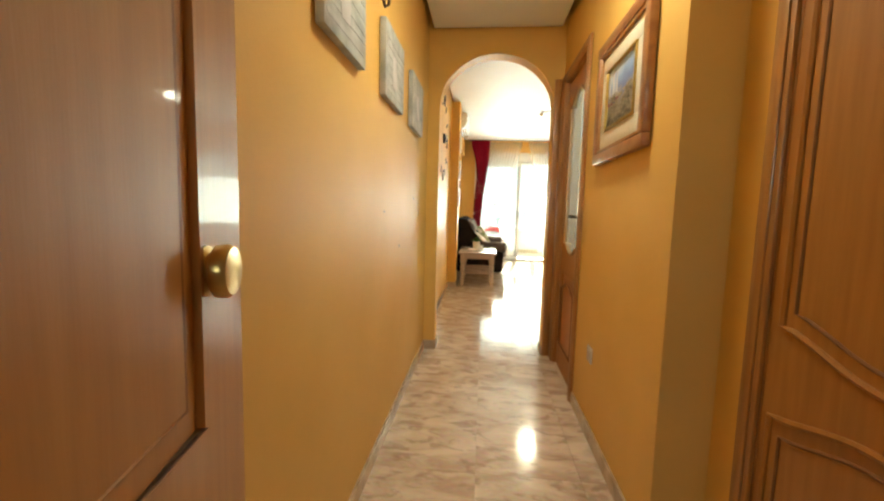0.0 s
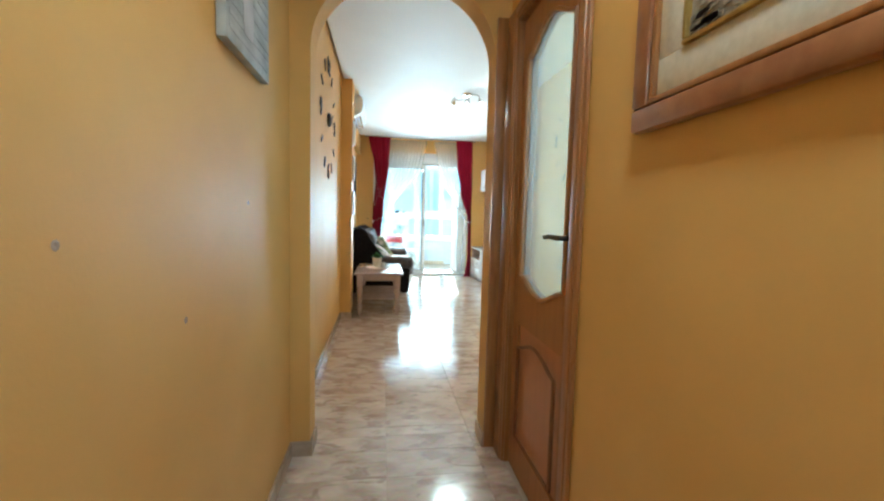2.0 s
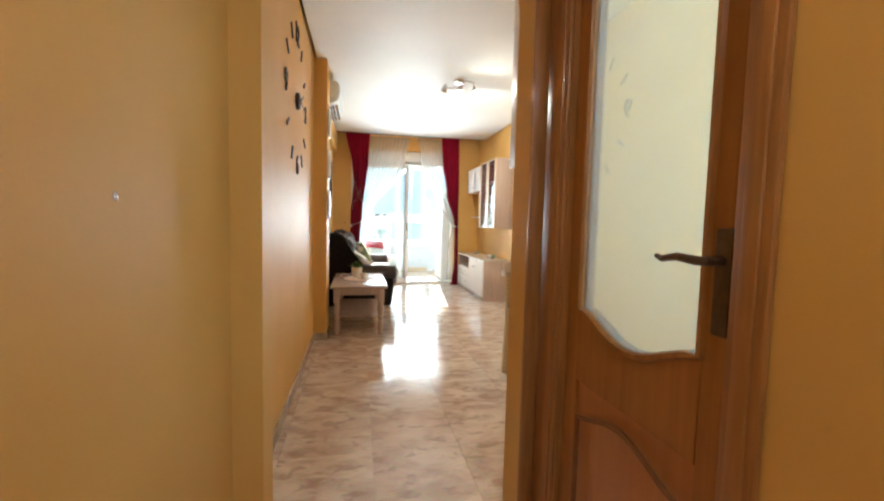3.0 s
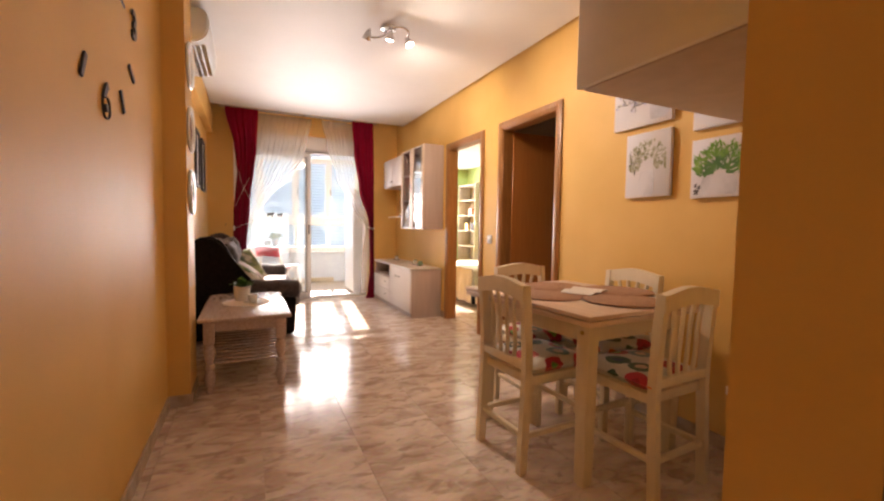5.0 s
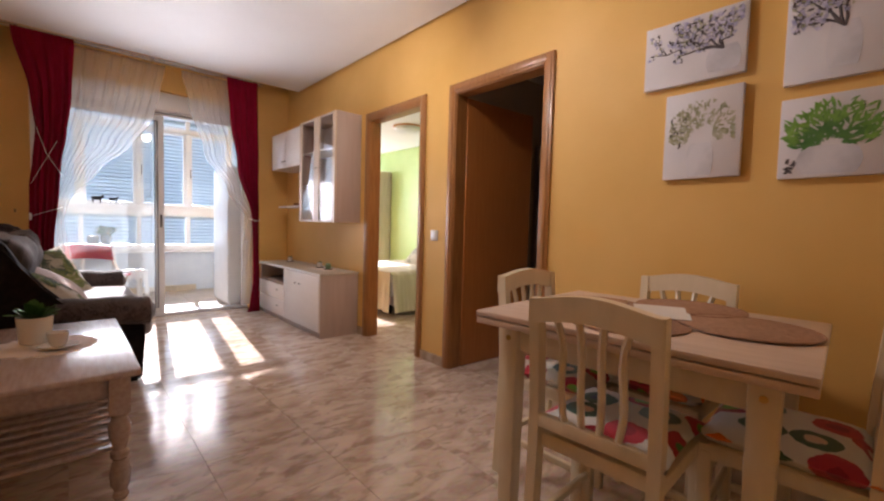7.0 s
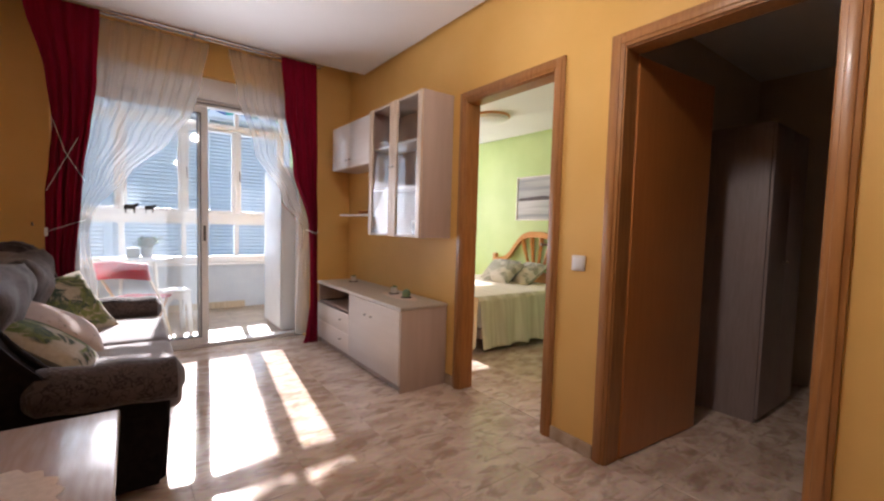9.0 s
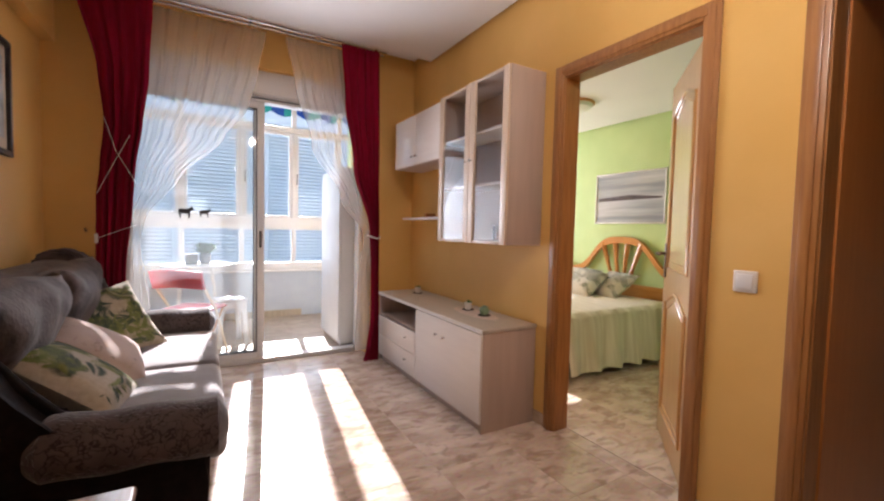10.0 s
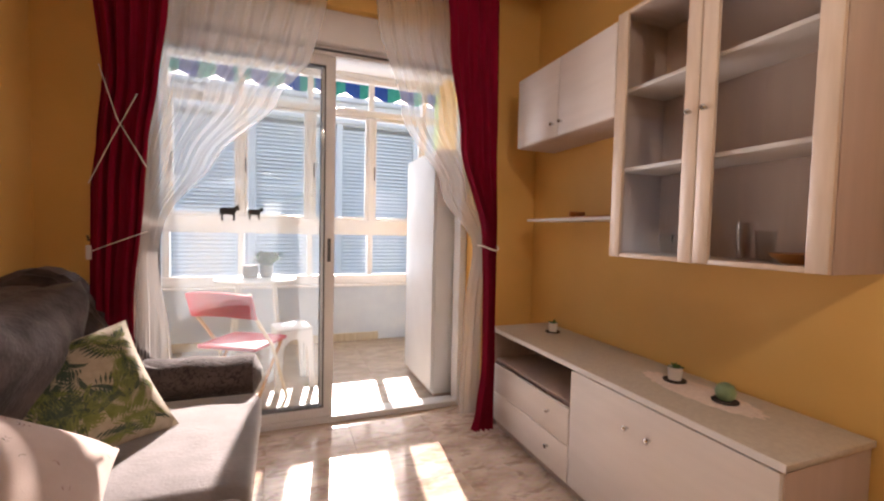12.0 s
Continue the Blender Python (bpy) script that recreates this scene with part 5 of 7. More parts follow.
# ---- sofa ----
def sofa():
    y0, y1 = 7.86, 9.84
    ob = thing("sofa", pose(0.06, (y0 + y1) / 2, 0), "two-seat mauve-grey fabric sofa with rolled arms", "sofa")
    L = (y1 - y0) / 2
    X = lambda v: v - 0.06
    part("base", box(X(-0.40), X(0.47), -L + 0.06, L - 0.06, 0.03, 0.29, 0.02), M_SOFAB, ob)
    side = [(-0.415, 0.03), (0.47, 0.03), (0.485, 0.30), (0.49, 0.47), (0.30, 0.51), (0.08, 0.545), (0.0, 0.635), (-0.065, 0.77), (-0.14, 0.92), (-0.21, 0.985), (-0.31, 1.0), (-0.415, 0.95)]
    for s, a in ((-1, -L), (1, L - 0.19)):
        bm = prism(bmesh.new(), [(X(x), a + 0.02, z) for x, z in side], (0, 0.15, 0))
        bmesh.ops.bevel(bm, geom=bm.edges[:], offset=0.025, segments=3, affect="EDGES")
        part("side_panel", bm, M_SOFAB if s < 0 else M_SOFA, ob, "sofa side in cloth blackened to stand for shade" if s < 0 else "")
        # rolled arm pad
        bm = bmesh.new()
        n, seg = 16, 18
        def ring(u):
            x = 0.0 + 0.545 * u
            k = min(1.0, (u * 8) ** 0.5, ((1 - u) * 14 + 0.12) ** 0.5)
            return X(x), k
        rows = []
        for q in range(n + 1):
            x, k = ring(q / n)
            sag = 0.015 * math.sin(q * 0.9 + s)
            rows.append([bm.verts.new((x, a + 0.095 + 0.125 * k * math.cos(t), 0.472 + 0.02 * (1 - q / n) + sag * 0.3 + 0.090 * k * math.sin(t))) for t in [2 * math.pi * j / seg for j in range(seg)]])
        for p, r in zip(rows, rows[1:]):
            for j in range(seg):
                bm.faces.new((p[j], p[(j + 1) % seg], r[(j + 1) % seg], r[j]))
        bm.faces.new(rows[0])
        bm.faces.new(rows[-1][::-1])
        part("arm", bm, M_SOFAD, ob, "rolled arm in crackled chenille")
    part("back_frame", box(X(-0.415), X(-0.22), -L + 0.10, L - 0.10, 0.25, 0.93, 0.06, 3), M_SOFA, ob)
    w = (2 * L - 0.42) / 2
    for s in (-1, 1):
        cy = s * w / 2
        # seat cushion: block with a domed top and a rounded front
        bm = bmesh.new()
        bx(bm, X(-0.20), X(0.55), cy - w / 2 + 0.004, cy + w / 2 - 0.004, 0.275, 0.435, 0.045, 4)
        bmesh.ops.subdivide_edges(bm, edges=[e for e in bm.edges if e.calc_length() > 0.2], cuts=7, use_grid_fill=True)
        for v in bm.verts:
            if v.co.z > 0.40:
                u, t = (v.co.x - X(0.17)) / 0.38, (v.co.y - cy) / (w / 2)
                v.co.z += 0.02 * max(0, 1 - u * u) * max(0, 1 - t * t)
        part("seat_cushion", bm, M_SEAT, ob, "seat cushion in chenille paled to stand for sunlight")
        bm = bmesh.new()
        puff(bm, 0.58, w + 0.01, 0.31, 26, 2.8, pose(X(-0.225), cy, 0.675, 2 * s, -64, 0))
        for v in bm.verts:
            v.co.x += 0.011 * math.sin(17 * v.co.y + 9 * v.co.z + s) * math.sin(13 * v.co.z - 6 * v.co.y) + 0.003 * math.sin(31 * v.co.y - 23 * v.co.z)
            v.co.z += 0.012 * math.sin(8 * v.co.y + 2 * s)
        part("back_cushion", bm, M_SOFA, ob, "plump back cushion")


sofa()


def cushion(m, size, material, label, ink=None, seed=0, fronds=26, small=False):
    """A plump cushion; ink: printed palm fronds that follow its cover."""
    ob = thing("cushion", m, label, "cushion", "cushions on the sofa")
    H = 0.15
    part("cover", puff(bmesh.new(), size, size, H, 16, 2.4), material, ob)
    if not ink:
        return

    def place(x, y, side):
        k = max(0.0, (1 - abs(x) ** 2.4) * (1 - abs(y) ** 2.4)) ** 0.5
        px, py = 1 - 0.07 * (1 - y * y) * abs(x) ** 3, 1 - 0.07 * (1 - x * x) * abs(y) ** 3
        return Vector((x * size / 2 * px, y * size / 2 * py, side * (H / 2 * k + 0.0022)))
    for q, material2 in enumerate(ink):
        rng = random.Random(seed + q)
        bm = bmesh.new()
        for f in range(fronds):
            x0, y0, a = rng.uniform(-0.85, 0.85), rng.uniform(-0.85, 0.85), rng.uniform(0, 6.28)
            L, n, bend, side = rng.uniform(0.35, 0.62), 11, rng.uniform(-0.9, 0.9), 1 if f % 5 else -1
            if small:
                L, n = rng.uniform(0.04, 0.14), rng.choice((1, 2, 2, 3))
            for k in range(n):
                t = k / n
                aa = a + bend * t
                cx, cy = x0 + math.cos(aa) * L * t, y0 + math.sin(aa) * L * t
                for s in (-1, 1):
                    d = aa + s * 0.85
                    ln = rng.uniform(0.03, 0.075) if small else 0.23 * math.sin(math.pi * (0.15 + 0.8 * t)) + 0.03
                    tip = (cx + math.cos(d) * ln, cy + math.sin(d) * ln)
                    mid = (cx + math.cos(d - 0.22 * s) * ln * 0.5, cy + math.sin(d - 0.22 * s) * ln * 0.5)
                    mid2 = (cx + math.cos(d + 0.16 * s) * ln * 0.5, cy + math.sin(d + 0.16 * s) * ln * 0.5)
                    if max(abs(tip[0]), abs(tip[1]), abs(cx), abs(cy)) < 0.93:
                        bm.faces.new([bm.verts.new(place(*p, side)) for p in ((cx, cy), mid, tip, mid2)])
        tagged(part("printed_fronds", bm, material2, ob, smooth=False), kind="stuff")


M_PALMG = mat("palm_ink_olive", (0.15, 0.18, 0.05), 0.9, colour2=(0.24, 0.26, 0.09), scale=30)
M_PALMD = mat("palm_ink_dark", (0.03, 0.055, 0.04), 0.9, colour2=(0.07, 0.10, 0.07), scale=30)
M_SPRIGR = mat("sprig_ink_maroon", (0.16, 0.04, 0.04), 0.9, colour2=(0.22, 0.07, 0.06), scale=30)
M_ROSE = mat("pale_rose_cotton", (0.47, 0.36, 0.31), 0.9, colour2=(0.54, 0.43, 0.38), scale=9, bump=0.3, bump_scale=220, sheen=0.2)
M_LINEN = mat("cream_linen_cover", (0.43, 0.36, 0.27), 0.9, colour2=(0.50, 0.43, 0.33), scale=50, bump=0.3, bump_scale=250, sheen=0.2)
cushion(pose(0.0, 9.27, 0.59, 55, 0, 27) @ pose(0, 0, 0, 0, 0, 14), 0.45, M_LINEN, "cream cushion with green palm leaf print", (M_PALMG, M_PALMD), 3, 46)
cushion(pose(0.03, 8.82, 0.565, 0, 34, -6) @ pose(0, 0, 0, 0, 0, 20), 0.45, M_ROSE, "pale pink cushion with small sprigs", (M_PALMD, M_SPRIGR), 21, 22, True)
cushion(pose(0.03, 8.42, 0.565, 0, 36, 6) @ pose(0, 0, 0, 0, 0, -15), 0.45, M_LINEN, "cream and grey-green fern print cushion", (M_PALMG, M_PALMD), 11, 34)


# ---- television bench and wall units ----
def knob(parent, at, toward=(-1, 0, 0), r=0.010):
    bm = bmesh.new()
    lathe(bm, [(r * 0.5, 0), (r * 0.45, 0.012), (r, 0.016), (r, 0.022), (r * 0.5, 0.026)], 14)
    bmesh.ops.transform(bm, matrix=Matrix.Translation(at) @ pose(0, 0, 0, 0, -90, 0), verts=bm.verts[:])
    part("knob", bm, M_CHROME, parent)


def tv_bench():
    ob = thing("tv_bench", pose(2.04, 9.03, 0), "long low pearl-white sideboard with drawers and open niche", "sideboard")
    Y = lambda v: v - 9.03
    xf, xb = 1.845 - 2.04, 2.236 - 2.04
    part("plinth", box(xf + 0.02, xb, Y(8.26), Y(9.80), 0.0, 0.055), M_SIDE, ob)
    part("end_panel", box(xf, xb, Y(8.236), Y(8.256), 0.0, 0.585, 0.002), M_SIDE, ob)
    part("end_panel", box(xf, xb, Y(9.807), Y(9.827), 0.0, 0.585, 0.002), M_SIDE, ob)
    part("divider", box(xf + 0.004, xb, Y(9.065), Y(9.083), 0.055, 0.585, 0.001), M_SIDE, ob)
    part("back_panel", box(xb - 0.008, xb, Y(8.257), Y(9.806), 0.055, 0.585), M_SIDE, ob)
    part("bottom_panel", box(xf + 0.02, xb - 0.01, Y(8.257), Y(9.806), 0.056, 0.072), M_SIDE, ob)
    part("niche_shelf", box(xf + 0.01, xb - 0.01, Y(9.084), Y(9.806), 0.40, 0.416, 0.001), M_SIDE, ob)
    part("top_panel", box(xf - 0.012, xb, Y(8.226), Y(9.835), 0.586, 0.606, 0.003), M_TOP, ob, "grey-beige top panel")
    part("edge_band", box(xf - 0.0165, xf - 0.0125, Y(8.226), Y(9.835), 0.584, 0.607, 0.001, 1), M_WHITE, ob)
    dr = part("flap_door", box(xf - 0.017, xf - 0.001, Y(8.238), Y(9.070), 0.06, 0.578, 0.003), M_FRONT, ob)
    for kn in (8.64, 8.74):
        knob(dr, (xf - 0.016, Y(kn), 0.47))
    for z0, z1 in ((0.06, 0.228), (0.232, 0.400)):
        dr = part("drawer", box(xf - 0.017, xf - 0.001, Y(9.076), Y(9.824), z0, z1, 0.003), M_FRONT, ob)
        knob(dr, (xf - 0.016, Y(9.22), (z0 + z1) / 2 + 0.02))


tv_bench()


def vitrine():
    y0, y1, z0, z1 = 8.235, 9.03, 1.086, 2.118
    ob = thing("glass_wall_cabinet", pose(2.12, (y0 + y1) / 2, z0), "taupe wall cabinet with two glazed doors", "cabinet")
    h, w, xf, xb = z1 - z0, (y1 - y0) / 2, 1.99 - 2.12, 2.247 - 2.12
    for s in (-1, 1):
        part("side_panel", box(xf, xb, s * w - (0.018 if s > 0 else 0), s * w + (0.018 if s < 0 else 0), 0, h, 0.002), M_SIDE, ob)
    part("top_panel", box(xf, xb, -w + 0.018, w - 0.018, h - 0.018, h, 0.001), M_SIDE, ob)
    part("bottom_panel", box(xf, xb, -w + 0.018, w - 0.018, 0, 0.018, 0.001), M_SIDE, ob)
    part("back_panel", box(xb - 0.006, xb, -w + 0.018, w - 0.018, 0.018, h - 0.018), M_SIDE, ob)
    for z in (0.365, 0.70):
        part("shelf", box(xf + 0.02, xb - 0.007, -w + 0.019, w - 0.019, z, z + 0.016, 0.001), M_FRONT, ob)
    for a, b, kn in ((-w + 0.002, -0.002, -0.03), (0.002, w - 0.002, 0.03)):
        d = part("door", box(xf - 0.018, xf - 0.001, a, a + 0.055, 0.002, h - 0.002, 0.003), M_CREAM2, ob)
        part("stile", box(xf - 0.018, xf - 0.001, b - 0.055, b, 0.002, h - 0.002, 0.003), M_CREAM2, d)
        part("rail", box(xf - 0.014, xf - 0.002, a + 0.055, b - 0.055, 0.002, 0.018, 0.002), M_CREAM2, d)
        part("rail", box(xf - 0.014, xf - 0.002, a + 0.055, b - 0.055, h - 0.018, h - 0.002, 0.002), M_CREAM2, d)
        part("glass_pane", box(xf - 0.009, xf - 0.006, a + 0.050, b - 0.050, 0.016, h - 0.016), M_GLASS, d, smooth=False)
        knob(d, (xf - 0.017, kn, 0.53))


M_CREAM2 = mat("cream_beech_foil", (0.62, 0.48, 0.36), 0.35, colour2=(0.68, 0.54, 0.42), scale=8, stretch=(6, 6, 0.8), coat=0.2)
vitrine()
ob = thing("small_wall_cabinet", pose(2.12, 9.44, 1.69), "small pearl-white wall cabinet with two doors", "cabinet")
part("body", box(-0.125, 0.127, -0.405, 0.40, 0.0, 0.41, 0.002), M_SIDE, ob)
for a, b, kn in ((-0.404, -0.002, -0.035), (0.002, 0.399, 0.035)):
    d = part("door", box(-0.143, -0.127, a, b, 0.003, 0.407, 0.003), M_FRONT, ob)
    knob(d, (-0.142, kn, 0.07))
ob = thing("wall_shelf", pose(2.15, 9.43, 1.25), "thin white shelf under the small cabinet", "shelf")
part("board", box(-0.10, 0.097, -0.39, 0.39, 0.0, 0.016, 0.002), M_WHITE, ob)
ob = thing("tray", pose(2.14, 9.30, 1.267), "long dark wooden tray on the wall shelf", "tray")
part("tray_base", box(-0.05, 0.05, -0.16, 0.16, 0.0, 0.008, 0.003), M_DOOR2, ob)
for s in (-1, 1):
    part("tray_end", box(-0.05, 0.05, s * 0.16 - 0.006, s * 0.16 + 0.006, 0.008, 0.035, 0.003), M_DOOR2, ob)
for x, y, r, h in ((2.08, 8.46, 0.030, 0.10), (2.13, 8.56, 0.026, 0.13), (2.09, 8.78, 0.032, 0.08), (2.14, 8.88, 0.028, 0.09)):
    ob = thing("drinking_glass", pose(x, y, 1.1045), "clear drinking glass in the cabinet", "glass", "glasses")
    bm = bmesh.new()
    lathe(bm, [(r * 0.7, 0), (r, h), (r * 0.93, h), (r * 0.62, 0.006), (0.002, 0.005)], 18)
    part("tumbler", bm, M_GLASS, ob)
ob = thing("wooden_bowl", pose(2.12, 8.38, 1.1045), "shallow dark red wooden dish in the cabinet", "dish")
bm = bmesh.new()
lathe(bm, [(0.05, 0), (0.085, 0.03), (0.082, 0.031), (0.045, 0.006), (0.002, 0.005)], 22)
part("dish", bm, M_DOOR2, ob)
doily("lace_runner", 2.075, 8.66, 0.6075, 0.085, 0.23, 0, "scalloped cream lace runner on the sideboard")
for x, y, kind in ((2.09, 8.77, 1), (2.08, 8.56, 2), (2.11, 9.60, 3)):
    z = 0.610 if kind < 3 else 0.607
    ob = thing("coaster", pose(x, y, z), "small dark round coaster on the sideboard", "coaster", "coasters")
    bm = bmesh.new()
    lathe(bm, [(0.042, 0), (0.043, 0.004), (0.004, 0.0042)], 22)
    part("disc", bm, M_SOIL, ob)
    if kind == 2:
        ob = thing("green_candle", pose(x, y, z + 0.0045), "small pale green round candle", "candle")
        bm = bmesh.new()
        lathe(bm, [(0.018, 0), (0.030, 0.012), (0.033, 0.03), (0.026, 0.05), (0.010, 0.060)], 18)
        part("wax", bm, mat("pale_green_wax", (0.20, 0.30, 0.16), 0.5, colour2=(0.28, 0.38, 0.22), scale=20), ob)
    else:
        potted_plant(x, y, z + 0.0045, 0.028, 0.05, 9, 0.032, "tiny cactus in a pale ceramic pot", seed=5 + kind)


# ---- living room wall and ceiling things ----
ob = thing("air_conditioner", pose(-0.365, 7.35, 2.37), "white wall-mounted air conditioner unit", "air conditioner")
prof = [(0.002, 0.0), (0.10, 0.0), (0.16, 0.04), (0.185, 0.10), (0.185, 0.19), (0.16, 0.235), (0.002, 0.24)]
bm = prism(bmesh.new(), [(x, -0.40, z) for x, z in prof], (0, 0.80, 0))
bmesh.ops.bevel(bm, geom=bm.edges[:], offset=0.012, segments=3, affect="EDGES")
part("casing", bm, M_PLASTIC, ob)
for k in range(3):
    bm = box(0.06 + 0.035 * k, 0.088 + 0.035 * k, -0.34, 0.34, -0.014 + 0.010 * k, -0.009 + 0.010 * k, 0.001, 1)
    part("louvre", bm, M_CHROME, ob)
M_MIRROR = mat("mirror_silver", (0.85, 0.85, 0.85), 0.03, 1.0)
for z in (2.09, 1.70, 1.31):
    ob = thing("round_mirror", pose(-0.272, 6.615, z), "round white framed mirror on the ochre column", "mirror", "round mirrors")
    bm = bmesh.new()
    lathe(bm, [(0.135, 0.001), (0.145, 0.008), (0.135, 0.020), (0.10, 0.014), (0.095, 0.006), (0.01, 0.006)], 36)
    bmesh.ops.transform(bm, matrix=pose(0, 0, 0, 0, 90, 0), verts=bm.verts[:])
    part("frame", bm, M_PLASTIC, ob)
    bm = bmesh.new()
    lathe(bm, [(0.096, 0.007), (0.096, 0.009), (0.01, 0.0095)], 36)
    bmesh.ops.transform(bm, matrix=pose(0, 0, 0, 0, 90, 0), verts=bm.verts[:])
    part("mirror_glass", bm, M_MIRROR, ob)
for y in (8.70, 9.30):
    ob = thing("picture_frame", pose(-0.44, y, 1.80), "tall black framed picture on the ochre wall", "picture frame", "black frames")
    w, h = 0.17, 0.30
    for a, b, c, e in ((-w, w, h - 0.03, h), (-w, w, -h, -h + 0.03), (-w, -w + 0.03, -h + 0.03, h - 0.03), (w - 0.03, w, -h + 0.03, h - 0.03)):
        part("frame_bar", box(0.002, 0.028, a, b, c, e, 0.003), M_BLACK, ob)
    part("mount", box(0.002, 0.010, -w + 0.03, w - 0.03, -h + 0.03, h - 0.03), M_MATB, ob)
    part("print", box(0.0105, 0.0125, -w + 0.07, w - 0.07, -h + 0.09, h - 0.09), M_INKB, ob)


def ceiling_lamp():
    ob = thing("ceiling_lamp", pose(1.045, 6.70, 2.64), "chrome ceiling lamp with three lit spots on curved arms", "lamp")
    bm = bmesh.new()
    lathe(bm, [(0.02, -0.035), (0.055, -0.028), (0.06, -0.004), (0.058, 0.0)], 28)
    part("canopy", bm, M_CHROME, ob)
    for s in (0, 1):
        bm = bmesh.new()
        tube(bm, [(0.075 * (math.cos(a) - 1) * (1 if s else -1) + 0.0, 0.13 * math.sin(a) * (1 if s else -1) * 1.0, -0.035 - 0.02 * a / 3.14) for a in [math.pi * k / 14 * 1.05 for k in range(15)]], 0.008, 8)
        part("curved_arm", bm, M_CHROME, ob)
    for x, y, tilt in ((-0.15, 0.0, 25), (0.15, 0.0, -25), (0.0, -0.06, 10)):
        bm = bmesh.new()
        lathe(bm, [(0.012, 0.0), (0.018, -0.012), (0.032, -0.055), (0.034, -0.07), (0.030, -0.07), (0.028, -0.056)], 20)
        bmesh.ops.transform(bm, matrix=pose(x, y, -0.055, tilt, tilt * 0.5, 0), verts=bm.verts[:])
        sh = part("spot_shade", bm, M_CHROME, ob)
        bm = bmesh.new()
        lathe(bm, [(0.027, -0.062), (0.02, -0.068), (0.002, -0.070)], 18)
        bmesh.ops.transform(bm, matrix=pose(x, y, -0.055, tilt, tilt * 0.5, 0), verts=bm.verts[:])
        part("bulb", bm, M_BULB, sh, "lit round lamp lens")


ceiling_lamp()


# ---- curtains ----
def lerp_rows(rows, z):
    """rows of (z, left, right) from top to bottom."""
    for (za, la, ra), (zb, lb, rb) in zip(rows, rows[1:]):
        if zb <= z <= za:
            k = (za - z) / (za - zb)
            k = k * k * (3 - 2 * k) if za - zb > 0.3 else k
            return la + (lb - la) * k, ra + (rb - ra) * k
    return rows[-1][1:]


def curtain(name, rows, y, folds, depth, material, label, thick=0.0, seed=0, wide=1.0):
    ob = thing(name, pose(rows[0][1], y, 0), label, "curtain")
    top, bot = rows[0][0], rows[-1][0]
    rng = random.Random(seed)
    ph = [rng.uniform(-0.6, 0.6) for _ in range(8)]
    full = rows[0][2] - rows[0][1]

    def fn(u, v):
        z = top + (bot - top) * v
        a, b = lerp_rows(rows, z)
        tight = 1 - min(1.0, (b - a) / max(full, 0.01))
        w = math.sin(2 * math.pi * folds * u + ph[0] + 0.5 * math.sin(3 * v + ph[1])) + 0.45 * math.sin(2 * math.pi * folds * 1.7 * u + ph[2] + v * 2)
        k = depth * (0.55 + 0.9 * tight) * (0.5 + 0.5 * min(1, v * 6))
        return Vector((a + (b - a) * u - rows[0][1] + 0.004 * math.sin(9 * v + 5 * u), k * w * 0.6, z))
    part("cloth", sheet(bmesh.new(), fn, int(folds * 14), 46, thick), material, ob)
    return ob


curtain("red_curtain", [(2.64, -0.205, 0.20), (2.1, -0.10, 0.17), (1.83, -0.068, 0.13), (1.5, -0.09, 0.09), (1.34, -0.11, 0.08), (0.8, -0.12, 0.04), (0.02, -0.13, 0.05)], 9.73, 5, 0.030, M_RED, "crimson velvet curtain tied at the balcony door", 0.003, 1)
curtain("red_curtain", [(2.64, 1.45, 1.775), (2.2, 1.48, 1.78), (1.7, 1.56, 1.785), (1.12, 1.725, 1.785), (0.9, 1.735, 1.79), (0.4, 1.735, 1.80), (0.10, 1.70, 1.80), (0.02, 1.67, 1.80)], 9.73, 5, 0.030, M_RED, "crimson velvet curtain gathered beside the sideboard", 0.003, 2)
curtain("sheer_curtain", [(2.62, 0.17, 0.895), (2.3, 0.155, 0.84), (2.0, 0.13, 0.755), (1.82, 0.10, 0.615), (1.46, 0.06, 0.335), (1.24, 0.035, 0.15), (1.06, 0.03, 0.11), (0.6, 0.01, 0.16), (0.02, 0.0, 0.17)], 9.80, 11, 0.022, M_SHEER, "white voile curtain swept aside and tied", 0.0, 3)
curtain("sheer_curtain", [(2.62, 1.03, 1.50), (2.3, 1.09, 1.53), (1.82, 1.23, 1.60), (1.42, 1.475, 1.70), (1.09, 1.685, 1.765), (0.7, 1.63, 1.745), (0.2, 1.61, 1.735), (0.10, 1.61, 1.74)], 9.80, 8, 0.022, M_SHEER, "white voile curtain swept aside and tied", 0.0, 4)
ob = thing("curtain_rail", pose(0.78, 9.745, 2.645), "thin grey double curtain rail under the ceiling edge", "curtain rail")
for y in (-0.02, 0.05):
    part("rod", tube(bmesh.new(), [(-1.05, y, 0), (1.05, y, 0)], 0.008, 8), M_CHROME, ob)
for x in (-0.95, 0.0, 0.95):
    part("bracket", box(x - 0.01, x + 0.01, -0.05, 0.30, -0.006, 0.006, 0.002), M_CHROME, ob)
ob = thing("tieback_cord", pose(-0.10, 9.675, 1.06), "thin white cord crossing over the red curtain", "cord")
part("cord", tube(bmesh.new(), [(-0.01, 0.02, 0.0), (0.06, 0.0, 0.03), (0.20, 0.0, 0.09)], 0.002, 6), M_WHITE, ob)
part("cord", tube(bmesh.new(), [(0.0, 0.0, 0.28), (0.08, -0.005, 0.46), (0.17, 0.0, 0.66)], 0.002, 6), M_WHITE, ob)
part("cord", tube(bmesh.new(), [(0.04, 0.0, 0.76), (0.10, -0.005, 0.55), (0.20, 0.0, 0.36)], 0.002, 6), M_WHITE, ob)
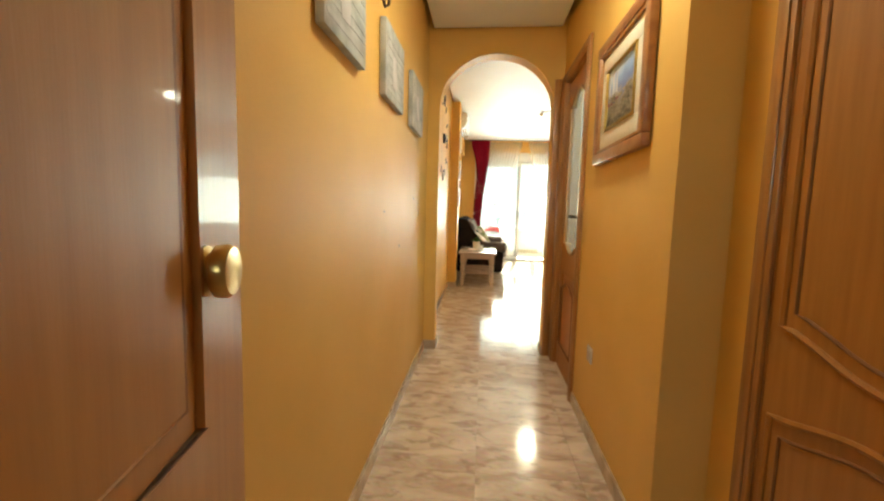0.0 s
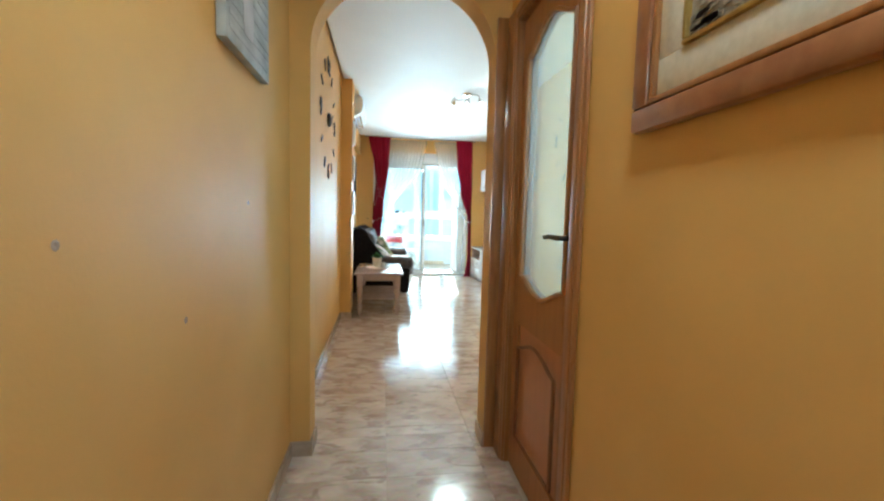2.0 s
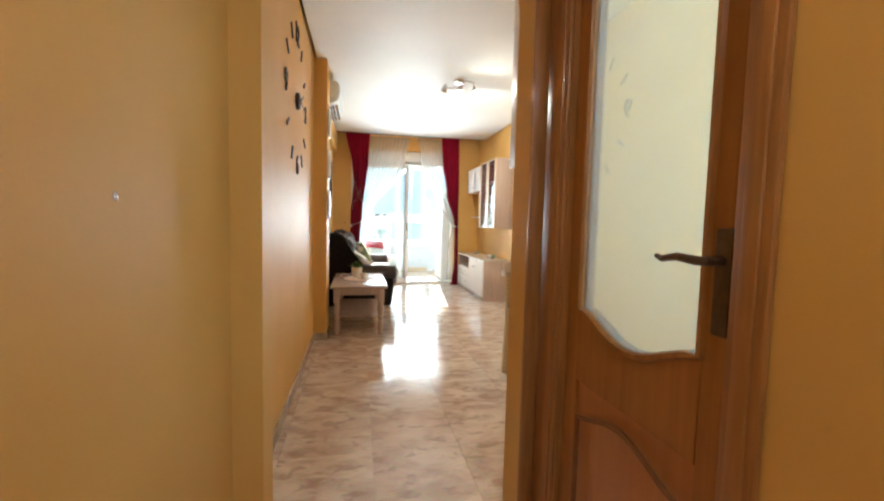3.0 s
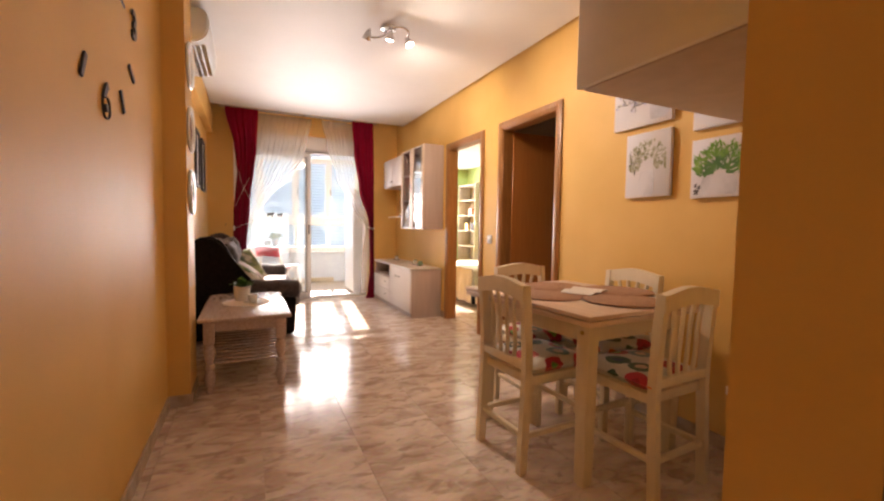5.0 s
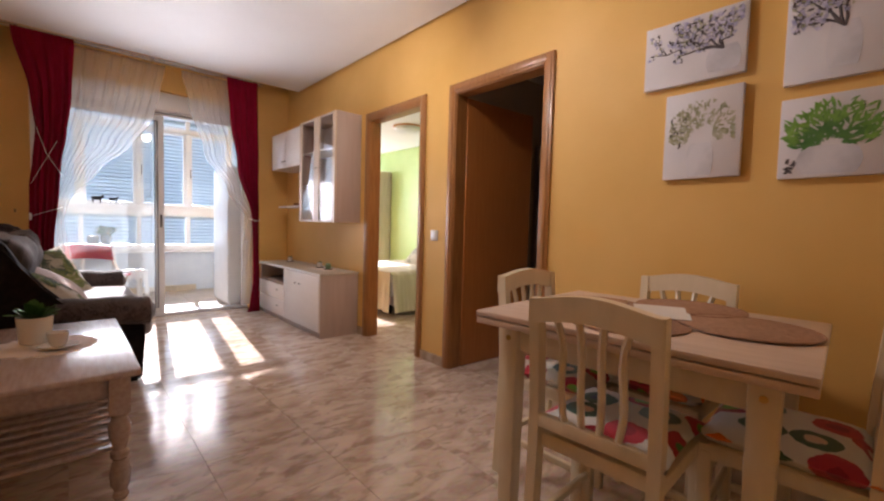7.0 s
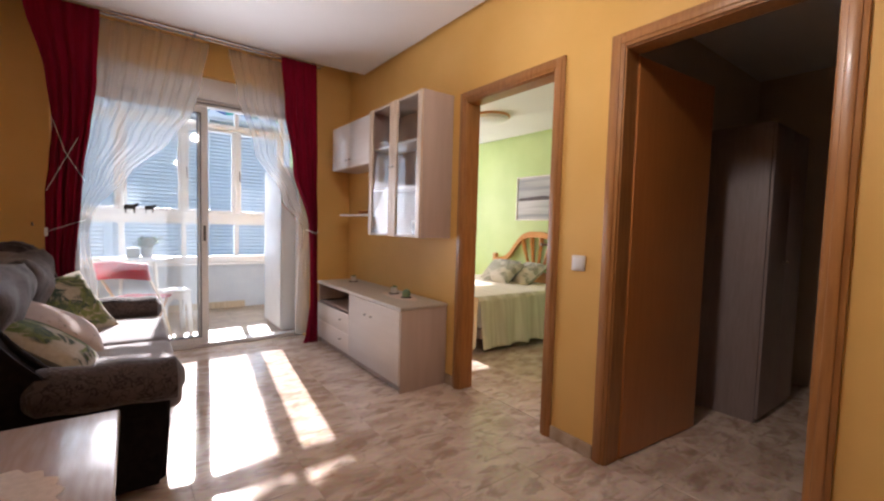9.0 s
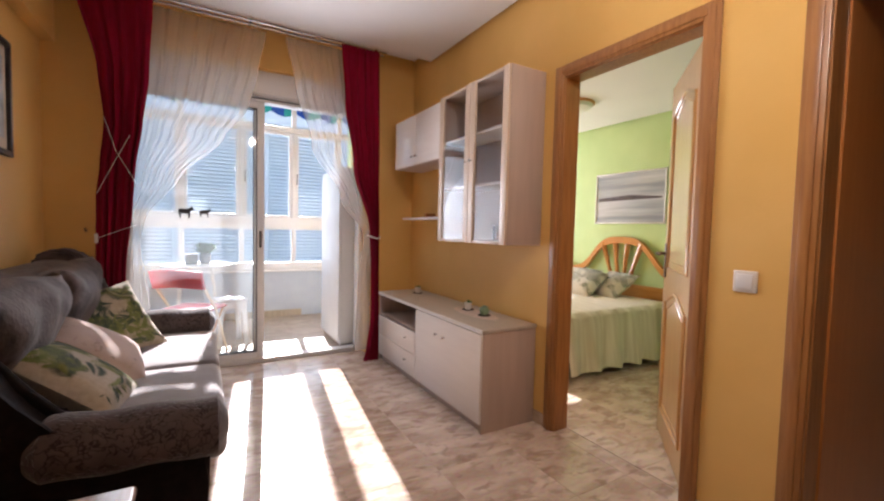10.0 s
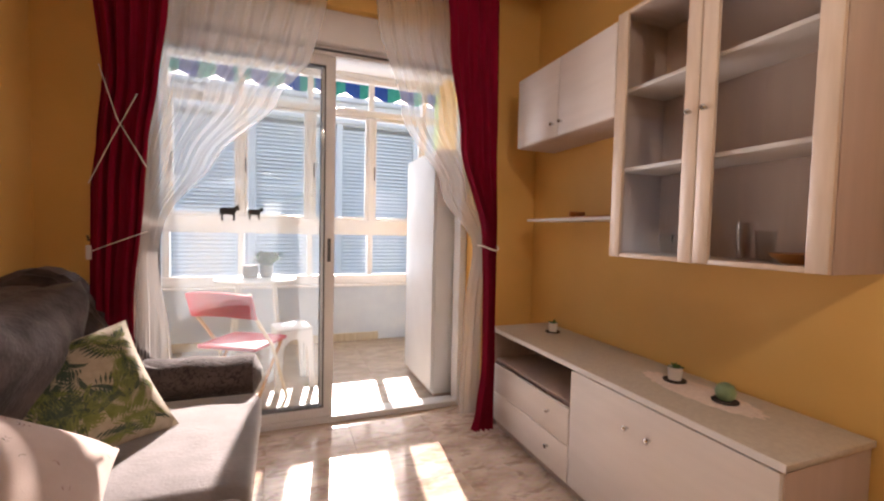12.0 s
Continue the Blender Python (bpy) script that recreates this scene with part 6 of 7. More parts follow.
part("weight", box(-0.018, 0.0, 0.012, 0.026, -0.03, 0.03, 0.004), M_WHITE, ob)
for x in (-0.22, 1.86):
    ob = thing("curtain_hook", pose(x, 10.05, 1.10), "small metal curtain hook on the wall", "hook", "curtain hooks")
    part("hook_pin", tube(bmesh.new(), [(0, 0, 0), (0, -0.04, 0), (0, -0.05, 0.02)], 0.005, 8), M_IRON, ob)
ob = thing("tieback_cord", pose(1.75, 9.70, 1.09), "white cord gathering the curtains beside the sideboard", "cord")
loop = [(0.048 * math.cos(a), 0.06 + 0.105 * math.sin(a), 0.012 * math.cos(2 * a)) for a in [2 * math.pi * k / 24 for k in range(24)]]
part("cord", tube(bmesh.new(), loop, 0.004, 6, closed=True), M_WHITE, ob)
part("cord_end", tube(bmesh.new(), [(0.04, 0.10, 0.0), (0.08, 0.20, 0.02), (0.11, 0.30, 0.02)], 0.003, 6), M_WHITE, ob)
ob = thing("hall_ceiling_lamp", pose(0.32, 2.0, 2.485), "round flat hallway ceiling light", "lamp")
bm = bmesh.new()
lathe(bm, [(0.10, -0.06), (0.135, -0.045), (0.145, -0.015), (0.145, 0.0)], 28)
part("diffuser", bm, glow_mat("warm_lit_diffuser", (1.0, 0.88, 0.7), 3.0), ob)
ob = thing("kitchen_ceiling_lamp", pose(1.45, 2.6, 2.78), "round white kitchen ceiling light", "lamp")
bm = bmesh.new()
lathe(bm, [(0.16, -0.06), (0.20, -0.045), (0.21, -0.015), (0.21, 0.0)], 28)
part("diffuser", bm, glow_mat("cool_lit_diffuser", (0.95, 0.98, 1.0), 3.0), ob)

# old nail holes and chips in the hallway plaster
for y, z in ((2.62, 1.78), (2.60, 1.66), (2.66, 0.93), (2.30, 1.12), (3.10, 1.20)):
    ob = thing("nail_hole", pose(-0.35, y, z), "small old nail hole in the ochre wall", "nail hole", "nail holes")
    bm = bmesh.new()
    lathe(bm, [(0.006, 0.0005), (0.008, 0.0015), (0.005, 0.0022), (0.002, 0.001)], 9)
    bmesh.ops.transform(bm, matrix=pose(0, 0, 0, 0, 90, 0), verts=bm.verts[:])
    part("chip", bm, M_BASE, ob)


# ---- balcony door and glazing ----
def pane_frame(ob, x0, x1, y, z0, z1, w=0.045, t=0.04, gasket=True, glass=None, material=None):
    """One glazed sash in the xz plane, parts under ob (coordinates relative to ob)."""
    material = material or M_ALU
    sash = part("sash", box(x0, x0 + w, y - t / 2, y + t / 2, z0, z1, 0.003), material, ob)
    part("sash_bar", box(x1 - w, x1, y - t / 2, y + t / 2, z0, z1, 0.003), material, sash)
    part("sash_bar", box(x0 + w, x1 - w, y - t / 2, y + t / 2, z1 - w, z1, 0.003), material, sash)
    part("sash_bar", box(x0 + w, x1 - w, y - t / 2, y + t / 2, z0, z0 + w, 0.003), material, sash)
    if gasket:
        bm = bmesh.new()
        g = 0.006
        for a, b, c, d in ((x0 + w, x0 + w + g, z0 + w, z1 - w), (x1 - w - g, x1 - w, z0 + w, z1 - w), (x0 + w + g, x1 - w - g, z0 + w, z0 + w + g), (x0 + w + g, x1 - w - g, z1 - w - g, z1 - w)):
            bx(bm, a, b, y - t / 2 + 0.004, y + t / 2 - 0.004, c, d)
        part("gasket", bm, M_RUBBER, sash, smooth=False)
    part("glass_pane", box(x0 + w - 0.003, x1 - w + 0.003, y - 0.003, y + 0.003, z0 + w - 0.003, z1 - w + 0.003), glass or M_GLASS, sash, smooth=False).visible_shadow = False
    return sash


ob = tagged(new("window_balcony_door"), "white aluminium sliding balcony door, one leaf open", "sliding door", "", "structure")
fr = bmesh.new()
for a, b, c, d in ((-0.12, -0.07, 0.0, 2.24), (1.74, 1.79, 0.0, 2.24), (-0.07, 1.74, 2.19, 2.24), (-0.07, 1.74, -0.003, 0.035)):
    bx(fr, a, b, 10.14, 10.245, c, d, 0.004)
part("outer_frame", fr, M_ALU, ob)
part("roller_box", box(-0.12, 1.79, 10.10, 10.24, 2.241, 2.43, 0.006), M_ALU, ob, "white roller shutter box")
part("track_slot", box(-0.06, 1.73, 10.128, 10.139, 2.208, 2.218, 0.001), M_RUBBER, ob)
pane_frame(ob, -0.07, 0.925, 10.175, 0.036, 2.188, 0.055, glass=M_SLIDE)
pane_frame(ob, -0.04, 0.90, 10.222, 0.036, 2.188, 0.05, glass=M_SLIDE)
part("pull", box(0.885, 0.905, 10.150, 10.156, 0.98, 1.12, 0.003), M_RUBBER, ob)
for x, k in ((0.362, 1.0), (0.493, 0.8)):
    b = thing("bull_decal", pose(x, 10.1695, 1.255), "black bull silhouette sticker on the glass", "sticker", "bull stickers")
    out = [(-0.045, -0.045), (-0.036, -0.045), (-0.034, -0.01), (0.012, -0.012), (0.014, -0.045), (0.024, -0.045), (0.026, 0.0), (0.034, 0.016), (0.046, 0.012), (0.05, 0.024), (0.042, 0.034), (0.046, 0.05), (0.036, 0.042), (0.026, 0.046), (0.028, 0.036), (0.010, 0.028), (-0.040, 0.028), (-0.052, 0.02), (-0.055, -0.015), (-0.050, -0.014), (-0.046, 0.008)]
    part("vinyl", prism(bmesh.new(), [(x2 * k, 0, z2 * k) for x2, z2 in out], (0, 0.0012, 0)), M_BLACK, b, smooth=False)

ob = tagged(new("window_balcony"), "white aluminium balcony glazing with transoms", "window", "", "structure")
YB = 12.05
for z0, z1 in ((0.60, 0.70), (1.12, 1.27), (2.355, 2.425), (2.70, 2.74)):
    part("transom", box(-0.62, 2.25, YB - 0.03, YB + 0.03, z0, z1, 0.004), M_ALU, ob)
XS = [-0.62, -0.36, 0.26, 0.89, 1.505, 2.09, 2.25]
for x in XS[1:-1]:
    for z0, z1 in ((0.70, 1.12), (1.27, 2.355), (2.425, 2.70)):
        part("mullion", box(x - 0.028, x + 0.028, YB - 0.026, YB + 0.026, z0, z1, 0.004), M_ALU, ob)
for a, b in zip(XS[1:-2], XS[2:-1]):
    pane_frame(ob, a + 0.029, b - 0.029, YB, 1.272, 2.353, 0.030, 0.034, gasket=False)
    part("pane", box(a + 0.026, b - 0.026, YB - 0.003, YB + 0.003, 0.698, 1.122), M_GLASS, ob, smooth=False).visible_shadow = False
    part("sash_handle", box(a + 0.034, a + 0.046, YB - 0.028, YB - 0.018, 1.70, 1.84, 0.003), M_RUBBER, ob)
part("sill", box(-0.62, 2.25, 11.93, 11.999, 0.585, 0.603, 0.004), M_ALU, ob)


def awning():
    ob = thing("awning", pose(0.8, 12.4, 2.655), "blue and green awning with scalloped valance above the balcony", "awning")
    n, w = 22, 0.16
    x0 = -n * w / 2
    for k in range(n):
        x = x0 + k * w
        pts = [(x, 0, 0.24), (x + w, 0, 0.24)]
        pts += [(x + w - w * q / 8, 0, 0.045 - 0.055 * math.sin(math.pi * ((k % 2) * 0.5 + 0.5 * (1 - q / 8)))) for q in range(9)]
        part("valance_stripe", prism(bmesh.new(), pts, (0, 0.003, 0)), M_TEAL if k % 2 else M_BLUE, ob, smooth=False)
        part("canopy_stripe", prism(bmesh.new(), [(x, -0.36, 0.50), (x + w, -0.36, 0.50), (x + w, 0.0, 0.2405), (x, 0.0, 0.2405)], (0, 0.002, 0.003)), M_TEAL if k % 2 else M_BLUE, ob, smooth=False)
    part("front_bar", tube(bmesh.new(), [(x0, 0.005, 0.243), (-x0, 0.005, 0.243)], 0.014, 8), M_ALU, ob)
    for x in (x0 + 0.2, -x0 - 0.2):
        part("folding_arm", tube(bmesh.new(), [(x, 0.0, 0.24), (x, -0.20, 0.20), (x, -0.28, 0.17)], 0.012, 8), M_ALU, ob)


awning()

# balcony furniture
structure("baseboard_balcony", box(-0.62, 1.6, 11.986, 11.999, 0, 0.085, 0.003), M_SHELFW, "tan tiled skirting under the balcony parapet", "baseboard")
ob = thing("tall_locker", pose(1.86, 10.63, 0), "tall plain white balcony cupboard", "cupboard")
part("body", box(-0.235, 0.30, -0.335, 0.335, 0.03, 1.745, 0.004), M_PLASTIC, ob)
part("door", box(-0.252, -0.237, -0.33, 0.33, 0.05, 1.735, 0.004), M_PLASTIC, ob)
part("plinth", box(-0.22, 0.29, -0.32, 0.32, 0.0, 0.03), M_SIDE, ob)
ob = thing("balcony_table", pose(0.42, 11.60, 0), "round white plastic balcony table", "table")
bm = bmesh.new()
lathe(bm, [(0.30, 0.70), (0.335, 0.705), (0.34, 0.72), (0.33, 0.728), (0.01, 0.728)], 36)
part("tabletop", bm, M_PLASTIC, ob)
for a in (45, 135, 225, 315):
    c, s = math.cos(radians(a)), math.sin(radians(a))
    part("leg", tube(bmesh.new(), [(0.30 * c, 0.30 * s, 0), (0.24 * c, 0.24 * s, 0.35), (0.20 * c, 0.20 * s, 0.71)], 0.016, 8), M_PLASTIC, ob)
potted_plant(0.50, 11.66, 0.729, 0.06, 0.11, 44, 0.20, "leafy plant in a grey pot on the balcony table", M_GREYPOT := mat("grey_pot", (0.16, 0.18, 0.19), 0.5, colour2=(0.22, 0.24, 0.25), scale=10), seed=9)
ob = thing("planter_box", pose(0.37, 11.64, 0.729), "small dark grey square planter", "planter")
part("box", box(-0.06, 0.06, -0.05, 0.05, 0, 0.11, 0.006), M_GREYPOT, ob)


def red_chair(m):
    ob = thing("folding_chair", m, "red folding balcony chair with pale tube frame", "chair", "red chairs")
    part("seat", box(-0.20, 0.20, -0.18, 0.19, 0.415, 0.44, 0.01, 3), M_REDP, ob)
    bm = sheet(bmesh.new(), lambda u, v: Vector(((u - 0.5) * 0.44, -0.20 - 0.05 * math.sin(math.pi * u) - 0.05 * v, 0.62 + 0.15 * v + 0.02 * math.sin(math.pi * u))), 12, 4, 0.016)
    part("backrest", bm, M_REDP, ob)
    for s in (-1, 1):
        part("leg", tube(bmesh.new(), [(s * 0.20, 0.19, 0.0), (s * 0.20, 0.0, 0.415), (s * 0.20, -0.19, 0.64), (s * 0.20, -0.235, 0.78)], 0.011, 8), M_CREAM, ob)
        part("leg", tube(bmesh.new(), [(s * 0.18, -0.21, 0.0), (s * 0.18, 0.15, 0.415)], 0.011, 8), M_PINE, ob)
    return ob


red_chair(pose(0.40, 10.57, 0, 0, 0, -30))
ob = thing("plastic_stool", pose(0.70, 10.88, 0, 0, 0, 12), "white moulded plastic stool on the balcony", "stool")
bm = box(-0.128, 0.128, -0.128, 0.128, 0.425, 0.45, 0.012, 3)
part("seat", bm, M_PLASTIC, ob)
for k in range(4):
    bm = bmesh.new()
    n = 10
    arch = [(-0.165, 0.0), (-0.145, 0.424), (0.145, 0.424), (0.165, 0.0), (0.125, 0.0)]
    arch += [(0.105 * math.cos(math.pi * q / n), 0.27 + 0.10 * math.sin(math.pi * q / n)) for q in range(n + 1)] + [(-0.125, 0.0)]
    prism(bm, [(x * 0.82, -0.123 - 0.015 * (0.424 - z) / 0.424, z) for x, z in arch], (0, 0.012, 0))
    bmesh.ops.transform(bm, matrix=pose(0, 0, 0, 0, 0, 90 * k), verts=bm.verts[:])
    part("side_frame", bm, M_PLASTIC, ob)


# ---- bedroom ----
def bed():
    ob = thing("bed", pose(3.72, 9.40, 0), "double bed made up with pale green ribbed bedspread", "bed")
    part("mattress", box(-0.76, 0.80, -0.74, 0.74, 0.22, 0.50, 0.05, 3), M_WHITE, ob)
    part("base", box(-0.74, 0.80, -0.72, 0.72, 0.12, 0.22, 0.01), M_SIDE, ob)
    for s in (-1, 1):
        for x in (-0.68, 0.72):
            part("leg", tube(bmesh.new(), [(x, s * 0.56, 0), (x, s * 0.56, 0.12)], 0.025, 10), M_BLACK, ob)
    def spread(u, v):
        a, b = 2 * u - 1, v
        yy = a * 1.06
        edge = min(0.77, abs(yy)) * (1 if yy > 0 else -1)
        drop = max(0, abs(yy) - 0.74)
        x = -0.80 + 1.40 * b
        z = 0.525 - drop * 1.46 + 0.008 * math.sin(40 * b) * (drop > 0)
        y = edge + (1 if yy > 0 else -1) * drop * (0.16 + 0.10 * math.sin(b * 34 + 0.5))
        return Vector((x, y, max(z, 0.04)))
    part("bedspread", sheet(bmesh.new(), spread, 50, 60, 0.008), M_SPREAD, ob, "pale green ribbed bedspread")
    def foot(u, v):
        y = (2 * u - 1) * 0.78
        return Vector((-0.80 - 0.03 - 0.03 * math.sin(u * 40) * v - 0.02 * v, y, 0.525 - 0.46 * v))
    part("bedspread_end", sheet(bmesh.new(), foot, 60, 10, 0.006), M_SPREAD, ob)


bed()


def headboard():
    ob = thing("headboard", pose(4.56, 9.40, 0), "curved honey pine headboard with pierced splats", "headboard")
    n = 40
    def crest(t):
        a = abs(t)
        return 0.80 + 0.30 * math.exp(-(a / 0.42) ** 4) + 0.04 * math.cos(a * 4)
    top = [(-0.78 + 1.56 * k / n) for k in range(n + 1)]
    pts = [(y, crest(y)) for y in top]
    low = [(y, z - 0.075) for y, z in pts]
    part("crest_rail", prism(bmesh.new(), [(-0.02, y, z) for y, z in pts + low[::-1]], (0.045, 0, 0)), M_PINE, ob)
    part("lower_rail", box(-0.02, 0.025, -0.76, 0.76, 0.46, 0.62, 0.008), M_PINE, ob)
    for s in (-1, 1):
        part("post", box(-0.022, 0.03, s * 0.76 - 0.03, s * 0.76 + 0.03, 0, 0.82, 0.01), M_PINE, ob)
    for y, lean in ((-0.15, -0.10), (-0.05, -0.03), (0.05, 0.03), (0.15, 0.10)):
        part("splat", tube(bmesh.new(), [(0, y * 0.6, 0.60), (0, y, 0.78), (0, y + lean, 1.06)], [0.028, 0.020, 0.030], 8), M_PINE, ob)


headboard()
for y, rz, m_, l in ((9.70, 12, M_PALM2, "grey-green printed bed cushion"), (9.25, -10, M_PALM2, "grey-green printed bed cushion"), (9.45, 0, M_PALM2, "small patterned bed cushion")):
    ob = thing("bed_cushion", pose(4.22 if rz else 4.02, y, 0.63, 0, -35, rz), l, "cushion", "bed cushions")
    part("cover", puff(bmesh.new(), 0.42, 0.44, 0.15, 12, 2.4), m_, ob)
ob = thing("nightstand", pose(4.38, 8.36, 0), "honey pine bedside table with dark open shelf", "bedside table")
part("body", box(-0.20, 0.20, -0.20, 0.20, 0.0, 0.34, 0.006), M_PINE, ob)
for t in (-1, 1):
    part("side_panel", box(-0.20, 0.20, t * 0.19 - 0.01, t * 0.19 + 0.01, 0.341, 0.49, 0.002), M_PINE, ob)
part("back_panel", box(0.18, 0.20, -0.179, 0.179, 0.341, 0.49), M_GROOVE, ob)
part("top", box(-0.22, 0.21, -0.215, 0.215, 0.491, 0.515, 0.006), M_PINE, ob)
for z in (0.02, 0.18):
    dr = part("drawer", box(-0.216, -0.201, -0.19, 0.19, z, z + 0.15, 0.004), M_PINE, ob)
    knob(dr, (-0.215, 0, z + 0.075))
ob = thing("bedside_lamp", pose(4.36, 8.40, 0.516), "small bedside lamp with a white cone shade", "lamp")
bm = bmesh.new()
lathe(bm, [(0.055, 0), (0.06, 0.012), (0.022, 0.03), (0.034, 0.09), (0.036, 0.13), (0.014, 0.20), (0.012, 0.29)], 20)
part("lamp_base", bm, M_POT, ob)
bm = bmesh.new()
lathe(bm, [(0.125, 0.27), (0.07, 0.42), (0.067, 0.42), (0.121, 0.272)], 28)
part("shade", bm, M_POT, ob)
ob = thing("bedroom_picture", pose(4.60, 9.36, 1.573), "wide grey seascape print in a thin white frame", "picture")
w, h = 0.44, 0.288
for a, b, c, e in ((-w, w, h - 0.014, h), (-w, w, -h, -h + 0.014), (-w, -w + 0.014, -h + 0.014, h - 0.014), (w - 0.014, w, -h + 0.014, h - 0.014)):
    part("frame_bar", box(-0.026, -0.002, a, b, c, e, 0.003), M_WHITE, ob)
part("print", box(-0.014, -0.002, -w + 0.014, w - 0.014, -h + 0.014, h - 0.014), mat("grey_seascape", (0.24, 0.26, 0.29), 0.6, colour2=(0.52, 0.54, 0.56), scale=2.2, stretch=(1, 0.35, 5), low=0.35, high=0.65), ob)
bm = prism(bmesh.new(), [(-0.0145, -w * 0.9, -0.02), (-0.0145, w * 0.9, -0.03), (-0.0145, w * 0.9, 0.004), (-0.0145, 0.0, 0.03), (-0.0145, -w * 0.9, 0.0)], (-0.001, 0, 0))
part("printed_band", bm, M_INKD, ob, smooth=False)
ob = thing("bookcase", pose(4.44, 11.45, 0), "tall open bookcase in pale beech", "bookcase")
for s in (-1, 1):
    part("side_panel", box(-0.15, 0.15, s * 0.36 - 0.01, s * 0.36 + 0.01, 0, 2.05, 0.003), M_SHELFW, ob)
for k in range(7):
    z = 0.06 + k * 0.325
    part("shelf", box(-0.148, 0.14, -0.349, 0.349, z, z + 0.02, 0.002), M_SHELFW, ob)
part("back_panel", box(0.141, 0.149, -0.349, 0.349, 0.0, 2.05), M_SHELFW, ob)
for y, z, c in ((11.30, 1.055, M_INKD), (11.55, 1.055, M_BRASS), (11.38, 1.38, M_DOOR2)):
    ob = thing("storage_box", pose(4.42, y, z), "small dark storage box on the bookcase", "box", "boxes on the bookcase")
    part("box_body", box(-0.08, 0.08, -0.07, 0.07, 0.001, 0.13, 0.006), c, ob)
    part("lid", box(-0.084, 0.084, -0.074, 0.074, 0.131, 0.155, 0.006), c, ob)
ob = thing("bedroom_ceiling_lamp", pose(3.6, 9.3, 2.42), "flat round white ceiling light in the bedroom", "lamp")
bm = bmesh.new()
lathe(bm, [(0.10, -0.07), (0.17, -0.05), (0.19, -0.02), (0.19, 0.0)], 30)
part("diffuser", bm, M_PLASTIC, ob)
bm = bmesh.new()
lathe(bm, [(0.195, -0.02), (0.205, -0.014), (0.205, 0.0)], 30)
part("rim", bm, M_PINE, ob)
ob = tagged(new("window_bedroom"), "white aluminium bedroom window", "window", "", "structure")
pane_frame(ob, 2.75, 3.425, 12.06, 0.85, 2.15)
pane_frame(ob, 3.427, 4.10, 12.06, 0.85, 2.15)
curtain("sheer_curtain", [(2.38, 2.55, 3.05), (1.2, 2.55, 3.0), (0.05, 2.55, 3.02)], 11.86, 8, 0.03, M_SHEER, "white voile bedroom curtain", 0.0, 8)

# ---- side room ----
ob = thing("wardrobe", pose(3.80, 6.87, 0), "plain lilac wardrobe darkened to stand for the unlit side room", "wardrobe")
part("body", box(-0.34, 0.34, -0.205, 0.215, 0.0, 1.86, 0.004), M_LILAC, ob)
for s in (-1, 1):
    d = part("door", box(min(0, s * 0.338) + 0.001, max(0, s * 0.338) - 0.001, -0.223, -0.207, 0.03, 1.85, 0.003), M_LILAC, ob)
    knob(d, (s * 0.04, -0.222, 1.0))

# ---- kitchen behind the glazed door ----
ob = thing("kitchen_cupboard", pose(1.95, 2.4, 0), "white kitchen base cupboard", "cupboard")
part("body", box(-0.28, 0.28, -0.55, 0.55, 0.0, 0.86, 0.004), M_WHITE, ob)
part("worktop", box(-0.30, 0.28, -0.56, 0.56, 0.861, 0.895, 0.004), M_TOP, ob)
tb = bmesh.new()
for k in range(18):
    bx(tb, 2.243, 2.2495, 1.80 + k * 0.1, 1.895 + k * 0.1, 1.22, 1.30, 0.002, 1)
structure("tile_border", tb, M_PINKW, "patterned border of tiles on the kitchen wall", "tile border")

# ---- outdoors ----
structure("ground", box(-600, 600, -600, 900, -6.7, -6.5), M_STREET, "grey asphalt street far below", "ground")


def facade():
    ob = tagged(new("apartment_building"), "pale apartment block opposite with slatted roller shutters", "building")
    ob.location = (1.0, 20.0, -6.5)
    H, W = 11.3, 15.0
    holes = []
    for fl in range(4):
        for k in range(-6, 7):
            holes.append((k * 2.3 - 1.06, k * 2.3 + 1.06, max(0.3, fl * 2.95 - 0.90), fl * 2.95 + 1.80))
    part("wall", cells(bmesh.new(), "y", 0, 0.3, -W, W, 0, H, holes), M_FACADE, ob, smooth=False)
    part("rear_wall", box(-W, W, 0.9, 8.0, 0, H - 0.1), M_FACADE, ob, smooth=False)
    part("window_band", box(-W + 0.1, W - 0.1, 0.34, 0.36, 0.1, H - 0.2), M_BLIND, ob, "blue-grey glazing behind the shutters", smooth=False)
    part("cornice", box(-W - 0.1, W + 0.1, -0.12, 0.3, H + 0.001, H + 0.15, 0.01), M_FACADE, ob)
    for fl in range(4):
        part("string_course", box(-W, W, -0.06, -0.001, fl * 2.95 + 1.85, fl * 2.95 + 1.99, 0.01), M_FACADE, ob)
    mesh = {}
    for a, b, c, d in holes:
        key = round(d - c, 2)
        if key not in mesh:
            bm = bmesh.new()
            n = int((d - c) / 0.105)
            for q in range(n):
                z = q * 0.105
                prism(bm, [(0.0, 0.15, z + 0.066), (0.0, 0.10, z), (0.0, 0.10, z + 0.012), (0.0, 0.15, z + 0.078)], (b - a, 0, 0))
            s = part("shutter", bm, M_SLAT, ob, smooth=False)
            mesh[key] = s.data
        else:
            s = new("shutter", mesh[key])
            s.parent = ob
        s.location = (a, 0, c)
        sb = new("window_sill", sill_mesh)
        sb.parent = ob
        sb.location = ((a + b) / 2, 0, c)


sm = box(-1.06, 1.06, -0.10, 0.02, -0.06, 0.0, 0.008)
sill_mesh = bpy.data.meshes.new("window_sill")
sm.to_mesh(sill_mesh)
sm.free()
sill_mesh.materials.append(M_ALU)
facade()


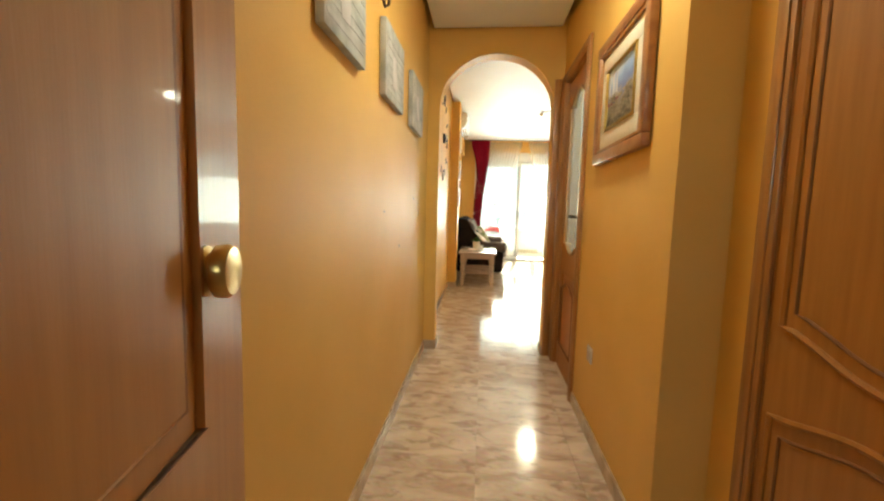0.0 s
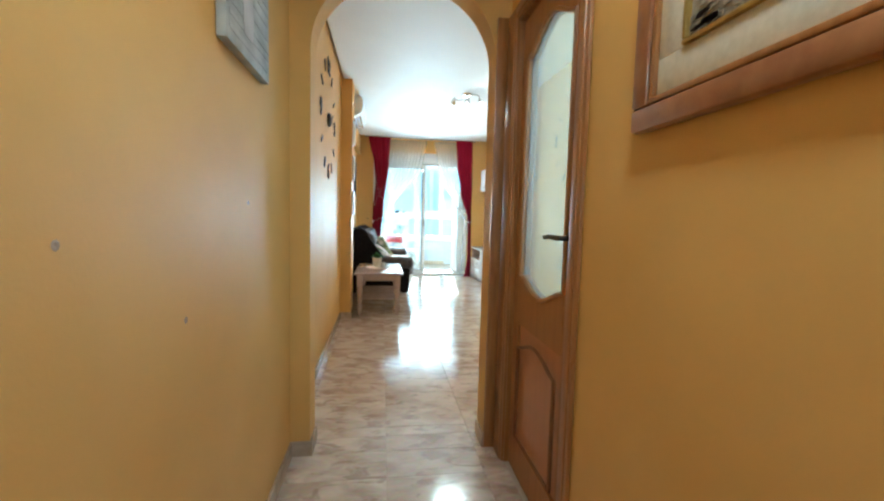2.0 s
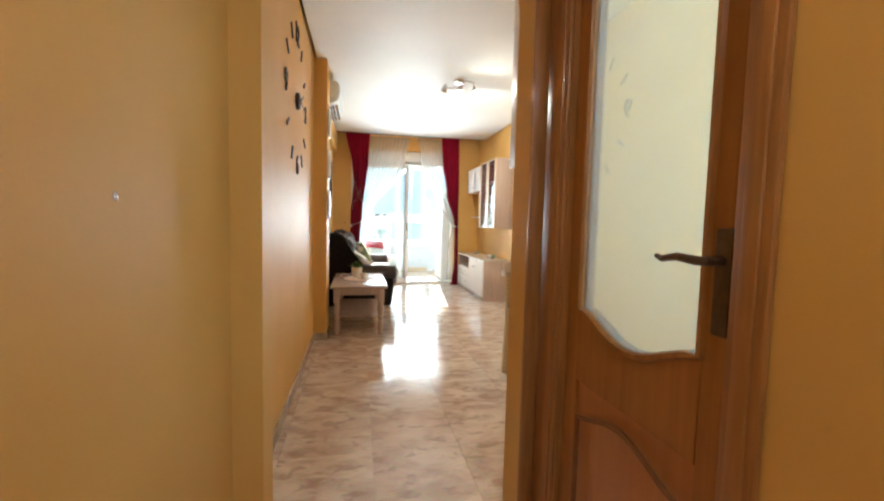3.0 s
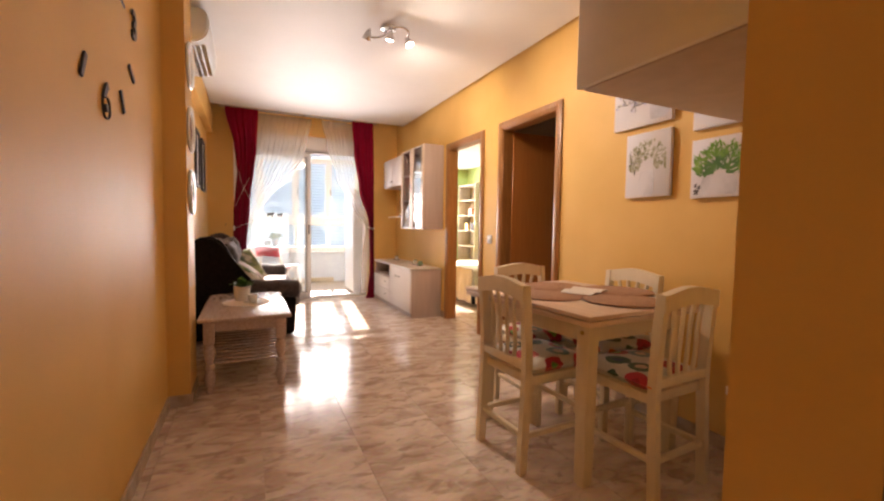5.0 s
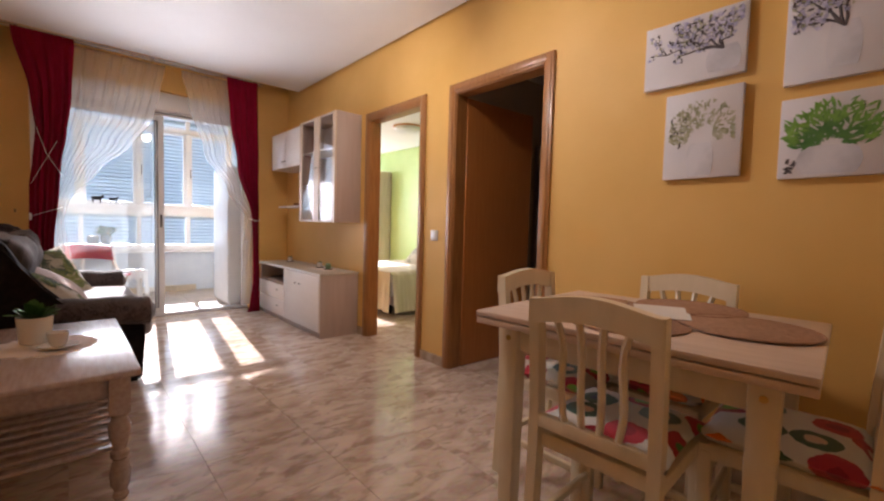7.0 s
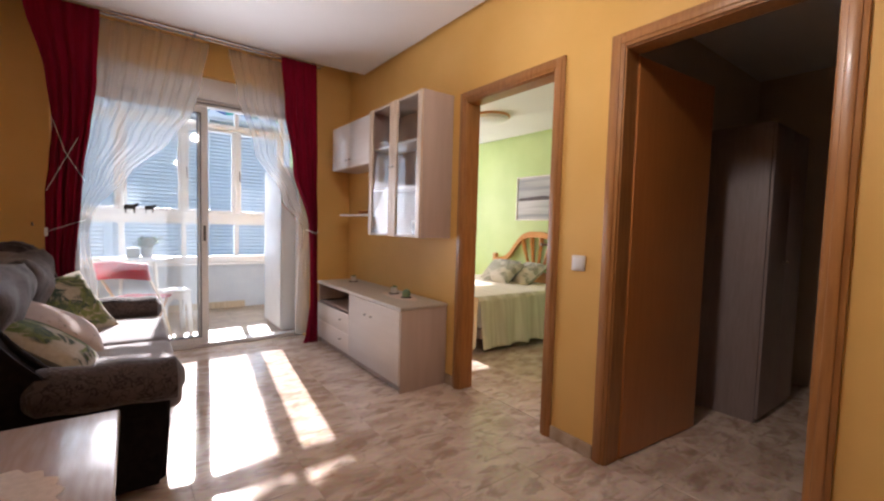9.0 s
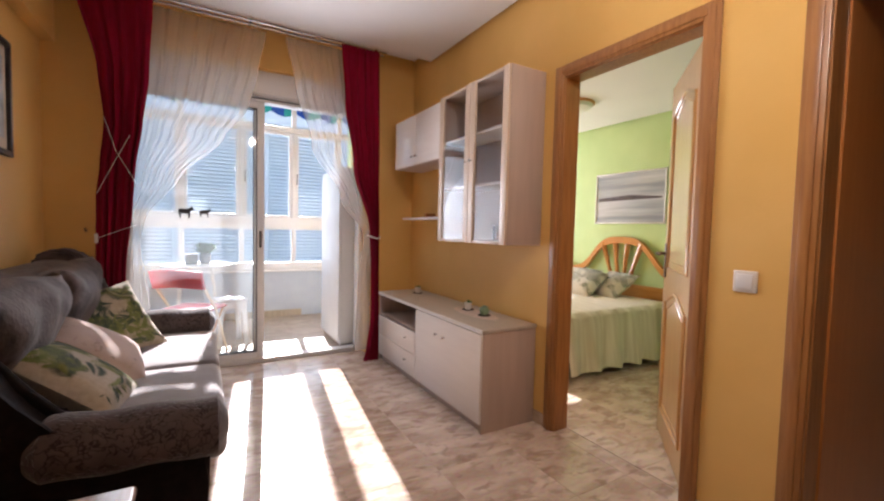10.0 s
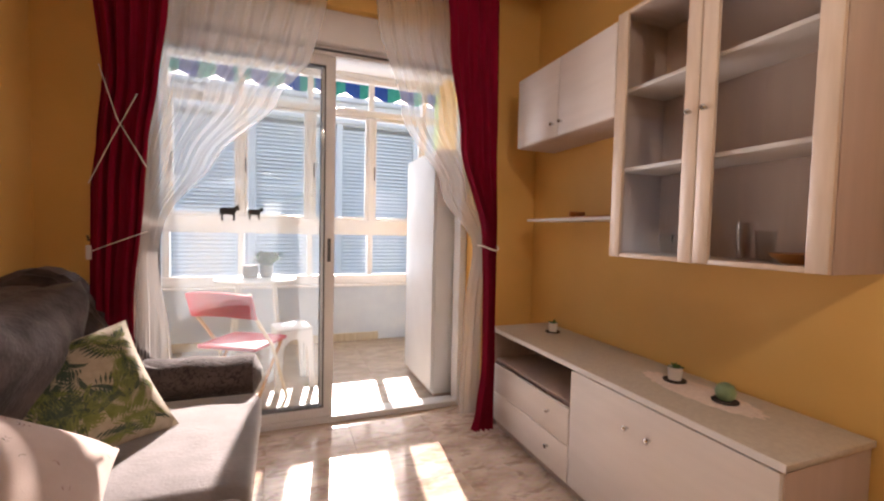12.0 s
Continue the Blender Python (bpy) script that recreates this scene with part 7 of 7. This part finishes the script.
# ---- floor tiles ----
def tiles(parent, x0, x1, y0, y1, material, px=0.45, py=0.455, ox=0.11, oy=4.40, gap=0.0005, cache={}):
    ia, ib = math.floor((x0 - ox) / px), math.ceil((x1 - ox) / px)
    ja, jb = math.floor((y0 - oy) / py), math.ceil((y1 - oy) / py)
    for i in range(ia, ib):
        for j in range(ja, jb):
            a, b = max(x0, ox + i * px), min(x1, ox + (i + 1) * px)
            c, d = max(y0, oy + j * py), min(y1, oy + (j + 1) * py)
            if b - a < 0.02 or d - c < 0.02:
                continue
            key = (round(b - a, 3), round(d - c, 3), material.name)
            if key not in cache:
                bm = box(-(b - a) / 2 + gap, (b - a) / 2 - gap, -(d - c) / 2 + gap, (d - c) / 2 - gap, -0.012, 0.0, 0.0006, 1)
                bmesh.ops.recalc_face_normals(bm, faces=bm.faces[:])
                cache[key] = bpy.data.meshes.new("tile")
                bm.to_mesh(cache[key])
                bm.free()
                cache[key].materials.append(material)
            o = new("tile", cache[key])
            o.parent = parent
            o.location = ((a + b) / 2, (c + d) / 2, 0.0)


fl = tagged(new("floor"), "polished pinkish-brown marble floor tiles", "floor", "", "structure")
tiles(fl, -0.35, 0.675, 0.25, 3.705, M_FLOOR)
tiles(fl, 0.675, 0.84, 0.25, 1.757, M_FLOOR)
tiles(fl, -0.258, 0.605, 3.705, 3.85, M_FLOOR)
tiles(fl, -0.44, 2.25, 3.85, 10.10, M_FLOOR)
tiles(fl, 2.25, 2.35, 6.15, 6.93, M_FLOOR)
tiles(fl, 2.25, 2.35, 7.315, 8.09, M_FLOOR)
tiles(fl, 2.35, 4.60, 7.22, 12.0, M_FLOOR)
tiles(fl, 2.35, 4.60, 4.80, 7.10, M_FLOOR)
tiles(fl, 0.775, 2.25, 1.78, 3.705, M_FLOOR)
tiles(fl, -0.13, 0.70, -1.0, 0.25, M_FLOOR)
bf = tagged(new("floor_balcony"), "beige stone balcony floor tiles", "floor", "", "structure")
M_BTILE = marble_mat("beige_balcony_tile", (0.36, 0.29, 0.22), (0.50, 0.42, 0.34), (0.30, 0.23, 0.17), 0.35)
tiles(bf, -0.62, 2.25, 10.25, 12.0, M_BTILE, 0.33, 0.33, 0.0, 12.0)
